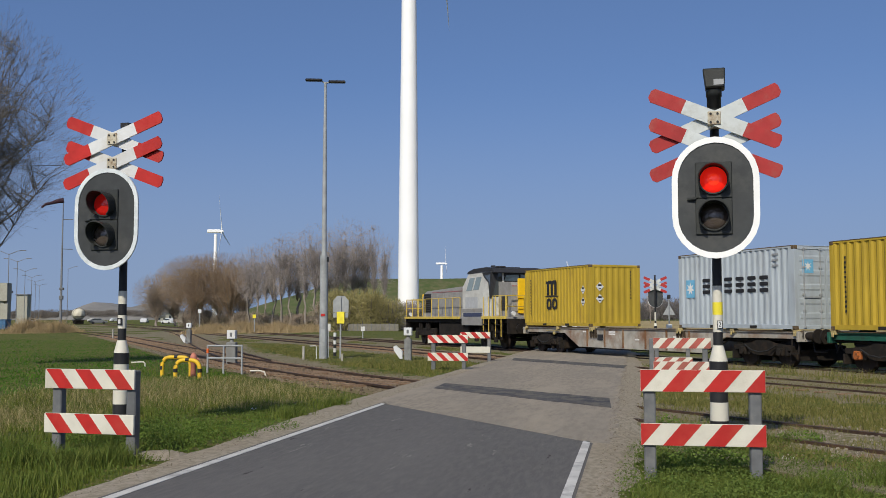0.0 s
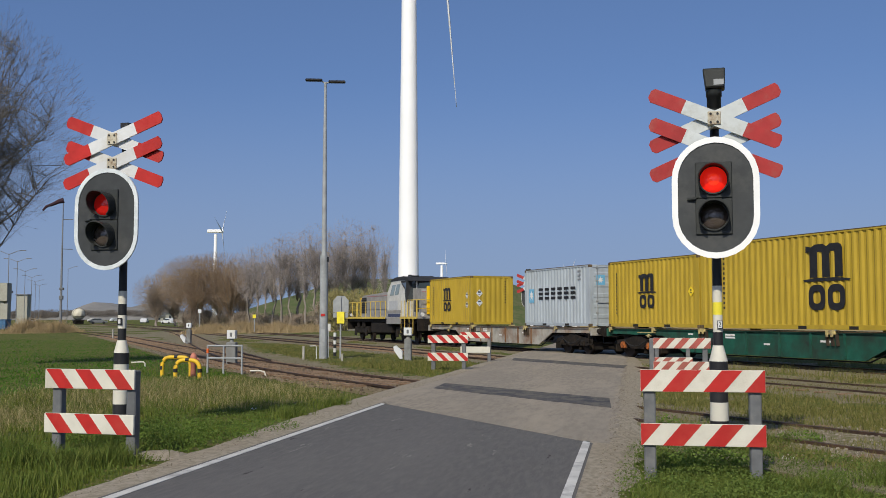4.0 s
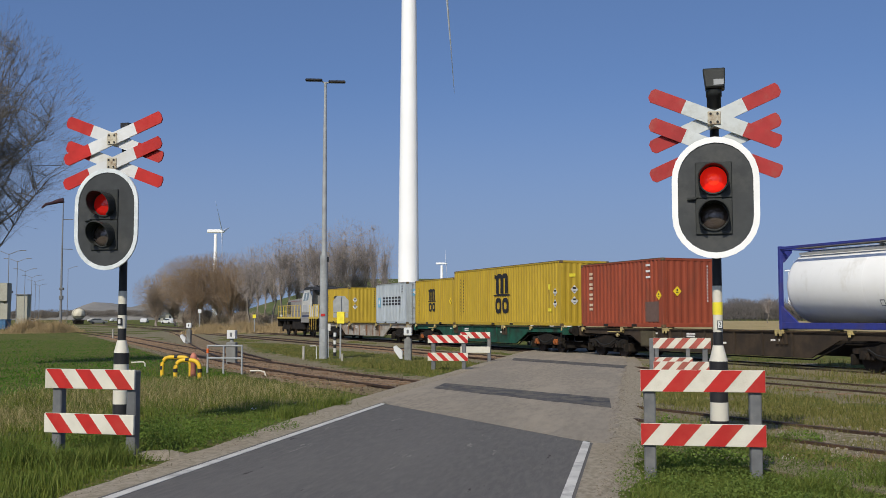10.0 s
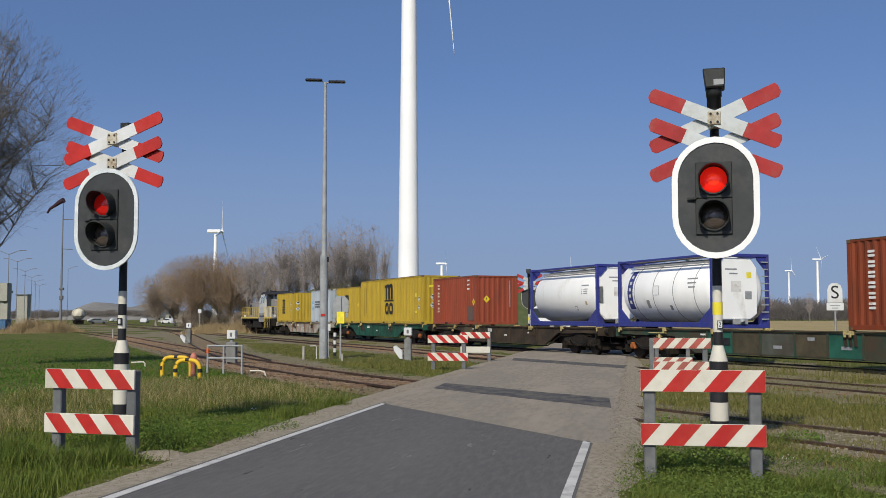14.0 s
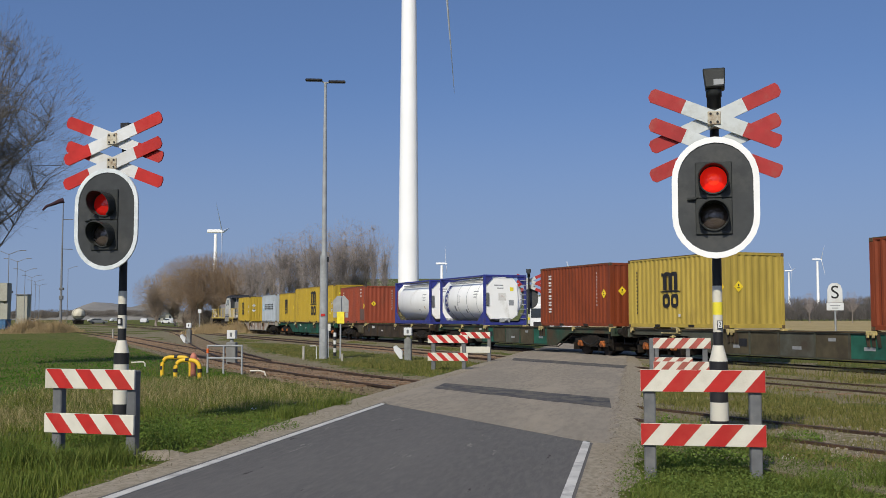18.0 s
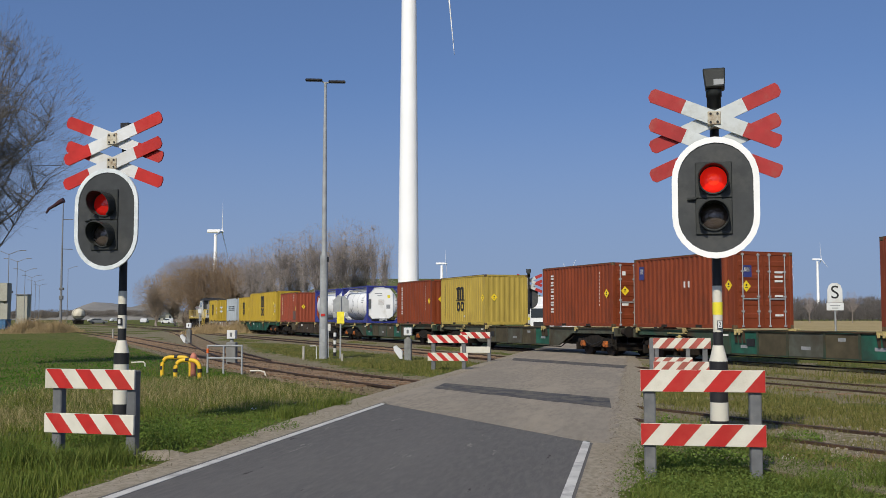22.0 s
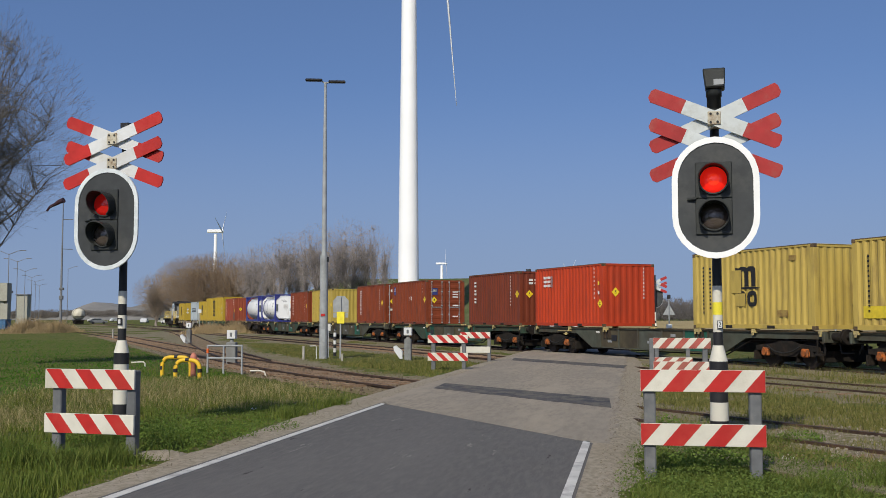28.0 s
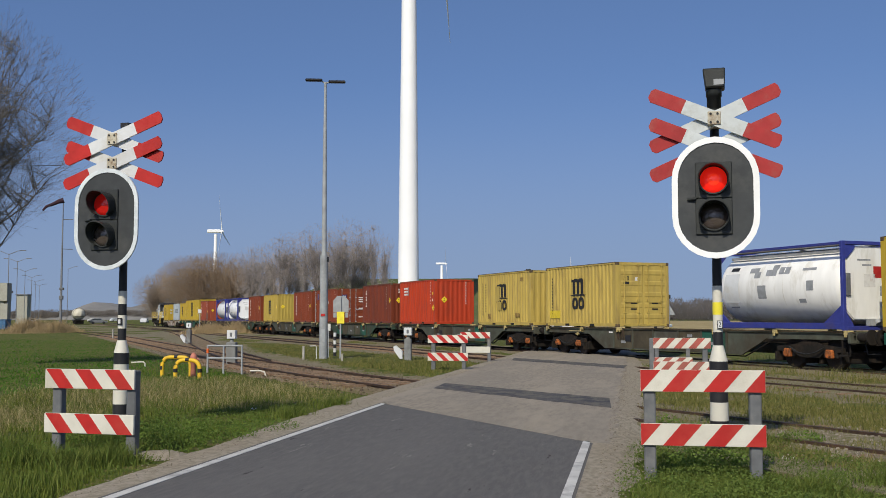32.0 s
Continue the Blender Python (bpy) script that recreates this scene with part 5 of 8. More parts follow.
mark(c, "side", -2.5, 2.05, 0.34, 0.5, MARK_NAVY, L20, "navy notice")
mark(c, "side", -2.5, 2.12, 0.2, 0.2, MARK_WHITE, L20)
mark(c, "side", 0.25, 1.55, 0.1, 0.22, MARK_WHITE, L20)
mark(c, "side", 0.5, 1.55, 0.1, 0.22, MARK_WHITE, L20)
placard(c, "side", 2.75, 1.45, L20)
placard(c, "end", -0.72, 1.42, L20)
mark(c, "end", -0.68, 1.92, 0.36, 0.4, MARK_NAVY, L20, "navy notice")
mark(c, "end", -0.68, 1.98, 0.24, 0.14, MARK_WHITE, L20)
small_print(c, L20, H20, "side", 2.35, 1.9, 2.35, MARK_WHITE, 3, 0.04)
for z in (1.9, 1.75, 1.6, 1.1, 0.45):
    mark(c, "end", 0.62, z, 0.34, 0.07, MARK_WHITE, L20)
TRAIN.append(c)
c = container("maroon corrugated container with white lettering bars", L20, H20, C_MAROON, False, 68.7)
column(c, L20, "side", -2.2, 1.05, 2.3, 3, 0.26, MARK_WHITE)
placard(c, "side", 2.75, 1.5, L20)
placard(c, "end", -0.7, 1.5, L20)
for k in range(3):
    bar_mark(c, "end", -0.62 + 0.30 * k, 2.1, 0.22, 0.32, 2, MARK_WHITE, L20)
small_print(c, L20, H20, "side", 2.05, 1.0, 2.35, MARK_WHITE, 10, 0.05)
TRAIN.append(c)
c = container("bright red corrugated container with white mark and hazard diamonds", L20, H20, C_BRIGHT, False, 76.4)
for k in range(2):
    bar_mark(c, "side", -2.05 + 0.36 * k, 1.98, 0.31, 0.54, 3, MARK_WHITE, L20)
mark(c, "side", -1.4, 1.98, 0.09, 0.5, MARK_GREY, L20)
placard(c, "side", 2.75, 0.95, L20)
placard(c, "end", -0.65, 1.42, L20)
mark(c, "side", 2.65, 1.78, 0.12, 0.16, PLATE_YELLOW, L20)
mark(c, "side", 2.65, 1.4, 0.12, 0.14, MARK_WHITE, L20)
small_print(c, L20, H20, "side", 2.3, 1.2, 2.4, MARK_WHITE, 8, 0.05)
small_print(c, L20, H20, "end", 0.7, 1.2, 2.4, MARK_WHITE, 9, 0.05)
TRAIN.append(c)
c = msc_box(88.55, L20, H20, C_YELLOW_OLD, False, "faded dirty yellow container with patchy black marks", 1.0, -0.1, True)
for x, z, w, h in ((-0.62, 1.55, 0.5, 0.75), (-0.42, 0.95, 0.5, 0.42)):
    part("paint_patch", boxes((x - w / 2, x + w / 2, -CW / 2 - 0.010, -CW / 2 - 0.004, z - h / 2, z + h / 2)), C_YELLOW_OLD, c, "repainted patch over the mark")
for x, z, w, h in ((1.6, 0.5, 0.5, 0.2), (-1.6, 0.45, 0.4, 0.25), (2.1, 2.2, 0.35, 0.16)):
    mark(c, "side", x, z, w, h, RUST_STAIN, L20, "rust stain", "rust_patch")
TRAIN.append(c)
c = msc_box(96.13, L20, H20, C_YELLOW_OLD, True, "faded yellow container with closed doors and black marks", 1.0, -0.1)
for k in (-0.08, 0.08):
    mark(c, "end", -0.78 + k, 1.95, 0.05, 0.18, INK, L20)
mark(c, "end", -0.78, 1.76, 0.26, 0.10, INK, L20)
mark(c, "end", 0.1 - 0.42, 1.92, 0.12, 0.14, SIGN_WHITE, L20)
for y, z in ((-0.45, 0.95), (0.55, 0.95), (-0.45, 0.72), (0.55, 0.72)):
    mark(c, "end", y, z, 0.28, 0.05, INK, L20)
mark(c, "side", -2.15, 0.52, 0.95, 0.34, NOTICE_YELLOW, L20, "yellow notice")
TRAIN.append(c)
TRAIN.append(tank_container("stained white tank in a blue frame with worn patches", L20, 108.4, TANK_OLD, "", True))
TRAIN.append(msc_box(115.9, L20, H20, C_YELLOW, False, "yellow corrugated steel container with black marks", 1.0, -0.2))


# ---- the shunting engine at the head of the train ----
LOCO_GREY = paint("engine_grey", (0.27, 0.262, 0.25), 0.5, vary=0.12, dirt=(0.2, 0.18, 0.16), dirt_amount=0.3)
LOCO_PALE = paint("engine_pale_grey", (0.58, 0.575, 0.54), 0.5, vary=0.1, dirt=(0.34, 0.32, 0.28), dirt_amount=0.25)
LOCO_MID = paint("engine_mid_grey", (0.42, 0.43, 0.44), 0.5, vary=0.1, dirt=(0.3, 0.29, 0.27), dirt_amount=0.3)
LOCO_YELLOW = paint("engine_yellow", (0.60, 0.44, 0.08), 0.5, vary=0.12, dirt=(0.36, 0.26, 0.06), dirt_amount=0.25)
LOCO_BRIGHT = paint("engine_bright_yellow", (0.85, 0.52, 0.015), 0.45, vary=0.06)
LOCO_LINE = paint("engine_mauve_line", (0.30, 0.12, 0.12), 0.5, vary=0.15)
LOCO_ROOF = paint("engine_roof", (0.03, 0.03, 0.032), 0.6, vary=0.2)
LOCO_BLUE = paint("engine_blue_plate", (0.05, 0.06, 0.11), 0.5, vary=0.1)
# These panes are opaque; the sky in them is painted as pale grey-green.
CAB_SKY = paint("cab_sky_glass", (0.22, 0.27, 0.26), 0.1, vary=0.1, bump=0, coat=0.6)
GLASS = paint("cab_glass", (0.05, 0.06, 0.065), 0.06, vary=0.05, bump=0, coat=0.6)


def engine():
    root = thing("diesel_locomotive", pose(*lay(-52.3, TRAIN_OFF, 0), 0, 0, TRACK_TURN), "grey and yellow diesel shunting locomotive with a raised cab", "locomotive")
    part("frame", boxes((-7.3, 7.0, -1.35, 1.35, 1.28, 1.50), bevel=0.01), UNDER, root)
    for y in (-1, 1):
        part("yellow_sill", boxes((-7.3, 1.2, y * 1.48 - 0.04, y * 1.48 + 0.04, 1.48, 1.61), (4.2, 7.0, y * 1.48 - 0.04, y * 1.48 + 0.04, 1.48, 1.61), bevel=0.008), LOCO_YELLOW, root, "yellow edge of the walkway")
    part("walkway", boxes((-7.3, 7.0, -1.44, 1.44, 1.50, 1.58)), LOCO_GREY, root)
    bm = bmesh.new()
    prism(bm, [(-5.55, 1.58), (-5.55, 2.85), (-5.25, 3.10), (1.5, 3.28), (1.5, 1.58)], -0.98, 0.98, "y")
    bmesh.ops.bevel(bm, geom=[e for e in bm.edges if abs(e.verts[0].co.z - e.verts[1].co.z) < 0.4 and e.verts[0].co.z > 2], offset=0.09, segments=2, affect="EDGES")
    hood = part("long_hood", bm, LOCO_GREY, root)
    part("grille", boxes((-5.3, -4.2, -1.0, -0.97, 1.85, 2.95)), BLACK, hood, "dark louvred grille")
    part("louvre", boxes(*[(-5.28, -4.22, -1.015, -0.99, z, z + 0.03) for z in np.arange(1.9, 2.92, 0.12)]), UNDER, hood)
    for x in np.arange(-4.0, 1.2, 0.92):
        shared_part("hood_door", (), lambda: boxes((0, 0.86, -0.995, -0.975, 1.75, 2.95), bevel=0.006), LOCO_GREY, hood, "", pose(x, 0, 0))
    part("hood_front", boxes((-5.85, -5.55, -0.93, 0.93, 1.62, 2.95), bevel=0.05), LOCO_BRIGHT, hood, "bright yellow nose")
    part("red_line", boxes((-4.0, 1.4, -0.996, -0.978, 2.98, 3.02)), LOCO_LINE, hood)
    # cab with sloping windscreens
    bm = bmesh.new()
    prism(bm, [(1.5, 1.58), (1.5, 3.15), (2.35, 3.86), (5.16, 3.86), (5.2, 3.15), (5.2, 1.58)], -1.40, 1.40, "y")
    cab = part("cab", bm, LOCO_PALE, root, "pale grey cab")
    bm = bmesh.new()
    prism(bm, [(2.1, 3.83), (2.3, 3.95), (3.0, 4.07), (4.6, 4.10), (5.3, 4.02), (5.62, 3.80), (5.45, 3.78), (5.2, 3.87)], -1.42, 1.42, "y")
    part("cab_roof", bm, LOCO_ROOF, cab, "black roof")
    for b in ((3.0, 3.5, -0.5, 0.4, 4.05, 4.18), (4.0, 4.2, -0.9, -0.7, 4.06, 4.22), (3.7, 3.8, 0.2, 0.9, 4.06, 4.17), (4.5, 5.0, -1.0, -0.5, 4.06, 4.15), (2.6, 2.8, -1.1, -0.9, 3.98, 4.12)):
        part("roof_box", boxes(b, bevel=0.02), LOCO_ROOF, cab)
    def pane(name, pts, y0, y1):
        b = bmesh.new()
        prism(b, pts, y0, y1, "y")
        return part(name, b, CAB_SKY, cab, "grey-green cab window")
    for pts in ([(2.0, 2.94), (2.5, 3.6), (3.15, 3.62), (2.72, 2.96)], [(2.92, 2.97), (3.38, 3.63), (4.02, 3.63), (3.62, 2.98)]):
        pane("side_window", pts, -1.412, -1.40)
    # the end that looks back along the train
    part("end_frame", boxes((5.19, 5.21, -1.40, 1.40, 3.32, 3.86), (5.2, 5.22, -1.40, -0.80, 2.55, 3.32)), LOCO_ROOF, cab, "black window surround")
    for pts, mt in (([(-1.34, 2.65), (-1.05, 3.78), (-0.86, 3.8), (-0.86, 2.65)], GLASS), ([(-0.72, 3.38), (-0.6, 3.68), (0.1, 3.72), (0.1, 3.38)], CAB_SKY), ([(0.2, 3.38), (0.2, 3.72), (0.9, 3.68), (1.05, 3.38)], CAB_SKY)):
        b = bmesh.new()
        prism(b, pts, 5.222, 5.232, "x")
        part("end_window", b, mt, cab, "cab end window")
    part("end_post", boxes((5.2, 5.26, -0.82, -0.74, 2.55, 3.84)), LOCO_PALE, cab)
    part("end_panel", boxes((5.2, 5.225, -1.38, -0.8, 1.65, 2.58), bevel=0.006), LOCO_PALE, cab, "pale end panel")
    slope = math.degrees(math.atan2(0.71, 0.85))
    for y in (-0.95, 0.0, 0.95):
        b = boxes((-0.46, 0.46, -0.38, 0.38, 0.0, 0.012), bevel=0.004)
        o = part("windscreen", b, GLASS, cab, "dark windscreen pane")
        o.matrix_basis = pose(1.925 - 0.008, y, 3.505 + 0.008, 0, -slope, 0)
    bm = bmesh.new()
    prism(bm, [(4.12, 3.84), (5.22, 3.84), (5.22, 2.5), (5.02, 2.5), (4.86, 3.3), (4.3, 3.62)], -1.425, -1.40, "y")
    part("rear_frame", bm, LOCO_ROOF, cab, "black frame round the rear quarter window")
    bm = bmesh.new()
    prism(bm, [(4.42, 3.66), (5.1, 3.72), (5.1, 3.1), (4.95, 3.36)], -1.432, -1.425, "y")
    part("quarter_window", bm, GLASS, cab, "dark quarter window")
    part("number_panel", boxes((1.9, 3.5, -1.41, -1.40, 2.05, 2.62), bevel=0.003), LOCO_MID, cab)
    part("name_plate", boxes((1.6, 4.0, -1.415, -1.40, 1.60, 1.80)), LOCO_BLUE, cab, "dark blue plate")
    part("cab_door", boxes((4.15, 5.1, -1.42, -1.40, 1.62, 2.95), bevel=0.006), LOCO_PALE, cab)
    part("lower_box", boxes((1.5, 4.1, -1.46, -1.40, 1.15, 1.58), bevel=0.01), LOCO_GREY, root, "grey box below the cab")
    part("grey_band", boxes((1.52, 4.1, -1.408, -1.40, 1.82, 2.02)), LOCO_GREY, cab)
    bm = bmesh.new()
    prism(bm, [(5.2, 1.58), (5.2, 3.35), (6.6, 3.28), (6.75, 3.1), (6.75, 1.58)], -1.02, 1.02, "y")
    sh = part("short_hood", bm, LOCO_GREY, root)
    part("hood_end", boxes((6.75, 6.85, -0.72, 0.98, 1.75, 3.46), bevel=0.02), LOCO_BRIGHT, sh, "bright yellow end")
    part("red_line", boxes((6.75, 6.757, -1.0, -0.75, 3.08, 3.12)), LOCO_LINE, sh)
    part("hood_vent", boxes((5.5, 6.3, -1.035, -1.015, 1.9, 2.6)), BLACK, sh)
    # yellow hand rails
    for y in (-1.42, 1.42):
        for x0, x1, n in ((-7.2, 1.2, 9), (5.35, 6.9, 3)):
            part("hand_rail", tubes([(x0, y, 2.62), (x1, y, 2.62)], r=0.024), LOCO_YELLOW, root)
            for x in np.linspace(x0, x1, n):
                shared_part("rail_post", (y,), lambda: tubes([(0, y, 1.6), (0, y, 2.62)], r=0.025), LOCO_YELLOW, root, "", pose(x, 0, 0))
    for x, n in ((-7.25, 5), (6.98, 4)):
        part("end_rail", tubes([(x, -1.4, 2.62), (x, 1.4, 2.62)], [(x, -1.4, 2.1), (x, 1.4, 2.1)], *[[(x, y, 1.5), (x, y, 2.62)] for y in np.linspace(-1.4, 1.4, n)], r=0.025), LOCO_YELLOW, root)
    for x in (4.75, 6.2):
        part("steps", boxes((x - 0.28, x + 0.28, -1.55, -1.32, 0.45, 0.49), (x - 0.28, x + 0.28, -1.55, -1.32, 0.82, 0.86), (x - 0.28, x + 0.28, -1.55, -1.32, 1.18, 1.22), (x - 0.31, x - 0.27, -1.5, -1.4, 0.45, 1.5), (x + 0.27, x + 0.31, -1.5, -1.4, 0.45, 1.5)), UNDER, root, "dark steps")
        part("grab_rail", tubes([(x - 0.33, -1.5, 0.6), (x - 0.33, -1.5, 2.6)], [(x + 0.33, -1.5, 0.6), (x + 0.33, -1.5, 2.6)], r=0.022), LOCO_YELLOW, root)
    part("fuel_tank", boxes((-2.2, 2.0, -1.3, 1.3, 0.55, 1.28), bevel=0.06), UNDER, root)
    for x in (-4.6, 4.2):
        b = part("bogie", boxes((x - 1.6, x + 1.6, -1.2, -1.02, 0.5, 0.95), (x - 1.6, x + 1.6, 1.02, 1.2, 0.5, 0.95), (x - 0.3, x + 0.3, -1.1, 1.1, 0.6, 1.2), bevel=0.04), BOGIE, root)
        part("axle_box", boxes(*[(x + q - 0.2, x + q + 0.2, -1.3, -1.2, 0.32, 0.72) for q in (-1.2, 1.2)], bevel=0.03), BOGIE, b)
        bm = bmesh.new()
        for q in (-0.75, -0.45, 0.45, 0.75):
            tube(bm, [(x + q, -1.22, 0.9), (x + q, -1.22, 1.25)], 0.09, 8)
        part("spring", bm, UNDER, b)
        for q in (-1.2, 1.2):
            wheelset(root, x + q)
    for e, E in ((-1, -7.3), (1, 7.0)):
        part("buffer_beam", boxes((E - 0.05, E + 0.05, -1.4, 1.4, 0.75, 1.5), bevel=0.01), UNDER, root)
        for y in (-0.875, 0.875):
            bm = bmesh.new()
            tube(bm, [(E, y, 1.02), (E + e * 0.4, y, 1.02)], 0.12, 12)
            tube(bm, [(E + e * 0.4, y, 1.02), (E + e * 0.46, y, 1.02)], 0.24, 16)
            part("buffer", bm, UNDER, root)
        for y in (-1.1, 1.1):
            bm = bmesh.new()
            tube(bm, [(E + e * 0.02, y, 1.75), (E + e * 0.14, y, 1.75)], 0.11, 12)
            part("headlight", bm, SIGN_WHITE, root, "white headlight")
    return root


TRAIN.insert(0, engine())


# ---- things along the tracks ----
ROTORS = []
BARK_PALE = leafy("pale_bark", (0.24, 0.205, 0.18), (0.34, 0.295, 0.26), 0.9)
BARK = leafy("bark", (0.14, 0.125, 0.11), (0.21, 0.19, 0.17), 0.9)
# The far row's haze is put into this lighter twig colour.
TWIG = leafy("bare_twigs", (0.30, 0.26, 0.245), (0.44, 0.39, 0.365), 0.9)
TWIG_DARK = leafy("grey_twigs", (0.14, 0.125, 0.11), (0.235, 0.212, 0.188), 0.9)
TWIG_BROWN = leafy("brown_twigs", (0.26, 0.185, 0.12), (0.40, 0.30, 0.21), 0.9)
TWIG_FAWN = leafy("fawn_twigs", (0.26, 0.205, 0.155), (0.38, 0.31, 0.245), 0.9)
TWIG_YELLOW = leafy("yellow_green_twigs", (0.25, 0.222, 0.09), (0.40, 0.35, 0.16), 0.85)
DYKE = two_tone("dyke_grass", (0.065, 0.092, 0.032), (0.08, 0.105, 0.04), (0.115, 0.115, 0.058), 0.05, 0.5, bump=0.4, bump_scale=2.0)
BLUE_PAINT = paint("blue_paint", (0.05, 0.12, 0.22), 0.6, vary=0.2)
WALL_PALE = paint("pale_cladding", (0.34, 0.335, 0.28), 0.7, vary=0.1, dirt=(0.3, 0.28, 0.24), dirt_amount=0.3)
GLASS_DARK = paint("dark_glass", (0.04, 0.05, 0.06), 0.08, vary=0.05, bump=0, coat=0.5)
RUST_PINK = paint("faded_red", (0.42, 0.16, 0.11), 0.6, vary=0.2)
FENCE_GREY = paint("weathered_fence", (0.20, 0.185, 0.155), 0.9, vary=0.25, dirt=(0.14, 0.13, 0.09), dirt_amount=0.4)
CASING_GREY = paint("casing_grey", (0.20, 0.205, 0.20), 0.7, vary=0.25, dirt=(0.13, 0.12, 0.10), dirt_amount=0.35)
# Base grey lifted above POST_GREY to stand for haze over the distance.
FAR_STEEL = paint("hazy_weathered_steel", (0.19, 0.20, 0.215), 0.6, vary=0.15, dirt=(0.13, 0.13, 0.13), dirt_amount=0.3)
SOCK_RED = paint("faded_cloth", (0.045, 0.022, 0.03), 0.9, vary=0.3, dirt=(0.10, 0.025, 0.025), dirt_amount=0.3)


def turbine(name, x, y, hub, blade, base_r, top_r, overhang, yaw, phase, period, label, spin=1):
    root = thing(name, pose(x, y, 0, 0, 0, yaw), label, "wind turbine", "wind turbines")
    bm = bmesh.new()
    tube(bm, [(0, 0, -1), (0, 0, 7), (0, 0, hub - 2)], [base_r + 0.1, base_r, top_r], 40)
    part("tower", bm, TURBINE_WHITE, root, "white tapered tower", True)
    n = blade * 0.055
    bm = boxes((-overhang * 1.3, overhang * 0.75, -n * 0.8, n * 0.8, hub - n * 0.7, hub + n), bevel=n * 0.25)
    part("nacelle", bm, TURBINE_WHITE, root)
    rotor = new("rotor")
    rotor.empty_display_size = 0.5
    rotor.parent = root
    rotor.matrix_basis = pose(overhang, 0, hub, 0, -4.0, 0)
    bm = bmesh.new()
    tube(bm, [(-0.25 * overhang, 0, 0), (0, 0, 0), (0.2 * overhang, 0, 0), (0.3 * overhang, 0, 0)], [n * 0.7, n * 0.75, n * 0.5, n * 0.1], 16)
    part("hub", bm, TURBINE_WHITE, rotor)
    def make():
        bm = bmesh.new()
        rows = []
        for f, chord, thick in ((0.0, 0.035, 0.035), (0.06, 0.04, 0.035), (0.2, 0.085, 0.022), (0.5, 0.055, 0.012), (0.8, 0.034, 0.006), (0.97, 0.018, 0.003), (1.0, 0.006, 0.002)):
            c, q = chord * blade, thick * blade
            rows.append([bm.verts.new((0.012 * blade * f + px * q * 0.5, py * c, f * blade)) for px, py in ((0, -0.3), (0.8, -0.1), (1, 0.1), (0.5, 0.45), (0, 0.7), (-0.5, 0.45), (-1, 0.1), (-0.8, -0.1))])
        for a, b in zip(rows, rows[1:]):
            for k in range(8):
                f = bm.faces.new((a[k], a[(k + 1) % 8], b[(k + 1) % 8], b[k]))
                f.smooth = True
        bm.faces.new(rows[-1])
        bmesh.ops.recalc_face_normals(bm, faces=bm.faces)
        return bm
    for k in range(3):
        shared_part("blade", (blade,), make, TURBINE_WHITE, rotor, "", pose(0, 0, 0, 120 * k, 0, 0))
    ROTORS.append((rotor, "X", phase, period * spin))
    return root


# blade 0 stands straight up at its phase
turbine("wind_turbine", -6.95, 208, 90, 45.2, 2.12, 1.30, 6.0, -0.9, 0.88 + 2.395, 4.79, "tall white wind turbine with a turning rotor", -1)
turbine("wind_turbine", -183, 830, 71, 29, 1.9, 1.2, 5.2, 0, 6.25, 4.8, "distant white wind turbine with a turning rotor")
turbine("wind_turbine", -1.5, 1200, 64.5, 23, 2.2, 1.4, 5.0, 0, 0.0, 4.5, "distant white wind turbine behind the dyke")
turbine("wind_turbine", 471, 1300, 75, 22, 2.0, 1.3, 5.0, 0, 1.0, 4.5, "distant white wind turbine over the fields")
turbine("wind_turbine", 568.5, 1700, 79, 22, 2.0, 1.3, 5.0, 0, 2.0, 4.5, "distant white wind turbine over the fields")


def embankment():
    xs, ys = np.arange(-70, 45.1, 2.5), np.arange(214, 300.1, 3.0)
    def hgt(x, y):
        along = np.interp(x, (-70, -52, -26, -18, 14, 36, 45), (0, 2.5, 10.6, 11.4, 11.4, 2.0, 0))
        across = np.interp(y, (214, 224, 250, 270, 300), (0, 0.06, 1, 1, 0))
        return -0.4 + (along + 0.25 * noise.noise((x * 0.1, y * 0.1, 0))) * across
    v = np.array([(x, y, hgt(x, y)) for y in ys for x in xs])
    nx, ny = len(xs), len(ys)
    i = np.arange(nx * ny).reshape(ny, nx)
    f = np.stack([i[:-1, :-1], i[:-1, 1:], i[1:, 1:], i[1:, :-1]], -1).reshape(-1, 4)
    me = array_mesh("dyke", v, f, DYKE)
    me.polygons.foreach_set("use_smooth", [True] * len(f))
    tagged(new("dyke", me), "green grass dyke behind the trees", "dyke", kind="structure")


embankment()


def limb_mesh(name, rows, material):
    n = len(rows)
    P = np.array([r[0] for r in rows], float)
    Q = np.array([r[1] for r in rows], float)
    R0 = np.array([r[2] for r in rows])[:, None]
    R1 = np.array([r[3] for r in rows])[:, None]
    d = Q - P
    d /= np.linalg.norm(d, axis=1)[:, None] + 1e-9
    ref = np.where(np.abs(d[:, 2:3]) < 0.9, (0.0, 0, 1), (1.0, 0, 0))
    a = np.cross(d, ref)
    a /= np.linalg.norm(a, axis=1)[:, None] + 1e-9
    b = np.cross(d, a)
    rings = []
    for C, R in ((P, R0), (Q, R1)):
        for k in range(3):
            th = 2 * math.pi * k / 3
            rings.append(C + R * (math.cos(th) * a + math.sin(th) * b))
    v = np.stack(rings, 1).reshape(-1, 3)
    i = np.arange(n)[:, None] * 6
    f = np.concatenate([i + np.array([[0, 1, 4, 3]]), i + np.array([[1, 2, 5, 4]]), i + np.array([[2, 0, 3, 5]])], 0)
    return array_mesh(name, v, f, material)


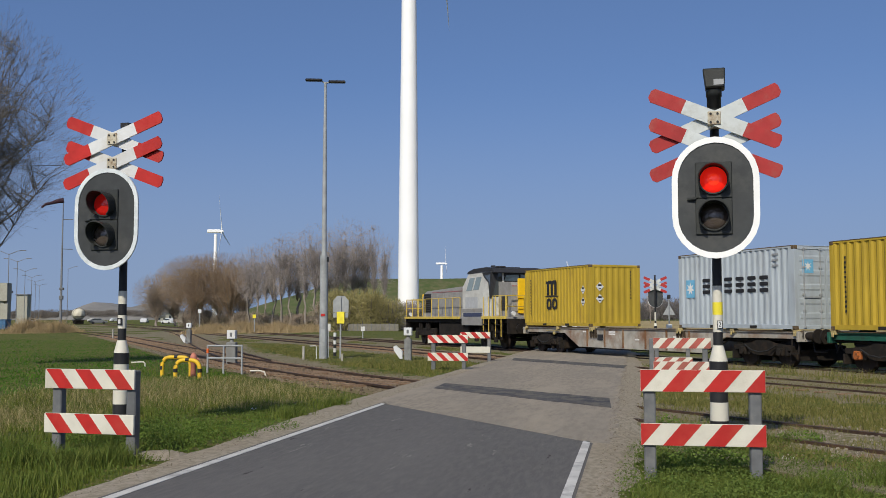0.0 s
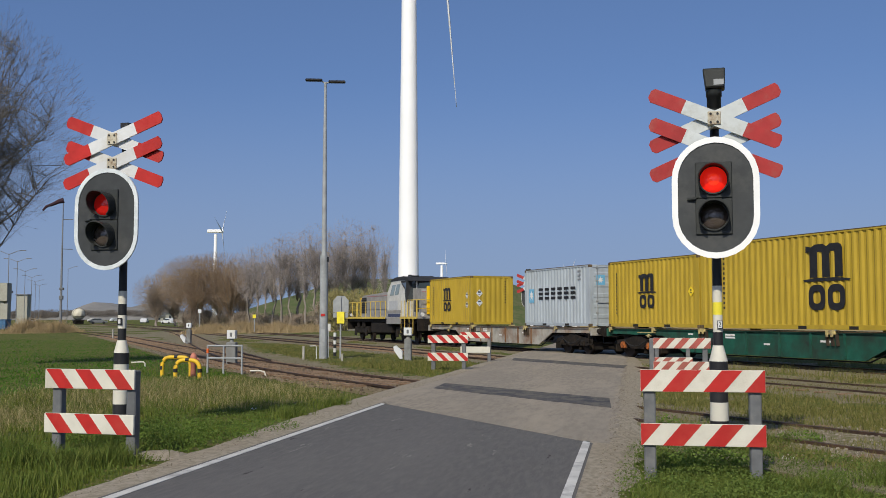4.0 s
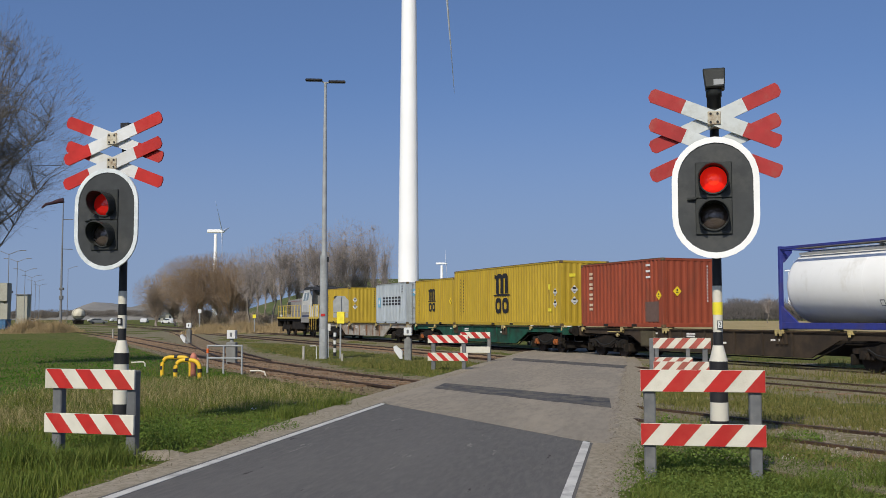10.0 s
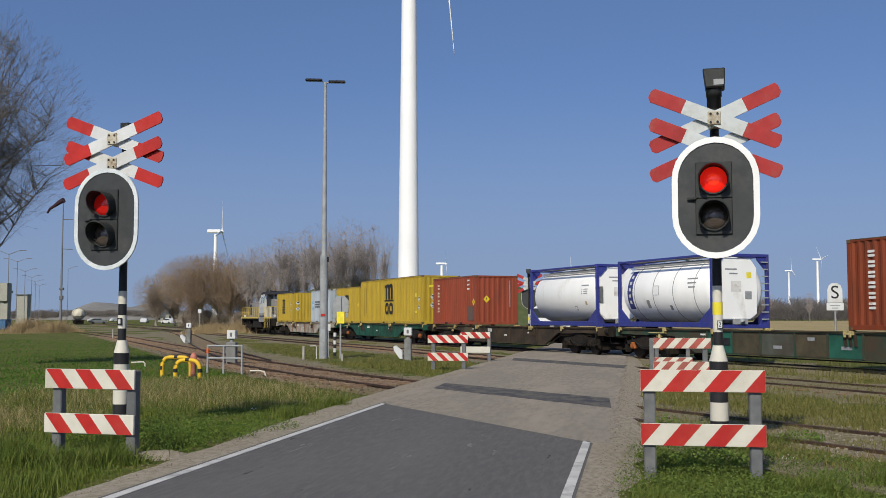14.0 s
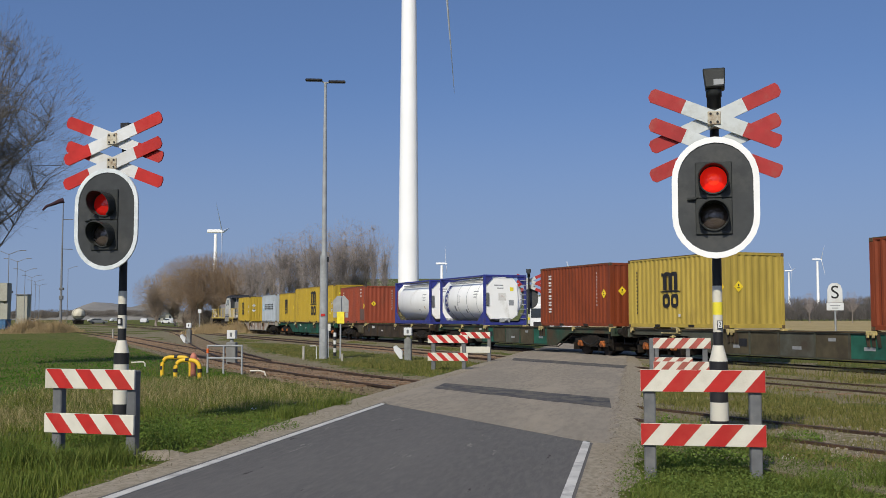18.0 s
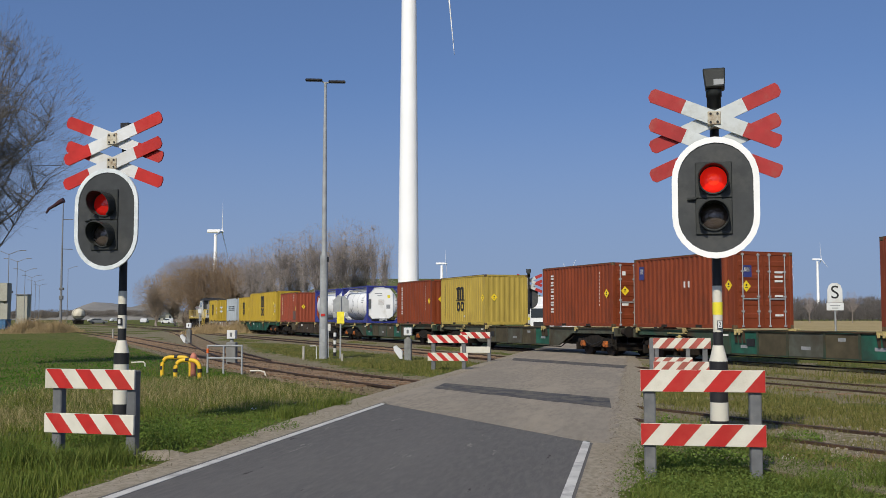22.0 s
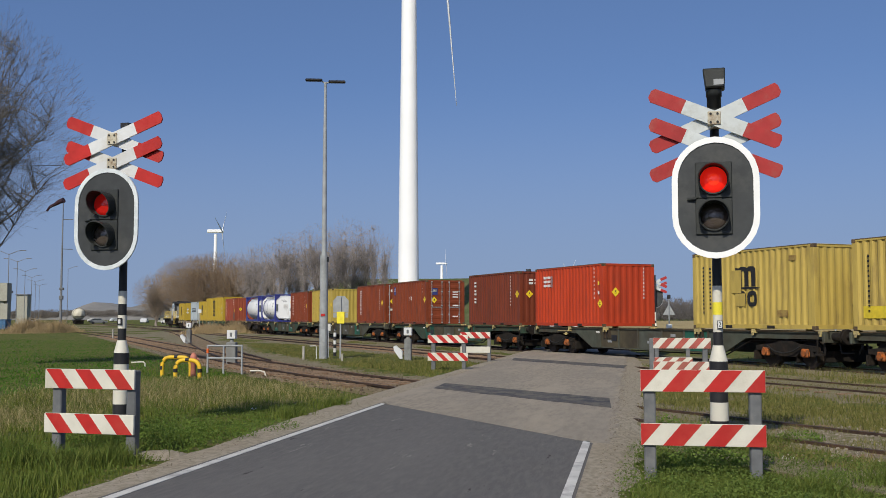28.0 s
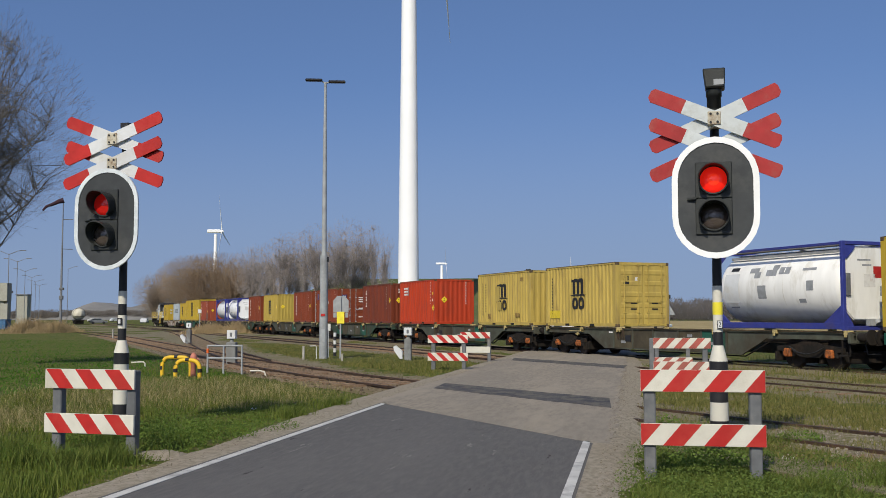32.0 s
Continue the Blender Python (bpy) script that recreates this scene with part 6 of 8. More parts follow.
def crown_tree(seed, height, width, base, limbs, seconds, twigs, twig_r, twig_len, twig, label, at, group, low=(0.10, 0.42), trunk_r=0.2, lean=0.5, name="tree", near=0.4, wild=0.6):
    """A bare tree: limbs fan out of the trunk into an oval crown, smaller boughs leave them, fine twigs fill it."""
    rnd = random.Random(seed)
    mid, half = height * (1 + base) / 2, height * (1 - base) / 2
    def inside(lo, hi):
        while True:
            p = Vector((rnd.uniform(-1, 1), rnd.uniform(-1, 1), rnd.uniform(-1, 1)))
            if lo < p.length < hi:
                return Vector((p.x * width / 2, p.y * width / 2, mid + p.z * half))
    def bow(p, q, r0, r1, level, n, up, out):
        c = Vector(((p.x + q.x) * 0.5 + (p.x - q.x) * 0.12, (p.y + q.y) * 0.5 + (p.y - q.y) * 0.12, (p.z + q.z) * 0.5 - up * abs(q.z - p.z)))
        last = p
        for k in range(1, n + 1):
            f = k / n
            e = p * (1 - f) ** 2 + c * 2 * f * (1 - f) + q * f * f
            e += Vector((rnd.gauss(0, 1), rnd.gauss(0, 1), rnd.gauss(0, 1))) * (q - p).length * 0.02
            out.append((last, e, r0 + (r1 - r0) * (k - 1) / n, r0 + (r1 - r0) * f, level))
            last = e
    stem, big, small, fine = [], [], [], []
    bow(Vector((0, 0, -0.3)), Vector((rnd.gauss(0, 0.02), rnd.gauss(0, 0.02), 0.72)) * height, trunk_r, trunk_r * 0.25, 0, 7, 0, stem)
    for k in range(limbs):
        z = rnd.uniform(*low) * height
        f = max(0, z / (0.72 * height))
        q = inside(0.45, 0.92)
        if q.z < z + 0.1 * height:
            q.z = z + rnd.uniform(0.1, 0.3) * height
        bow(Vector((0, 0, z)), q, trunk_r * 0.5 * (1 - 0.5 * f), trunk_r * 0.08, 1, 5, 0.1, big)
    for k in range(seconds):
        a, b_, r0, r1, _ = rnd.choice(big) if rnd.random() < 0.85 else rnd.choice(stem[3:])
        p = a.lerp(b_, rnd.random())
        q = p.lerp(inside(0.5, 1.0), rnd.uniform(0.25, 0.55))
        q.z = max(q.z, p.z + lean * (q - p).length * rnd.random())
        bow(p, q, min(r1, trunk_r * 0.17) + twig_r, twig_r * 1.2, 2, 3, 0.05, small)
    for k in range(twigs):
        a, b_, r0, r1, _ = rnd.choice(small) if rnd.random() < 0.9 else rnd.choice(big)
        p = a.lerp(b_, rnd.random()) if rnd.random() < near else inside(0.3, 0.97)
        d = Vector((p.x / width * 2, p.y / width * 2, (p.z - mid) / half * 0.6 + lean)) + Vector((rnd.gauss(0, wild), rnd.gauss(0, wild), rnd.gauss(0, wild * 0.8)))
        q = p + d.normalized() * twig_len * rnd.uniform(0.5, 1.25)
        w = Vector((q.x / width * 2, q.y / width * 2, (q.z - mid) / half)).length
        if w < 1.03 + 0.05 * rnd.random():
            fine.append((p, q, twig_r, twig_r * 0.5, 3))
    root = thing(name, pose(*at, 0, 0, 40 * seed), label, "tree", group)
    bark = BARK if twig is TWIG_DARK else BARK_PALE
    part("trunk", limb_mesh("trunk", stem, BARK if twig is TWIG_DARK else BARK_PALE), None, root)
    tagged(part("branchwork", limb_mesh("branchwork", big, bark), None, root), kind="stuff")
    tagged(part("crown", limb_mesh("crown", small + fine, twig), None, root), kind="stuff")
    return root


# fine-branched tree by the lane, only its crown in view
crown_tree(5, 11.7, 7.7, 0.34, 44, 1000, 26000, 0.0036, 0.42, TWIG_DARK, "tall bare tree with fine ascending twigs", (-15.3, 33, 0), "bare roadside trees", (0.2, 0.6), 0.10, 0.6, near=0.72, wild=0.42)
# bare row before the dyke
kinds = [crown_tree(k, 14.0, 6.0, 0.32, 15, 150, 2300, 0.013, 0.65, TWIG, "bare slender tree in a row before the dyke", (0, 0, -50), "row of bare trees", (0.28, 0.60), 0.22, 0.25, near=0.7, wild=0.7) for k in (11, 12, 13)]
rnd = random.Random(8)
for k, (px, top) in enumerate(((440, 432), (456, 428), (470, 424), (484, 420), (499, 414), (513, 418), (527, 410), (542, 408), (558, 403), (578, 396), (596, 400), (612, 394), (628, 389), (646, 393), (662, 406), (681, 402))):
    y = 172 + rnd.uniform(-8, 10)
    h = ((563 - top) / 1831 * y + 1.5) / 14.0
    wide = 0.62 if px > 655 else rnd.uniform(0.9, 1.1)
    m = pose((px - 784) / 1831 * y, y, 0, 0, 0, rnd.uniform(0, 360)) @ Matrix.Diagonal((h * wide, h * wide, h, 1))
    if k < 3:
        kinds[k].matrix_basis = m
    else:
        copy_thing(kinds[k % 3], m)
# single bare trees far over the field
for px, top, y in ((1358, 521, 300), (1432, 517, 310), (1507, 515, 320), (1150, 512, 300), (1478, 524, 340)):
    h = ((563 - top) / 1831 * y + 1.5) / 14.0
    copy_thing(kinds[px % 3], pose((px - 784) / 1831 * y, y, 0, 0, 0, px) @ Matrix.Diagonal((h * 1.3, h * 1.3, h, 1)))["label"] = "bare single tree far over the field"
# broad brown crowns
for k, (px, top, y, w, twig, n) in enumerate(((345, 449, 185, 14.5, TWIG_BROWN, 13500), (388, 445, 192, 14.0, TWIG_BROWN, 13000), (278, 482, 200, 9.6, TWIG_FAWN, 6000), (312, 462, 204, 9.5, TWIG_FAWN, 5500), (430, 446, 196, 9.0, TWIG, 5000), (410, 466, 184, 9.5, TWIG_BROWN, 5500))):
    h = (563 - top) / 1831 * y + 1.5
    crown_tree(31 + k, h, w, 0.17, 34, 460, int(n * 1.35), 0.0145, 0.75, twig, "broad bushy tree with dense brown twigs", ((px - 784) / 1831 * y, y, 0), "bushy brown trees", (0.06, 0.42), 0.30, 0.45, near=0.6)


def bush(seed, at, w, h, twig, label, n=2600, group="bushes", r=0.032):
    """A domed bush: stems fan out of the ground, short twigs fill an uneven dome."""
    rnd = random.Random(seed)
    lumps = [(rnd.uniform(-0.3, 0.3), rnd.uniform(-0.3, 0.3), rnd.uniform(0.7, 1.0)) for k in range(5)]
    stems, twigs = [], []
    for k in range(46):
        a, q = rnd.uniform(0, 6.283), math.sqrt(rnd.random())
        p = Vector((0.16 * w * q * math.cos(a), 0.16 * w * q * math.sin(a), -0.1))
        e = Vector((0.44 * w * q * math.cos(a), 0.44 * w * q * math.sin(a), h * (0.55 + 0.35 * math.sqrt(1 - q * q)) * rnd.uniform(0.7, 1.0)))
        mid = p.lerp(e, 0.5) + Vector((0, 0, 0.05 * h))
        stems += [(p, mid, 0.06, 0.045, 1), (mid, e, 0.045, 0.02, 1)]
    while len(twigs) < n:
        lx, ly, top = rnd.choice(lumps)
        v = Vector((rnd.gauss(0, 1), rnd.gauss(0, 1), rnd.gauss(0, 1))).normalized() * rnd.uniform(0.55, 1.0)
        p = Vector(((lx + 0.30 * v.x) * w, (ly + 0.30 * v.y) * w, (0.5 + 0.5 * v.z) * h * top))
        d = (v + Vector((rnd.gauss(0, 0.6), rnd.gauss(0, 0.6), 0.35 + rnd.gauss(0, 0.5)))).normalized()
        twigs.append((p, p + d * rnd.uniform(0.25, 0.6), r, r * 0.5, 1))
    root = thing("bush", pose(*at), label, "bush", group)
    tagged(part("stem_mass", limb_mesh("stem_mass", stems, BARK), None, root), kind="stuff")
    tagged(part("twig_mass", limb_mesh("twig_mass", twigs, twig), None, root), kind="stuff")
    return root


for k, (x, y, w, h, n) in enumerate(((-12.2, 130, 5.6, 5.7, 5200), (-8.9, 128, 6.0, 5.5, 5600), (-6.5, 127.5, 3.8, 4.3, 2600))):
    bush(1 + k, (x, y, 0), w, h, TWIG_YELLOW, "yellow-green budding bush at the foot of the dyke", n)
bush(6, (-15.0, 133, 0), 4.4, 4.0, TWIG_FAWN, "bare fawn bush beside the budding bushes", 2600)
for k, (px, d, w, h) in enumerate(((335, 184, 6.0, 2.6), (372, 188, 6.5, 3.0), (408, 186, 6.0, 2.8), (436, 182, 5.0, 2.8), (470, 176, 6.0, 2.6), (505, 172, 6.0, 2.4), (540, 168, 6.0, 2.6))):
    bush(10 + k, ((px - 784) / 1831 * d, d, 0), w, h, TWIG_FAWN, "bare undergrowth below the trees", 1500, "undergrowth below the trees", 0.026)
bush(31, (-5.0, 135, 0), 4.0, 4.4, TWIG, "bare grey bush at the foot of the turbine", 2600, r=0.024)
bush(32, (-3.6, 137, 0), 3.2, 3.9, TWIG, "bare grey bush at the foot of the turbine", 2000, r=0.024)


def far_wood(name, x0, x1, y, h, seed, twig, label):
    """A far belt of bare trees."""
    rnd = random.Random(seed)
    rows = []
    x = x0
    while x < x1:
        top = h * rnd.uniform(0.65, 1.1)
        w = top * 0.35
        for k in range(420):
            a = rnd.uniform(-1, 1)
            z = top * rnd.uniform(0.05, 0.85)
            p = Vector((x + a * w * rnd.random(), y + rnd.uniform(-9, 9), z))
            rows.append((p, p + Vector((rnd.gauss(0, 0.6), rnd.gauss(0, 0.6), 1)).normalized() * top * rnd.uniform(0.08, 0.2), 0.10, 0.04, 1))
        rows.append((Vector((x, y, -0.5)), Vector((x, y, top * 0.6)), 0.3, 0.1, 1))
        x += h * rnd.uniform(0.14, 0.30)
    tagged(new(name, limb_mesh(name, rows, twig)), label, "woods", kind="stuff")


# Haze over the far belt is mixed into this twig colour.
FAR_TWIG = leafy("far_twigs", (0.13, 0.12, 0.115), (0.22, 0.20, 0.19), 0.9)
far_wood("far_woods", 50, 290, 560, 13, 3, FAR_TWIG, "far belt of bare brown trees beyond the fields")
far_wood("far_woods", 20, 330, 620, 13, 5, FAR_TWIG, "far belt of bare brown trees beyond the fields")
far_wood("far_woods", -460, -200, 900, 9, 4, TWIG_DARK, "far low line of trees on the horizon")


def lamp_post():
    root = thing("lamp_post", pose(-4.72, 41.0, 0, 0, 0, 4), "tall galvanised lamp post with two flat lamp heads", "lamp post")
    bm = bmesh.new()
    tube(bm, [(0, 0, -0.3), (0, 0, 4.0)], [0.17, 0.155], 16)
    part("lower_pole", bm, GALV, root)
    bm = bmesh.new()
    tube(bm, [(0, 0, 3.9), (0, 0, 7.5), (0, 0, 10.98)], [0.10, 0.085, 0.05], 14)
    part("upper_pole", bm, GALV, root)
    part("door_plate", boxes((-0.06, 0.06, -0.175, -0.155, 0.6, 1.1)), GALV, root)
    part("terminal_box", boxes((0.08, 0.19, -0.1, 0.1, 3.75, 3.95), bevel=0.01), BLACK, root)
    part("sticker", boxes((-0.10, 0.06, -0.178, -0.12, 1.60, 1.70), bevel=0.004), SIGN_RED, root, "small red sticker")
    for e in (-1, 1):
        h = part("lamp_head", boxes((e * 0.12 if e > 0 else -0.80, 0.80 if e > 0 else -0.12, -0.12, 0.12, 10.98 - 0.03 * e, 11.07 - 0.03 * e), bevel=0.03), BLACK, root, "flat dark lamp head")
        part("lamp_arm", tubes([(0, 0, 10.93), (e * 0.2, 0, 11.01 - 0.03 * e)], r=0.03), GALV, h)
    return root


lamp_post()


def back_sign():
    root = thing("warning_sign", pose(-4.05, 41.0, 0, 0, 0, -6), "grey back of a track-side board above a yellow plate", "sign")
    part("post", tubes([(0, 0, -0.2), (0, 0, 2.35)], r=0.035, seg=8), GALV, root)
    bm = bmesh.new()
    prism(bm, [(-0.31, 1.75), (-0.31, 2.22), (-0.15, 2.4), (0.15, 2.4), (0.31, 2.22), (0.31, 1.75)], 0.04, 0.06, "y")
    part("board", bm, GALV, root, "grey board back")
    part("board", boxes((-0.3, -0.17, 0.03, 0.05, 1.55, 1.74), (0.17, 0.3, 0.03, 0.05, 1.55, 1.74)), GALV, root)
    part("yellow_plate", boxes((-0.14, 0.16, -0.06, -0.035, 1.31, 1.78), bevel=0.006), PLATE_YELLOW, root, "yellow plate")
    p2 = thing("marker_post", pose(-4.3, 41.3, 0), "black and white banded marker post", "post")
    for k in range(6):
        bm = bmesh.new()
        tube(bm, [(0, 0, 0.02 + 0.155 * k), (0, 0, 0.02 + 0.155 * (k + 1))], 0.06, 12)
        part("band", bm, SIGN_WHITE if k % 2 else BLACK, p2)
    p3 = thing("marker_board", pose(-4.65, 42, 0), "small white marker on a thin post", "post")
    part("post", tubes([(0.02, 0, -0.1), (0.02, 0, 1.3)], r=0.02), GALV, p3)
    part("plate", boxes((-0.06, 0.1, -0.03, -0.02, 1.02, 1.3)), SIGN_WHITE, p3)


back_sign()


def point_lantern(m, h, label, arrow=True, wide=0.13):
    """A point indicator: a white lantern on a grey casing, a white counterweight lever beside it."""
    root = thing("point_indicator", m, label, "point indicator", "point indicators")
    bm = boxes((-wide, wide, -0.14, 0.14, -0.15, h - 0.42), bevel=0.02)
    tube(bm, [(0, 0, h - 0.45), (0, 0, h - 0.3)], [0.10, 0.05], 12)
    part("casing", bm, CASING_GREY, root)
    part("lantern", boxes((-0.15, 0.15, -0.13, 0.13, h - 0.3, h), bevel=0.015), SIGN_WHITE, root, "white square lantern")
    part("lantern_mark", boxes((-0.04, 0.04, -0.135, -0.13, h - 0.22, h - 0.08)), POST_GREY, root)
    if arrow:
        bm = bmesh.new()
        prism(bm, [(-0.55, 0.45), (-0.45, 0.5), (-0.2, 0.28), (-0.2, -0.02), (-0.3, 0.0), (-0.52, 0.3)], -0.1, 0.06, "y")
        part("counterweight", bm, SIGN_WHITE, root, "white counterweight")
        part("lever", tubes([(-0.25, 0, 0.1), (0, 0, 0.12)], r=0.025), BLACK, root)
    return root


point_lantern(pose(-1.32, 39.2, 0, 0, 0, -5), 1.17, "white-topped grey point indicator beside the track")
point_lantern(pose(-7.42, 36.5, 0, 0, 0, -5), 1.10, "white-topped grey point indicator beside the siding", False, 0.17)
point_lantern(pose(-15.9, 65.0, 0, 0, 0, -5), 1.22, "white-topped grey point indicator beside the track")


def bent_tube(name, m, path, r, material, label, category, extra=()):
    root = thing(name, m, label, category)
    bm = bmesh.new()
    tube(bm, path, r, 10)
    part("tube", bm, material, root)
    for (a, b) in extra:
        bm = bmesh.new()
        tube(bm, [a, b], r + 0.004, 10, False)
        part("band", bm, BLACK, root)
    return root


def hoop(w, h, r=0.22, n=5):
    pts = [(-w / 2, 0, -0.2), (-w / 2, 0, h - r)]
    for k in range(1, n + 1):
        a = math.pi / 2 * k / n
        pts.append((-w / 2 + r - r * math.cos(a), 0, h - r + r * math.sin(a)))
    for k in range(0, n + 1):
        a = math.pi / 2 * k / n
        pts.append((w / 2 - r + r * math.sin(a), 0, h - r + r * math.cos(a)))
    pts.append((w / 2, 0, -0.2))
    return pts


bent_tube("guard_hoop", pose(-7.28, 28.4, 0, 0, 0, -12), hoop(0.84, 0.46), 0.055, YELLOW, "yellow steel guard hoop in the grass", "guard hoop", (((-0.05, 0, 0.47), (0.05, 0, 0.47)), ((-0.43, 0, 0.12), (-0.43, 0, 0.22))))
bent_tube("guard_hoop", pose(-6.73, 27.4, 0, 0, 0, -8), hoop(0.67, 0.42), 0.055, YELLOW, "yellow steel guard hoop in the grass", "guard hoop", (((-0.05, 0, 0.43), (0.05, 0, 0.43)), ((0.335, 0, 0.10), (0.335, 0, 0.20)), ((-0.335, 0, 0.10), (-0.335, 0, 0.20))))


def hydrant():
    root = thing("hydrant", pose(-6.72, 28.0, 0), "faded red standpipe between the yellow hoops", "hydrant")
    bm = bmesh.new()
    tube(bm, [(0, 0, -0.1), (0, 0, 0.3), (0, 0, 0.34), (0, 0, 0.50), (0, 0, 0.56), (0, 0, 0.60)], [0.08, 0.07, 0.10, 0.10, 0.06, 0.03], 12)
    part("body", bm, RUST_PINK, root)
    bm = bmesh.new()
    tube(bm, [(-0.15, 0, 0.42), (0.15, 0, 0.42)], 0.04, 10)
    part("outlet", bm, RUST_PINK, root)


hydrant()
r = thing("tube_fence", pose(-6.35, 30.3, 0, 0, 0, -12), "grey tubular guard fence before the point indicator", "fence")
part("rail", tubes([(-0.55, 0, 0.72), (0.52, 0, 0.72)], [(-0.55, 0, 0.36), (0.52, 0, 0.36)], r=0.028, seg=8), GALV, r)
for x in (-0.55, -0.05, 0.52):
    part("post", tubes([(x, 0, -0.1), (x, 0, 0.74)], r=0.03, seg=8), GALV, r)
part("sleeve", tubes([(-0.55, 0, 0.5), (-0.55, 0, 0.64)], r=0.036, seg=8), paint("orange_tape", (0.75, 0.14, 0.03), 0.5), r, "orange tape")
bent_tube("pipe_rail", pose(-5.2, 29.6, 0, 0, 0, -10), [(-0.30, 0, 0.03), (0.0, 0, 0.035), (0.12, 0, 0.0), (0.18, 0, -0.15)], 0.022, BOARD_WHITE, "white bent pipe in the grass", "pipe")
bent_tube("pipe_rail", pose(-9.75, 33.5, 0, 0, 0, -10), [(-0.3, 0, 0.10), (0.1, 0, 0.12), (0.16, 0, 0.07), (0.17, 0, -0.2)], 0.022, BOARD_WHITE, "white bent pipe in the grass", "pipe")


def windsock():
    root = thing("windsock_mast", pose(-47.4, 128.5, 0), "thin mast with a limp dark red windsock", "windsock")
    bm = bmesh.new()
    tube(bm, [(0, 0, 0), (0, 0, 5.2), (0, 0, 11), (0, 0, 16.2)], [0.16, 0.14, 0.09, 0.05], 10)
    part("mast", bm, FAR_STEEL, root)
    for z in (13.8, 10.1):
        part("bracket", tubes([(0, 0, z), (1.3, 0, z - 0.03)], r=0.05), POST_GREY, root)
    part("clamp", boxes((-0.2, 0.3, -0.2, 0.2, 5.0, 5.3), bevel=0.04), POST_GREY, root)
    part("clamp", boxes((-0.2, 0.25, -0.2, 0.2, 3.8, 4.3), bevel=0.04), POST_GREY, root)
    bm = bmesh.new()
    tube(bm, [(0.05, 0, 0), (-0.55, 0.0, -0.15), (-1.3, 0, -0.5), (-2.0, 0, -0.75), (-2.45, 0, -1.25)], [0.34, 0.28, 0.2, 0.17, 0.12], 12)
    sock = part("sock", bm, SOCK_RED, root, "limp faded windsock")
    sock.matrix_basis = pose(0, 0, 16.2)
    return sock


SOCK = windsock()


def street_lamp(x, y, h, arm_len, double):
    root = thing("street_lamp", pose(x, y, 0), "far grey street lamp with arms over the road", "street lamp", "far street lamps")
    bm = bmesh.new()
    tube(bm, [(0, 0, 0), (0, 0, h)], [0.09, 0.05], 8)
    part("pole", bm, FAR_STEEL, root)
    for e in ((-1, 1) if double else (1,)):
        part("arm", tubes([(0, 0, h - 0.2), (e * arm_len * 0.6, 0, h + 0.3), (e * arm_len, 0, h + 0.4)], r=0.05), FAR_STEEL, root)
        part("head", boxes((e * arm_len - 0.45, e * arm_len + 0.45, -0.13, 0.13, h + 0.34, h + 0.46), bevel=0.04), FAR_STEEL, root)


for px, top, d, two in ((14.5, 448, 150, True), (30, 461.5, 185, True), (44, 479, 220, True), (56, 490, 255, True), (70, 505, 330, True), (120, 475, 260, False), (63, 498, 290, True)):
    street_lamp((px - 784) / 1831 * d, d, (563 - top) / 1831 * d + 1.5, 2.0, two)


def shed():
    root = thing("warehouse", pose(-67, 150, 0, 0, 0, 0), "pale clad warehouse beside the yard", "building")
    part("wall", boxes((-14, 3.4, 0, 2.5, -0.5, 5.2)), WALL_PALE, root)
    part("roof", boxes((-14.2, 3.6, -0.2, 2.7, 5.2, 5.5)), POST_GREY, root)
    part("tower", boxes((2.4, 4.0, -0.4, 1.2, 4.0, 6.6), (3.6, 4.2, -0.6, 0.4, 1.2, 3.6)), WALL_PALE, root)
    part("door", boxes((0.2, 2.2, -0.05, 0.0, 0, 2.4)), BLUE_PAINT, root)
    r2 = thing("waste_container", pose(-62.2, 147, -0.15), "blue steel waste container beside the warehouse", "container")
    part("body", boxes((-0.6, 0.6, -1.0, 1.0, 0.1, 1.4), bevel=0.06), BLUE_PAINT, r2)
    part("lid", boxes((-0.65, 0.65, -1.05, 1.05, 1.4, 1.5), bevel=0.03), BLUE_PAINT, r2)
    r3 = thing("warehouse", pose(-93.2, 230, 0), "far grey flat-roofed building", "building")
    part("wall", boxes((-1.6, 0.9, 0, 2, -0.5, 6.6)), WALL_PALE, r3)
    part("roof", boxes((-1.7, 1.0, -0.2, 2.2, 6.6, 6.8)), POST_GREY, r3)


shed()


def tank_wagon():
    root = thing("tank_wagon", pose(-95, 270, -0.2, 0, 0, TRACK_TURN), "parked tank wagon with a cream tank", "tank wagon")
    bm = bmesh.new()
    tube(bm, [(-5.6, 0, 2.75), (-5.3, 0, 2.75), (-4.6, 0, 2.75), (4.6, 0, 2.75), (5.3, 0, 2.75), (5.6, 0, 2.75)], [0.5, 1.2, 1.5, 1.5, 1.2, 0.5], 24)
    part("tank", bm, paint("tank_cream", (0.58, 0.54, 0.43), 0.5, vary=0.12, dirt=(0.36, 0.31, 0.23), dirt_amount=0.3), root, "cream tank")
    bm = bmesh.new()
    tube(bm, [(4.55, 0, 2.75), (4.75, 0, 2.75)], [1.53, 1.48], 24, False)
    part("tank_band", bm, UNDER, root, "dark band round the tank")
    part("frame", boxes((-6.2, 6.2, -1.25, 1.25, 0.95, 1.3)), UNDER, root)
    part("stripe", boxes((5.3, 5.62, -1.2, 1.2, 2.1, 2.2)), UNDER, root)
    for x in (-4.5, 4.5):
        part("bogie", boxes((x - 1.4, x + 1.4, -1.1, 1.1, 0.15, 0.9), bevel=0.1), UNDER, root)
    for y in (-0.87, 0.87):
        bm = bmesh.new()
        tube(bm, [(6.2, y, 1.05), (6.65, y, 1.05)], 0.22, 10)
        part("buffer", bm, UNDER, root)


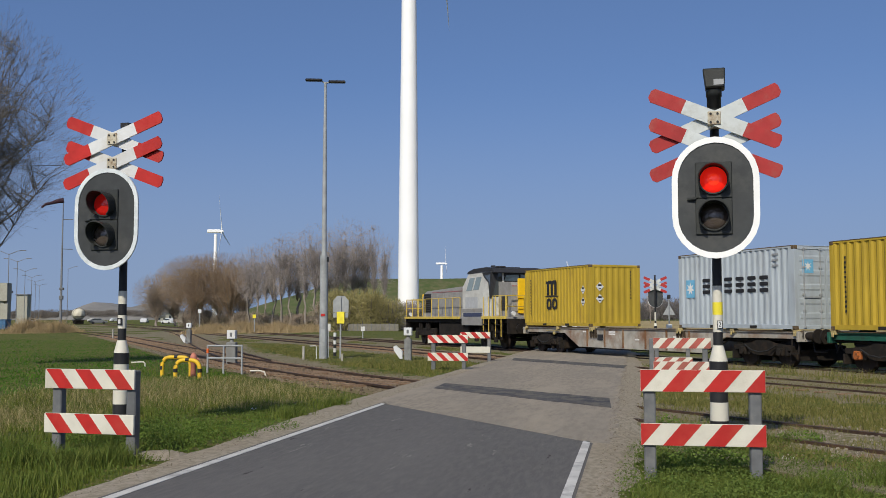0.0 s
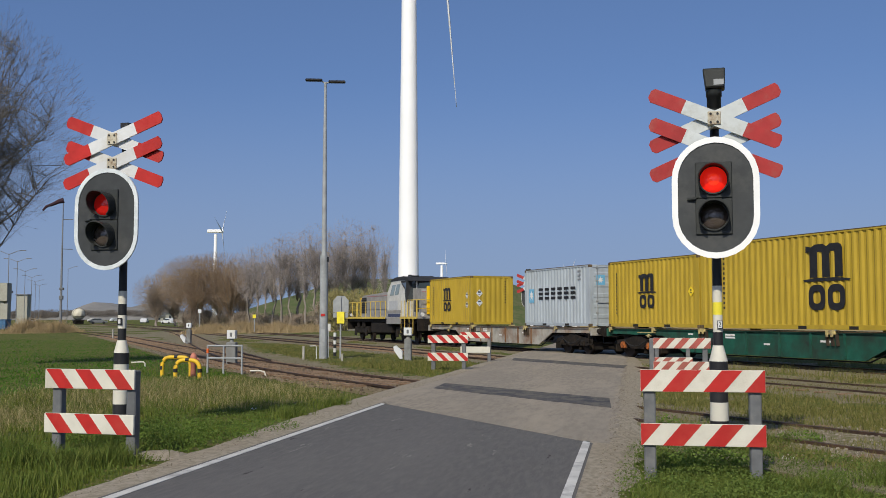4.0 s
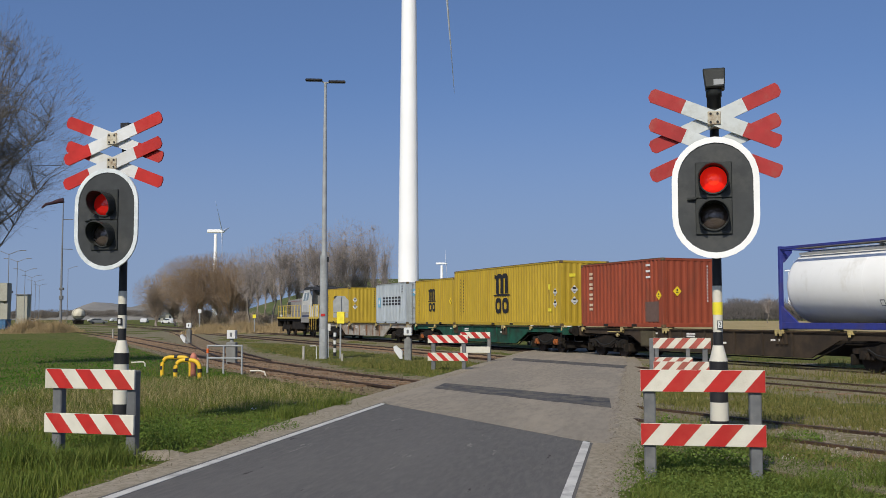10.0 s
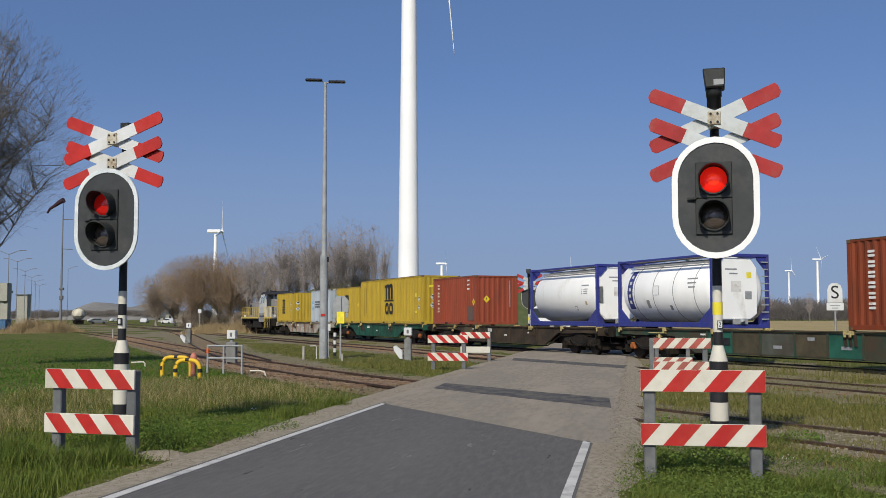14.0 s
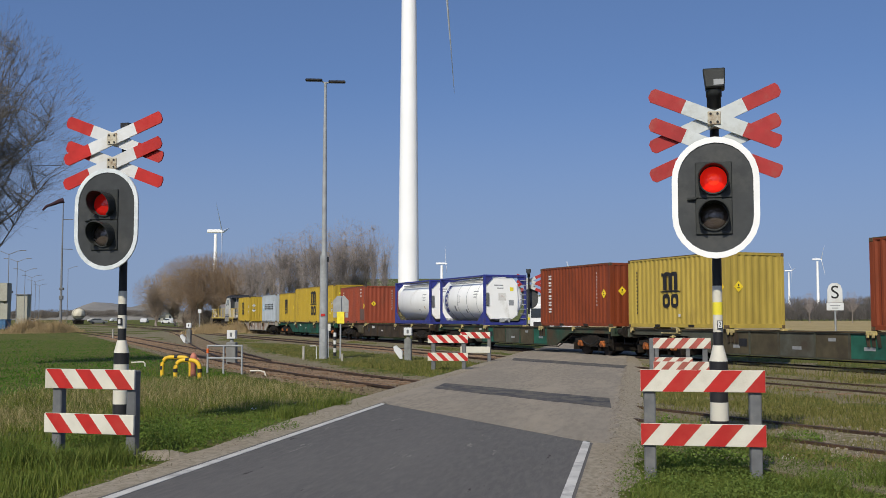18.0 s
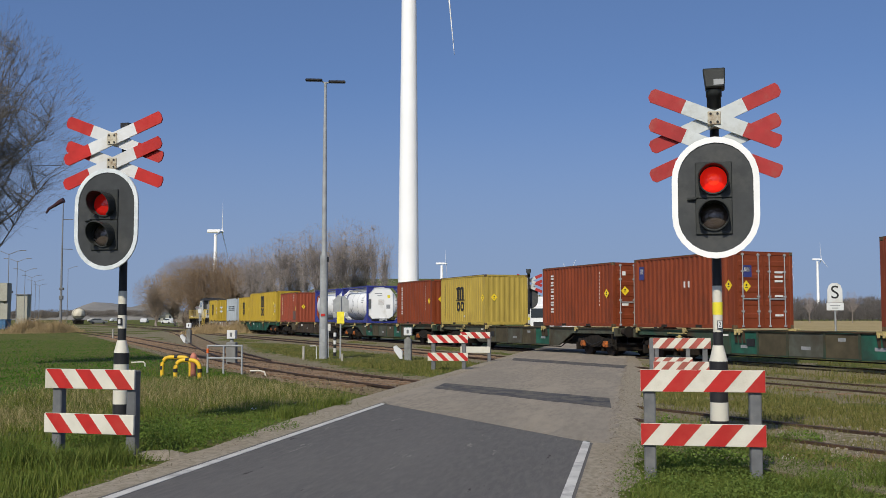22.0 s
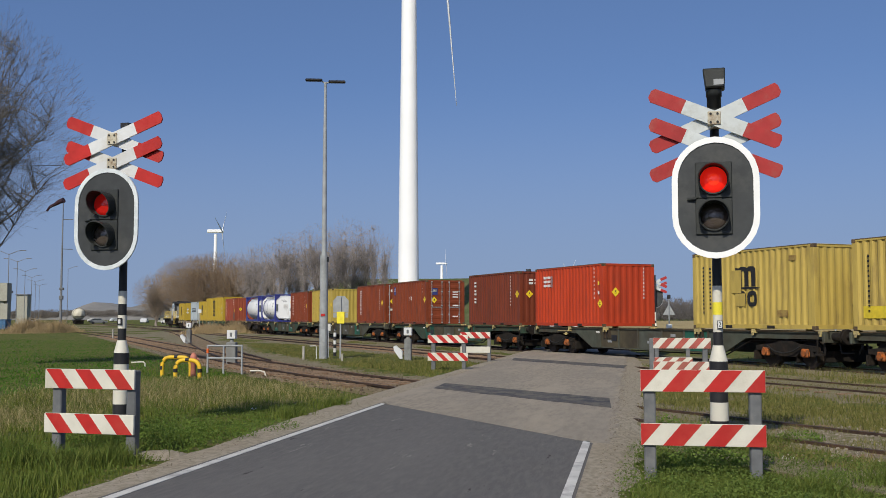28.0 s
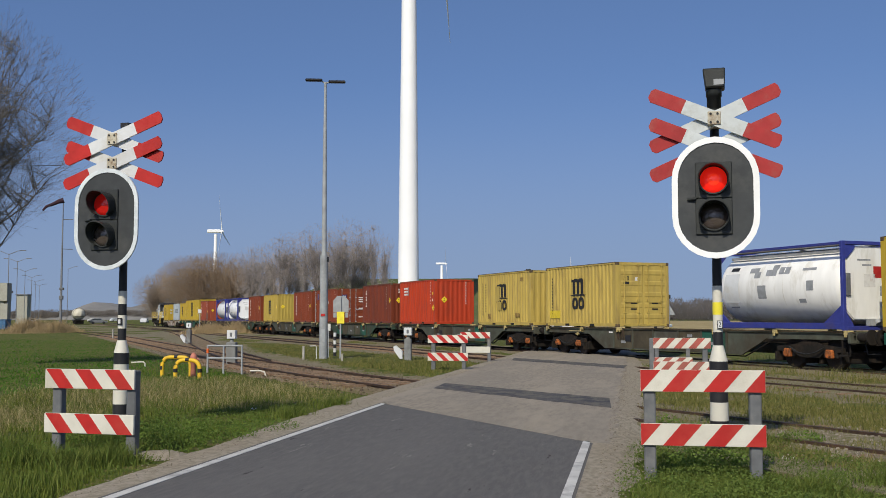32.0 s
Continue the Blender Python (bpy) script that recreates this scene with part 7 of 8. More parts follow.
tank_wagon()


def car(m, colour, label, van=False):
    root = thing("car", m, label, "van" if van else "car", "parked cars")
    mt = paint("car_paint", colour, 0.25, vary=0.03, bump=0, coat=0.6)
    L, W, H = (5.2, 1.95, 2.2) if van else (4.3, 1.75, 1.45)
    bm = bmesh.new()
    if van:
        prism(bm, [(-L / 2, 0.35), (-L / 2, 0.95), (-L / 2 + 0.9, 1.15), (-L / 2 + 1.55, H), (L / 2, H), (L / 2, 0.35)], -W / 2, W / 2, "y")
    else:
        prism(bm, [(-L / 2, 0.3), (-L / 2, 0.75), (-L / 2 + 1.1, 0.95), (-L / 2 + 1.7, H), (L / 2 - 0.9, H), (L / 2 - 0.1, 0.95), (L / 2, 0.3)], -W / 2, W / 2, "y")
    bmesh.ops.bevel(bm, geom=bm.edges[:], offset=0.07, segments=2, affect="EDGES")
    part("body", bm, mt, root)
    if van:
        o = part("windscreen", boxes((-0.5, 0.5, -W / 2 + 0.14, W / 2 - 0.14, 0, 0.02)), GLASS_DARK, root, "dark windscreen")
        o.matrix_basis = pose(-L / 2 + 1.2, 0, 1.66, 0, -58, 0)
        part("side_window", boxes((-L / 2 + 1.5, -L / 2 + 2.3, -W / 2 - 0.01, W / 2 + 0.01, 1.2, 1.9)), GLASS_DARK, root)
        part("grille", boxes((-L / 2 - 0.02, -L / 2 + 0.05, -0.6, 0.6, 0.5, 0.75)), BLACK, root)
    else:
        part("window_band", boxes((-L / 2 + 1.5, L / 2 - 0.7, -W / 2 - 0.005, W / 2 + 0.005, 0.98, H - 0.15)), GLASS_DARK, root)
    for x in (-L / 2 + 0.85, L / 2 - 0.85):
        for y in (-W / 2 + 0.02, W / 2 - 0.02):
            bm = bmesh.new()
            disc_y(bm, x, 0.32, y - 0.1, y + 0.1, 0.32, 18)
            part("wheel", bm, BLACK, root)
    for y in (-0.68, 0.68):
        part("headlight", boxes((-L / 2 - 0.03, -L / 2 + 0.1, y - 0.16, y + 0.16, 0.68, 0.86), bevel=0.03), SIGN_WHITE, root)
    return root


for px, d, colour, label in ((166, 420, (0.6, 0.6, 0.6), "far white parked car"), (176, 270, (0.16, 0.17, 0.18), "far dark grey parked car"), (205, 430, (0.6, 0.62, 0.62), "far white parked car"), (300, 260, (0.7, 0.7, 0.7), "far white parked car"), (257, 300, (0.6, 0.6, 0.6), "far white parked car"), (50, 260, (0.55, 0.6, 0.65), "far white parked car")):
    car(pose((px - 784) / 1831 * d, d, 0, 0, 0, 20 + px), colour, label)


bent_tube("pipe_rail", pose(-5.15, 41.2, 0, 0, 0, -5), [(-0.14, 0, 0.42), (0.1, 0, 0.43), (0.13, 0, 0.40), (0.135, 0, -0.2)], 0.018, SIGN_WHITE, "white bent pipe beside the lamp post", "pipe")
for x, y, h in ((-5.45, 40.6, 0.5), (-3.75, 38.6, 0.28), (-25.6, 80.5, 0.75)):
    st = thing("stake", pose(x, y, -0.1), "short grey wooden stake in the grass", "stake", "stakes beside the tracks")
    part("post", boxes((-0.04, 0.04, -0.04, 0.04, -0.2, h), bevel=0.01), CONCRETE, st)
    part("top", boxes((-0.05, 0.05, -0.05, 0.05, h, h + 0.03), bevel=0.008), CONCRETE, st)


# ---- beyond the train ----
crossing_signal("crossing_signal", pose(5.06, 61.0, -0.16, 0, 0, 168), "near", True, RED_DIM, "back of a warning signal with bell and red-white crosses")
car(pose(11.3, 94, 0, 0, 0, 79), (0.75, 0.75, 0.75), "white van waiting at the crossing", True)


def lorry(m):
    root = thing("lorry", m, "white box lorry waiting behind the crossing signal", "lorry")
    mt = paint("lorry_white", (0.72, 0.73, 0.74), 0.4, vary=0.05, dirt=(0.4, 0.38, 0.35), dirt_amount=0.2)
    part("cab", boxes((-3.6, -1.9, -1.05, 1.05, 0.55, 2.7), bevel=0.12), mt, root)
    part("windscreen", boxes((-3.63, -3.58, -0.9, 0.9, 1.55, 2.35), bevel=0.01), GLASS_DARK, root, "dark windscreen")
    part("grille", boxes((-3.63, -3.58, -0.7, 0.7, 0.75, 1.2)), BLACK, root)
    part("bumper", boxes((-3.72, -3.5, -1.05, 1.05, 0.4, 0.65), bevel=0.03), RUST_PINK, root)
    part("box_body", boxes((-1.8, 3.6, -1.2, 1.2, 0.95, 3.4), bevel=0.04), mt, root)
    part("chassis", boxes((-3.4, 3.4, -0.5, 0.5, 0.5, 0.95)), UNDER, root)
    for x in (-2.7, 2.2):
        for y in (-0.95, 0.95):
            bm = bmesh.new()
            disc_y(bm, x, 0.45, y - 0.14, y + 0.14, 0.45, 18)
            part("wheel", bm, BLACK, root)


lorry(pose(9.1, 92, 0, 0, 0, 79))
turbine("wind_turbine", 188, 1550, 71.5, 22, 2.0, 1.3, 5.0, 25, 0.5, 4.5, "distant white wind turbine over the fields")
turbine("wind_turbine", 212, 1800, 79, 22, 2.0, 1.3, 5.0, 25, 1.4, 4.5, "distant white wind turbine over the fields")


def s_board():
    root = thing("track_sign", pose(17.03, 45.0, 0, 0, 0, -15), "grey round-topped track sign with a black letter S", "sign")
    bm = bmesh.new()
    prism(bm, [(-0.31, 2.2), (-0.31, 2.75), (-0.24, 2.95), (-0.11, 3.05), (0.11, 3.05), (0.24, 2.95), (0.31, 2.75), (0.31, 2.2)], -0.02, 0.02, "y")
    part("board", bm, SIGN_WHITE, root, "pale grey board")
    part("plate", boxes((-0.35, 0.35, -0.03, 0.0, 1.86, 2.18), bevel=0.005), SIGN_WHITE, root, "white plate")
    part("plate_mark", boxes((-0.2, 0.2, -0.034, -0.03, 2.05, 2.09), (-0.12, 0.12, -0.034, -0.03, 1.94, 1.98)), MARK_GREY, root)
    part("post", tubes([(0, 0.03, -0.1), (0, 0.03, 2.9)], r=0.04, seg=8), GALV, root)
    o = part("letter", letters("S", 0.8, 0.004), INK, root, "black letter S")
    o.matrix_basis = pose(0, -0.026, 2.62, 90, 0, 0)


s_board()


def triangle_back(m):
    root = thing("warning_sign", m, "grey back of a triangular road sign", "sign")
    part("post", tubes([(0, 0, -0.1), (0, 0, 2.9)], r=0.04, seg=8), GALV, root)
    bm = bmesh.new()
    prism(bm, [(-0.42, 1.75), (0.42, 1.75), (0.0, 2.5)], 0.04, 0.06, "y")
    part("board", bm, GALV, root)
    part("lamp", boxes((-0.12, 0.12, -0.05, 0.15, 2.85, 3.15), bevel=0.03), BLACK, root)
    part("plate", boxes((-0.2, 0.2, -0.06, -0.04, 0.75, 1.1)), SIGN_WHITE, root)


triangle_back(pose(15.7, 72, 0, 0, 0, -10))


def low_fence():
    root = thing("low_fence", pose(-8.6, 124.5, 0, 0, 0, -4), "low weathered grey panel fence at the foot of the bushes", "fence")
    for k in range(11):
        part("panel", boxes((-2.7 + 0.55 * k, -2.22 + 0.55 * k, -0.04, 0.04, 0.0, 0.8), bevel=0.01), FENCE_GREY, root)
        part("post", boxes((-2.77 + 0.55 * k, -2.7 + 0.55 * k, -0.06, 0.06, -0.2, 0.9), bevel=0.01), POST_GREY, root)
    p = thing("marker_board", pose(-6.1, 79.0, -0.1), "small white marker board on a short post", "post")
    part("post", tubes([(0, 0, -0.2), (0, 0, 0.95)], r=0.04, seg=8), GALV, p)
    part("plate", boxes((-0.15, 0.15, -0.06, -0.04, 0.65, 0.98), bevel=0.006), SIGN_WHITE, p)


def far_house(x, y, w, h):
    root = thing("house", pose(x, y, 0, 0, 0, 12), "far house with a dark gabled roof", "house")
    part("wall", boxes((-w / 2, w / 2, 0, 7, -0.5, h * 0.5)), WALL_PALE, root)
    bm = bmesh.new()
    prism(bm, [(-w / 2 - 0.4, h * 0.48), (0, h), (w / 2 + 0.4, h * 0.48)], -0.4, 7.4, "y")
    part("roof", bm, POST_GREY, root, "dark roof")
    for x0 in (-w * 0.3, w * 0.12):
        part("window", boxes((x0, x0 + 0.9, -0.05, 0.0, h * 0.2, h * 0.38)), GLASS_DARK, root)
    part("chimney", boxes((w * 0.2, w * 0.2 + 0.5, 3.0, 3.6, h * 0.7, h * 1.05)), POST_GREY, root)


low_fence()
far_house(-103.8, 400, 6.2, 6.6)
far_house(-112.5, 415, 5.0, 4.2)

for x, y, h, plate, label in ((-25.8, 110, 2.5, SIGN_WHITE, "small white track board on a thin post"), (-20.0, 110, 1.95, PLATE_YELLOW, "small yellow track board on a thin post")):
    p = thing("track_board", pose(x, y, -0.1), label, "sign", "track boards")
    part("post", tubes([(0, 0, -0.2), (0, 0, h)], r=0.05, seg=8), GALV, p)
    part("plate", boxes((-0.18, 0.18, -0.09, -0.06, h - 0.34, h + 0.04), bevel=0.008), plate, p)


# ---- grass, weeds and reeds ----
GREEN_BLADE = leafy("green_blades", (0.045, 0.080, 0.009), (0.15, 0.17, 0.028), 0.6)
MIXED_BLADE = leafy("mixed_blades", (0.066, 0.084, 0.016), (0.205, 0.180, 0.064), 0.7)
DRY_BLADE = leafy("dry_blades", (0.21, 0.18, 0.082), (0.38, 0.325, 0.17), 0.8)
WITHERED = leafy("withered_stalks", (0.13, 0.105, 0.045), (0.25, 0.205, 0.10), 0.8)
FRESH_BLADE = leafy("fresh_blades", (0.052, 0.088, 0.015), (0.145, 0.168, 0.038), 0.6)
LAWN_BLADE = leafy("lawn_blades", (0.032, 0.10, 0.010), (0.085, 0.16, 0.021), 0.6)
CLOVER = leafy("clover_leaves", (0.062, 0.102, 0.020), (0.130, 0.168, 0.038), 0.6)
WEED_LEAF = leafy("weed_leaves", (0.060, 0.110, 0.018), (0.135, 0.19, 0.040), 0.6)
REED = leafy("dry_reed", (0.28, 0.205, 0.11), (0.42, 0.32, 0.18), 0.8)
DUNE = two_tone("dune", (0.21, 0.205, 0.195), (0.18, 0.178, 0.17), (0.24, 0.23, 0.215), 0.02, 0.06, bump=0.3, bump_scale=0.3)
DRY_FIELD = two_tone("dry_field", (0.32, 0.25, 0.12), (0.26, 0.21, 0.095), (0.38, 0.30, 0.155), 0.03, 0.3, bump=0.4, bump_scale=3.0)


def blades(name, xy, height, width, material, label, category="grass", lean=0.45, z0=None, seed=1):
    rng = np.random.default_rng(seed)
    n = len(xy)
    z = np.array([lie(x, y) for x, y in xy]) - 0.02 if z0 is None else np.full(n, z0)
    a = rng.uniform(0, 2 * np.pi, n)
    side = np.stack([np.cos(a), np.sin(a), np.zeros(n)], 1) * (width * rng.uniform(0.6, 1.3, n))[:, None]
    b = rng.uniform(0, 2 * np.pi, n)
    h = height * rng.uniform(0.55, 1.2, n)
    tip = np.stack([np.cos(b) * h * lean * rng.random(n), np.sin(b) * h * lean * rng.random(n), h], 1)
    p = np.stack([xy[:, 0], xy[:, 1], z], 1)
    mid = tip * 0.55
    mid[:, :2] *= 0.5
    v = np.stack([p - side, p + side, p + mid + side * 0.7, p + mid - side * 0.7, p + tip], 1).reshape(-1, 3)
    i = np.arange(n)[:, None] * 5
    f = np.concatenate([i + np.array([[0, 1, 2]]), i + np.array([[0, 2, 3]]), i + np.array([[3, 2, 4]])], 0)
    return tagged(new(name, array_mesh(name, v, f, material)), label, category, kind="stuff")


def scatter(n, x0, x1, y0, y1, keep, seed, near=True):
    """Random places in a box, thinned by keep(x, y) from 0 to 1; denser towards the eye."""
    rng = np.random.default_rng(seed)
    u = rng.random(n)
    y = (y0 ** -1 + u * (y1 ** -1 - y0 ** -1)) ** -1 if near else y0 + u * (y1 - y0)
    x = rng.uniform(x0, x1, n)
    k = np.array([keep(a, b) for a, b in zip(x, y)])
    m = rng.random(n) < k
    return np.stack([x[m], y[m]], 1)


def patch(x, y, f, seed=0.0):
    return 0.5 + 0.5 * noise.noise((x * f, y * f, seed))


def verge(x, y, gap_l=0.75, gap_r=0.75):
    """0 on the road and its shoulder, rising beyond an uneven edge."""
    q, r = road_r(x, y)
    wide = float(np.interp(q, (-14, -8, -4, 0, 14), (0.25, 0.4, 0.6, 0.75, 0.6)))
    j = 0.35 * (patch(x, y, 1.3, 3.0) - 0.5) + 0.5 * (patch(x, y, 0.5, 8.0) - 0.5)
    d = (-0.3 - r) - gap_l * wide + j if r < 2 else (r - 4.15) - 0.35 * wide + j
    return min(1.0, max(0.0, d * 2.5))


def off_track(x, y):
    off, s = x * NX + y * NY, x * UX + y * UY
    d = min(abs(off - track_off(s)), abs(off - branch_off(s)) if s < -38 else 9.0, abs(off - MID_OFF), abs(off - TRAIN_OFF))
    return min(1.0, max(0.04, (d - 1.0) * 0.9))


def left_green(x, y):
    return verge(x, y) * off_track(x, y) * (0.35 + 0.65 * patch(x, y, 0.6, 1.0))


def dry_place(x, y):
    # a tongue of last year's grass between the signal and the siding
    d = math.hypot((x + 5.6) / 3.4, (y - 22.5) / 5.2)
    e = math.hypot((x + 6.8) / 1.6, (y - 16.0) / 2.5)
    return max(0.0, 1.15 - min(d, e) + 0.5 * (patch(x, y, 0.5, 4.0) - 0.5)) * verge(x, y)


blades("grass_left", scatter(170000, -9, 1.0, 7.4, 34, left_green, 2), 0.10, 0.004, GREEN_BLADE, "fresh green grass on the verge", seed=2, lean=0.9)
blades("grass_tall_left", scatter(36000, -7.5, -1.0, 8.5, 20, lambda x, y: left_green(x, y) * (patch(x, y, 0.9, 6.0) > 0.55), 3), 0.17, 0.005, FRESH_BLADE, "tall tufts of green grass on the verge", seed=3)
blades("grass_dry_left", scatter(52000, -11, -1.0, 13, 31, dry_place, 4), 0.19, 0.0032, DRY_BLADE, "tall dry grass beside the siding", seed=4, lean=1.1)
blades("grass_mixed_left", scatter(48000, -11, -1.0, 13, 31, dry_place, 64), 0.17, 0.0038, MIXED_BLADE, "green shoots among the dry grass", seed=64, lean=1.0)
blades("lawn_left", scatter(70000, -34, -6, 22, 75, lambda x, y: off_track(x, y) * (1.0 if x * NX + y * NY < track_off(x * UX + y * UY) - 1.5 else 0.0), 5), 0.07, 0.016, LAWN_BLADE, "even green meadow beside the siding", seed=5)
blades("grass_right", scatter(140000, 1.6, 9.0, 7.6, 16, lambda x, y: verge(x, y) * off_track(x, y) * (1.0 if x * NX + y * NY < 8.6 else 0.35 * patch(x, y, 0.8, 2.0)), 6), 0.11, 0.004, FRESH_BLADE, "bright green grass on the verge", seed=6, lean=0.9)
blades("grass_between", scatter(150000, -16, 20, 13, 60, lambda x, y: verge(x, y) * off_track(x, y) * min(1.0, max(0.06, 1.9 * patch(x, y, 0.45, 9.0) - 0.4)) * (1.0 if x > 0 else 0.85) * (1.0 if 10.5 < x * NX + y * NY < 21.5 else 0.0), 7), 0.085, 0.007, MIXED_BLADE, "thin grass between the tracks", seed=7)
blades("grass_dry_between", scatter(75000, -16, 22, 13, 50, lambda x, y: verge(x, y) * off_track(x, y) * max(0.0, patch(x, y, 0.7, 19.0) - 0.4) * (1.0 if 10.3 < x * NX + y * NY < 27 else 0.0), 8), 0.13, 0.0042, DRY_BLADE, "dry grass stalks between the tracks", seed=8, lean=0.9)


def yard_tuft(x, y):
    off = x * NX + y * NY
    return off_track(x, y) * verge(x, y) * (min(1.0, max(0.0, 4 * noise.noise((x * 0.16, y * 0.10, 7)) + 0.7)) if 9 < off < 26 else 0.0)


blades("grass_yard", scatter(110000, -24, 1, 28, 80, yard_tuft, 11), 0.10, 0.010, MIXED_BLADE, "patches of grass in the yard", seed=11, lean=0.8)


def reed_bank(name, spots, n, label, seed):
    """Mounds of bent dry reed, tallest in their middles."""
    rng = np.random.default_rng(seed)
    out, hs = [], []
    for x, y, rx, ry, h, share in spots:
        m = int(n * share)
        g = rng.normal(0, 0.42, (m, 2))
        q = np.hypot(g[:, 0], g[:, 1])
        out.append(np.stack([x + rx * g[:, 0], y + ry * g[:, 1]], 1))
        hs.append(h * np.clip(1.15 - 0.75 * q, 0.25, 1.2) * rng.uniform(0.5, 1.15, m))
    blades(name, np.concatenate(out), np.concatenate(hs), 0.017, REED, label, "reeds", 1.0, -0.1, seed)


reed_bank("reeds", [(-25.0, 112, 2.0, 9, 1.1, 0.2), (-22.0, 114, 2.6, 8, 1.3, 0.3), (-18.8, 118, 2.6, 8, 1.2, 0.25), (-15.6, 121, 2.6, 8, 1.0, 0.25)], 34000, "bank of dry reeds before the trees", 9)
reed_bank("reeds", [(-43.7, 110, 1.5, 7, 1.6, 0.55), (-41.8, 112, 1.3, 7, 1.4, 0.45)], 13000, "bank of dry reeds beside the yard", 10)
slab("far_field", [(13, 96), (60, 90), (330, 300), (330, 545), (40, 545), (24, 200)], 0.06, 0.2, DRY_FIELD, "pale dry stubble field beyond the railway", "field")


def stones(name, xy, z, size, material, label, seed):
    """Loose broken stones, each a small skewed block."""
    rng = np.random.default_rng(seed)
    n = len(xy)
    base = np.array([(-1, -1, -1), (1, -1, -1), (1, 1, -1), (-1, 1, -1), (-0.7, -0.8, 1), (0.8, -0.6, 1), (0.6, 0.8, 1), (-0.8, 0.6, 1)], float)
    v = base[None] * (size * rng.uniform(0.4, 1.3, (n, 1, 1))) * rng.uniform(0.6, 1.2, (n, 1, 3)) + rng.normal(0, size * 0.18, (n, 8, 3))
    a = rng.uniform(0, 6.283, n)
    c, s = np.cos(a)[:, None], np.sin(a)[:, None]
    x, y = v[..., 0] * c - v[..., 1] * s, v[..., 0] * s + v[..., 1] * c
    v = np.stack([x + xy[:, :1], y + xy[:, 1:], v[..., 2] * 0.6 + z + rng.uniform(-0.01, 0.02, (n, 1))], -1).reshape(-1, 3)
    q = np.array([(4, 5, 6, 7), (0, 1, 5, 4), (1, 2, 6, 5), (2, 3, 7, 6), (3, 0, 4, 7)])
    f = (np.arange(n)[:, None, None] * 8 + q[None]).reshape(-1, 4)
    tagged(new(name, array_mesh(name, v, f, material)), label, "stones", kind="stuff")


def along_track(off_of, s0, s1, n, seed, wide=1.5, clear=0.09):
    rng = np.random.default_rng(seed)
    out = []
    for s, d in zip(rng.uniform(s0, s1, n), rng.normal(0, wide * 0.55, n)):
        if min(abs(d - 0.7535), abs(d + 0.7535)) < clear:
            continue
        p = lay(s, off_of(s) + d)
        q, r = road_r(p.x, p.y)
        if not -0.9 < r < 4.9:
            out.append((p.x, p.y))
    return np.array(out)


STONE = leafy("broken_stone", (0.075, 0.052, 0.034), (0.21, 0.17, 0.125), 0.9)
stones("ballast_stones", along_track(track_off, -75, 4, 19000, 31, 1.3), -0.08, 0.022, STONE, "loose brown and grey stones along the siding", 31)
stones("ballast_stones", along_track(lambda s: MID_OFF, -50, 12, 9000, 32, 1.3), -0.085, 0.02, STONE, "loose stones along the middle track", 32)
stones("ballast_stones", along_track(lambda s: MID_OFF - 4.3, -9, 6, 3500, 33, 1.6, 0), -0.08, 0.016, STONE, "scattered stones between the tracks", 33)

SPECK = leafy("gravel_speck", (0.15, 0.125, 0.09), (0.30, 0.265, 0.21), 0.9)
stones("gravel_stones", along_track(track_off, -12, 6, 9000, 35, 1.6, 0.05), -0.05, 0.016, SPECK, "pale loose gravel between the rails past the road", 35)
stones("gravel_stones", along_track(lambda s: MID_OFF, -12, 8, 3500, 36, 1.5, 0.05), -0.05, 0.018, STONE, "brown loose gravel between the rails past the road", 36)


def weeds(name, clumps, label, seed, leaf=0.022, material=None):
    rng = np.random.default_rng(seed)
    vs = []
    for x, y, r, h, n in clumps:
        a, q = rng.uniform(0, 6.283, n), np.sqrt(rng.random(n))
        c = np.stack([x + r * q * np.cos(a), y + r * q * np.sin(a), -0.05 + h * (1 - 0.6 * q) * rng.random(n)], 1)
        u = rng.normal(size=(n, 3))
        u /= np.linalg.norm(u, axis=1)[:, None]
        w = np.cross(u, rng.normal(size=(n, 3)))
        w /= np.linalg.norm(w, axis=1)[:, None]
        s = rng.uniform(0.45, 1.1, n)[:, None] * leaf
        vs.append(np.stack([c - u * s, c + w * s * 0.55, c + u * s, c - w * s * 0.55], 1))
    v = np.concatenate(vs, 0)
    n = len(v)
    f = np.arange(n * 4).reshape(n, 4)
    tagged(new(name, array_mesh(name, v.reshape(-1, 3), f, material or WEED_LEAF)), label, "weeds", kind="stuff")


def dunes():
    xs, ys = np.arange(-620, -215, 9.0), np.array([880.0, 930, 980, 1040])
    def hgt(x, y):
        f = np.interp(x, (-620, -340, -316, -290, -268, -240, -225), (5, 6, 17, 11, 15, 6, 0))
        return -0.5 + (f + 2.5 * noise.noise((x * 0.03, 2, 0))) * (1.0 if 900 < y < 1000 else 0.0)
    v = np.array([(x, y, hgt(x, y)) for y in ys for x in xs])
    i = np.arange(len(v)).reshape(len(ys), len(xs))
    f = np.stack([i[:-1, :-1], i[:-1, 1:], i[1:, 1:], i[1:, :-1]], -1).reshape(-1, 4)
    tagged(new("dunes", array_mesh("dunes", v, f, DUNE)), "far low sandy mounds beyond the yard", "dunes", kind="structure")


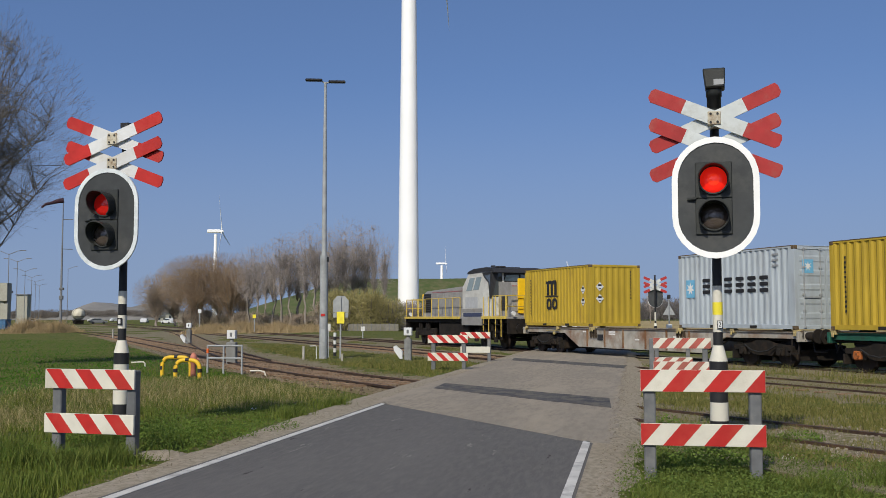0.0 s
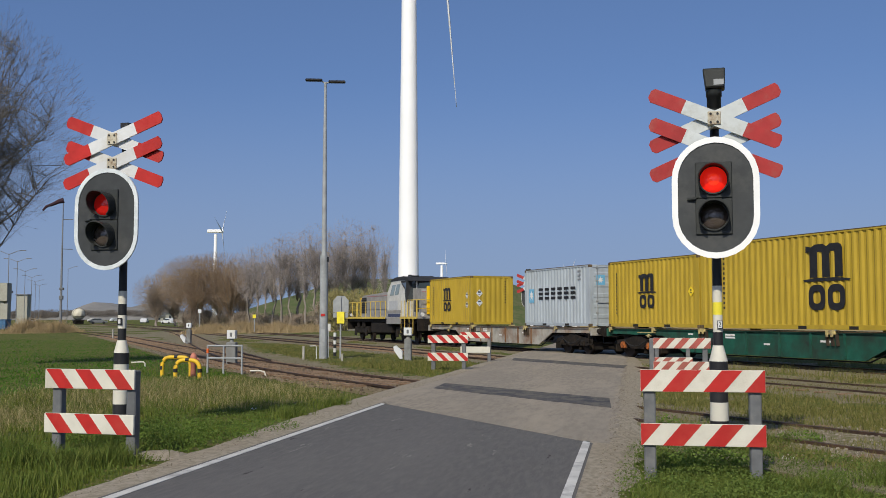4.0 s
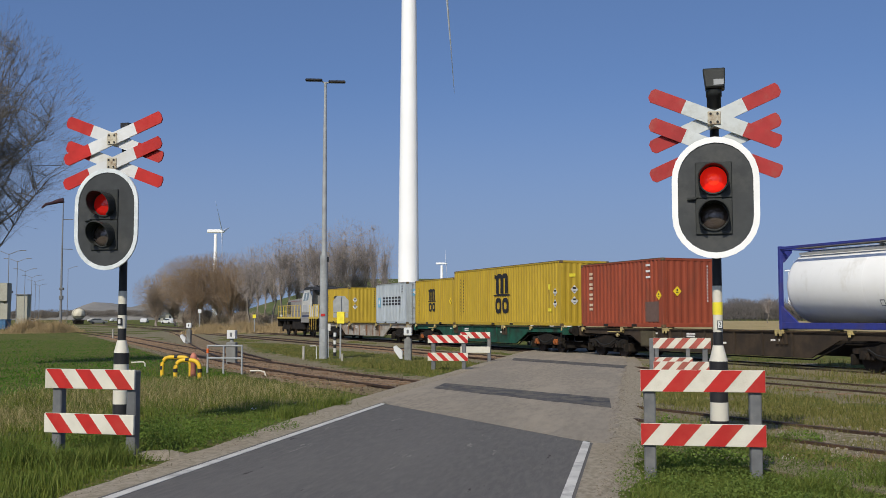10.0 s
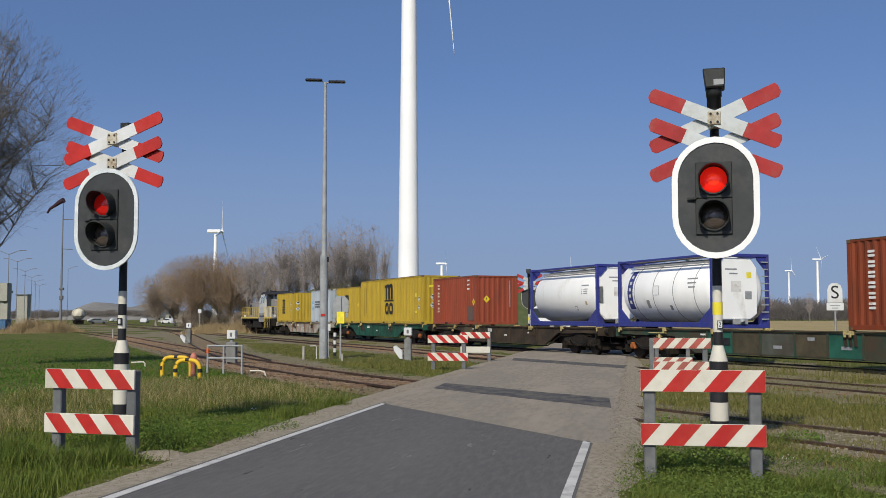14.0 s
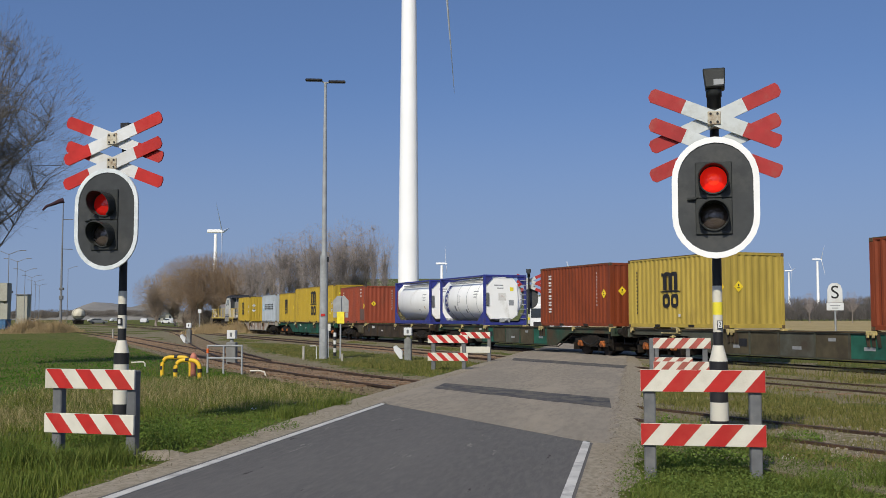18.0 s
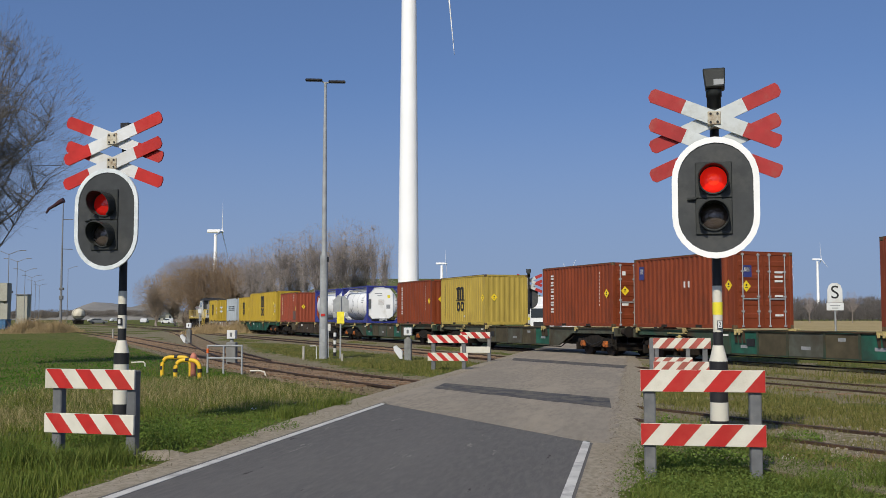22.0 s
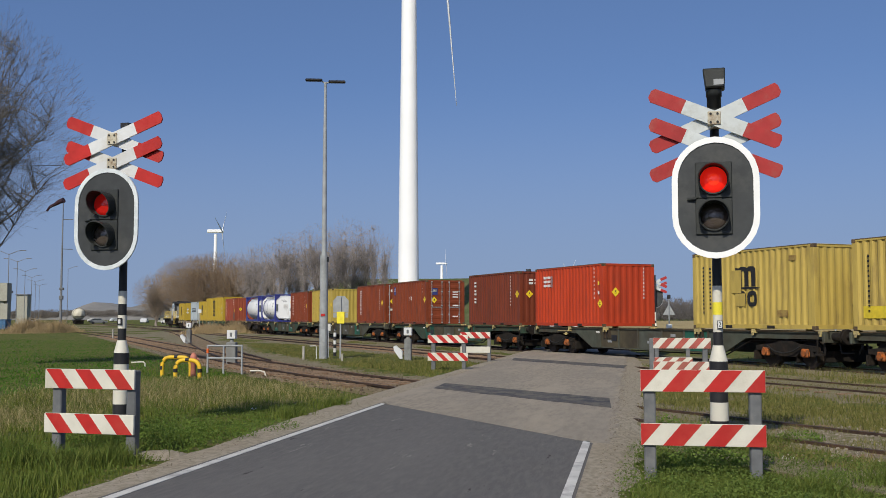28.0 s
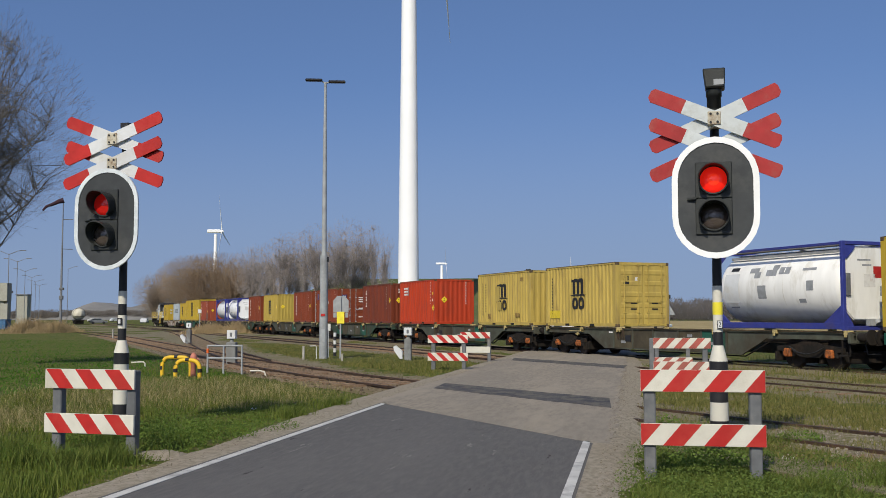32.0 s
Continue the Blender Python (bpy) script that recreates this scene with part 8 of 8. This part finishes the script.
dunes()
weeds("weeds_left", [(-3.35, 12.6, 0.5, 0.42, 2600), (-3.0, 13.5, 0.6, 0.40, 2600), (-3.6, 13.9, 0.6, 0.45, 2200), (-4.3, 12.9, 0.5, 0.3, 1500), (-2.6, 14.6, 0.6, 0.28, 1500), (-4.5, 11.6, 0.5, 0.25, 1200)], "dark leafy weeds below the signal", 21, 0.016)
clover = np.random.default_rng(51)
spots = [(x, y, 0.24, 0.075, 130) for x, y in zip(clover.uniform(1.5, 5.4, 300), clover.uniform(8.0, 13.2, 300)) if verge(x, y) > 0.15 and x * NX + y * NY < 8.5]
weeds("clover", spots, "low bright green leaves on the verge", 52, 0.014, CLOVER)
spots = [(x, y, 0.25, 0.10, 120) for x, y in zip(clover.uniform(-6.0, -0.4, 420), clover.uniform(8.0, 18.0, 420)) if verge(x, y) > 0.3 and patch(x, y, 0.7, 13.0) > 0.45]
weeds("clover", spots, "low green leaves on the verge", 53, 0.014, CLOVER)
trackside = lambda x, y: verge(x, y) * max(0.0, 1.6 * patch(x, y, 0.9, 41.0) - 0.35) * (1.0 if 18.6 < x * NX + y * NY < 21.4 else 0.0)
blades("dry_weeds", scatter(50000, 4.5, 24, 14, 34, trackside, 56), 0.16, 0.005, WITHERED, "dry weeds along the ballast of the main line", seed=56, lean=0.9)
tall = lambda x, y: verge(x, y) * max(0.0, 1.7 * patch(x, y, 0.8, 44.0) - 0.3) * (1.0 if 20.3 < x * NX + y * NY < 21.55 else 0.0)
blades("tall_weeds", scatter(110000, 6, 26, 12, 34, tall, 57), 0.30, 0.007, MIXED_BLADE, "tall withered weeds against the main line", seed=57, lean=0.8)
blades("tall_weeds", scatter(26000, 6, 26, 12, 34, tall, 58), 0.34, 0.004, WITHERED, "tall dry stalks against the main line", seed=58, lean=0.7)
behind = lambda x, y: verge(x, y) * patch(x, y, 0.5, 47.0) * (1.0 if 24.5 < x * NX + y * NY < 27.5 else 0.0)
blades("weeds_beyond", scatter(50000, 6, 30, 14, 42, behind, 59), 0.26, 0.007, MIXED_BLADE, "rough weeds beyond the main line", seed=59, lean=0.8)
past_road = lambda x, y: verge(x, y) * min(1.0, max(0.06, 3.0 * patch(x, y, 0.8, 29.0) - 1.0)) * (1.0 if road_r(x, y)[1] > 4.3 and 11.0 < x * NX + y * NY < 20.6 else 0.0)
blades("grass_past_road", scatter(210000, 2.5, 22, 10.5, 34, past_road, 63), 0.085, 0.006, MIXED_BLADE, "patchy olive grass between the tracks past the road", seed=63, lean=0.9, z0=-0.08)
near_track = lambda x, y: verge(x, y) * min(1.0, max(0.03, 2.4 * patch(x, y, 0.9, 23.0) - 0.75)) * (1.0 if 8.0 < x * NX + y * NY < 13.0 and road_r(x, y)[1] > 4.0 else 0.0)
blades("grass_by_rails", scatter(150000, 1.5, 12, 9.0, 24, near_track, 54), 0.085, 0.005, MIXED_BLADE, "thin low grass along the rails", seed=54, lean=0.9, z0=-0.07)
edge_spots = np.array([(p.x, p.y) for p in (ROAD(q, r) for q, r in zip(clover.uniform(-11, 12, 3600), np.where(clover.random(3600) < 0.7, 4.06 + np.abs(clover.normal(0, 0.22, 3600)), -0.26 - np.abs(clover.normal(0, 0.13, 3600)))))])
stones("gravel_specks", edge_spots, 0.0, 0.0065, SPECK, "small loose gravel along the edges of the road", 55)
weeds("weeds_right", [(2.85, 11.3, 0.45, 0.22, 1300), (3.3, 13.2, 0.4, 0.35, 900), (3.1, 14.6, 0.3, 0.3, 700), (4.6, 13.4, 0.3, 0.2, 500)], "leafy weeds by the guard board", 22)


for x, y, w, turn, label in ((3.98, 12.05, 0.10, 30, "crumpled white paper scrap in the grass"), (4.62, 11.5, 0.06, 70, "small white paper scrap in the grass"), (-3.2, 17.6, 0.05, 10, "small white paper scrap on the verge")):
    bm = bmesh.new()
    g = [[bm.verts.new((w * (i - 1.5) * 0.66, w * (j - 1) * 0.5, 0.03 + 0.03 * math.sin(3.1 * i + 5.3 * j))) for j in range(3)] for i in range(4)]
    for i in range(3):
        for j in range(2):
            bm.faces.new((g[i][j], g[i + 1][j], g[i + 1][j + 1], g[i][j + 1]))
    tagged(part("paper_scrap", bm, SIGN_WHITE), label, "litter", "litter").matrix_basis = pose(x, y, lie(x, y) + 0.03, 0, 0, turn)

# a heap of bare soil at the foot of a board, and tufts round it
xs = [(a, q) for q in (0.0, 0.45, 0.8, 1.0) for a in np.linspace(0, 2 * math.pi, 15)[:-1]]
v = np.array([(-3.28 + 0.42 * q * math.cos(a), 12.0 + 0.34 * q * math.sin(a), -0.06 + 0.075 * (1 - q * q) + 0.02 * noise.noise((3 * q * math.cos(a), 3 * q * math.sin(a), 4))) for a, q in xs])
i = np.arange(len(v)).reshape(4, 14)
f = np.stack([i[:-1], np.roll(i[:-1], -1, 1), np.roll(i[1:], -1, 1), i[1:]], -1).reshape(-1, 4)
tagged(new("soil_heap", array_mesh("soil_heap", v, f[:, ::-1].copy(), DUST)), "small heap of pale bare soil by a guard board", "soil")
tufts = np.random.default_rng(61)
spots = np.concatenate([np.stack([tufts.normal(x, 0.13, 420), tufts.normal(y, 0.13, 420)], 1) for x, y in ((-3.9, 10.9), (-4.35, 11.2), (-3.55, 11.35), (-4.9, 11.9), (-5.3, 10.8), (-4.6, 10.2), (3.5, 9.8), (4.3, 10.2), (4.9, 9.6), (4.1, 13.2), (-2.4, 16.5), (-1.9, 18.5))])
blades("grass_tufts", spots, 0.24, 0.006, FRESH_BLADE, "taller fresh green tufts of grass on the verges", seed=61, lean=1.0)


# ---- what moves ----
def gone(t):
    """How far the train has gone by t seconds."""
    knots = np.arange(0, 33, 2.0)
    way = (0.0, 5.923, 12.394, 19.26, 26.709, 34.733, 43.16, 51.87, 61.05, 70.897, 80.765, 90.565, 100.126, 109.549, 119.039, 128.438, 137.732)
    n = len(knots)
    A, B = np.zeros((n, n)), np.zeros((n, n))
    A[0, 0] = A[-1, -1] = 1
    for i in range(1, n - 1):
        A[i, i - 1:i + 2] = (1 / 3, 4 / 3, 1 / 3)
        B[i, i - 1:i + 2] = (0.5, -1, 0.5)
    bend = np.linalg.solve(A, B @ np.array(way))
    i = min(int(t / 2), n - 2)
    a = (knots[i + 1] - t) / 2
    b = 1 - a
    return a * way[i] + b * way[i + 1] + ((a ** 3 - a) * bend[i] + (b ** 3 - b) * bend[i + 1]) * 4 / 6


def motions():
    times = list(np.arange(0, 32.01, 1.0))
    for ob in TRAIN:
        start = ob.matrix_basis.copy()
        walk(ob, [(t, Matrix.Translation(lay(-gone(t), 0)) @ start) for t in times])
    base = SOCK.matrix_basis.copy()
    sway = random.Random(6)
    walk(SOCK, [(t, base @ pose(0, 0, 0, 0, sway.uniform(-9, 9), sway.uniform(-25, 25))) for t in np.arange(0, 32.1, 1.0)])
    # wheels roll on the rails
    roll = [k * 4 / 30 for k in range(240)] + [32.0]
    for ob, x, z in WHEELSETS:
        turns = [(t, pose(x, 0, z) @ Matrix.Rotation(-gone(t) / 0.46, 4, "Y")) for t in roll]
        walk(ob, turns)
    for ob, axis, phase, period in ROTORS:
        base = ob.matrix_basis.copy()
        n = int(32 / (abs(period) / 24)) + 1
        ts = [k * 32 / n for k in range(n + 1)]
        walk(ob, [(t, base @ Matrix.Rotation(2 * math.pi * (t - phase) / period, 4, axis)) for t in ts])


motions()
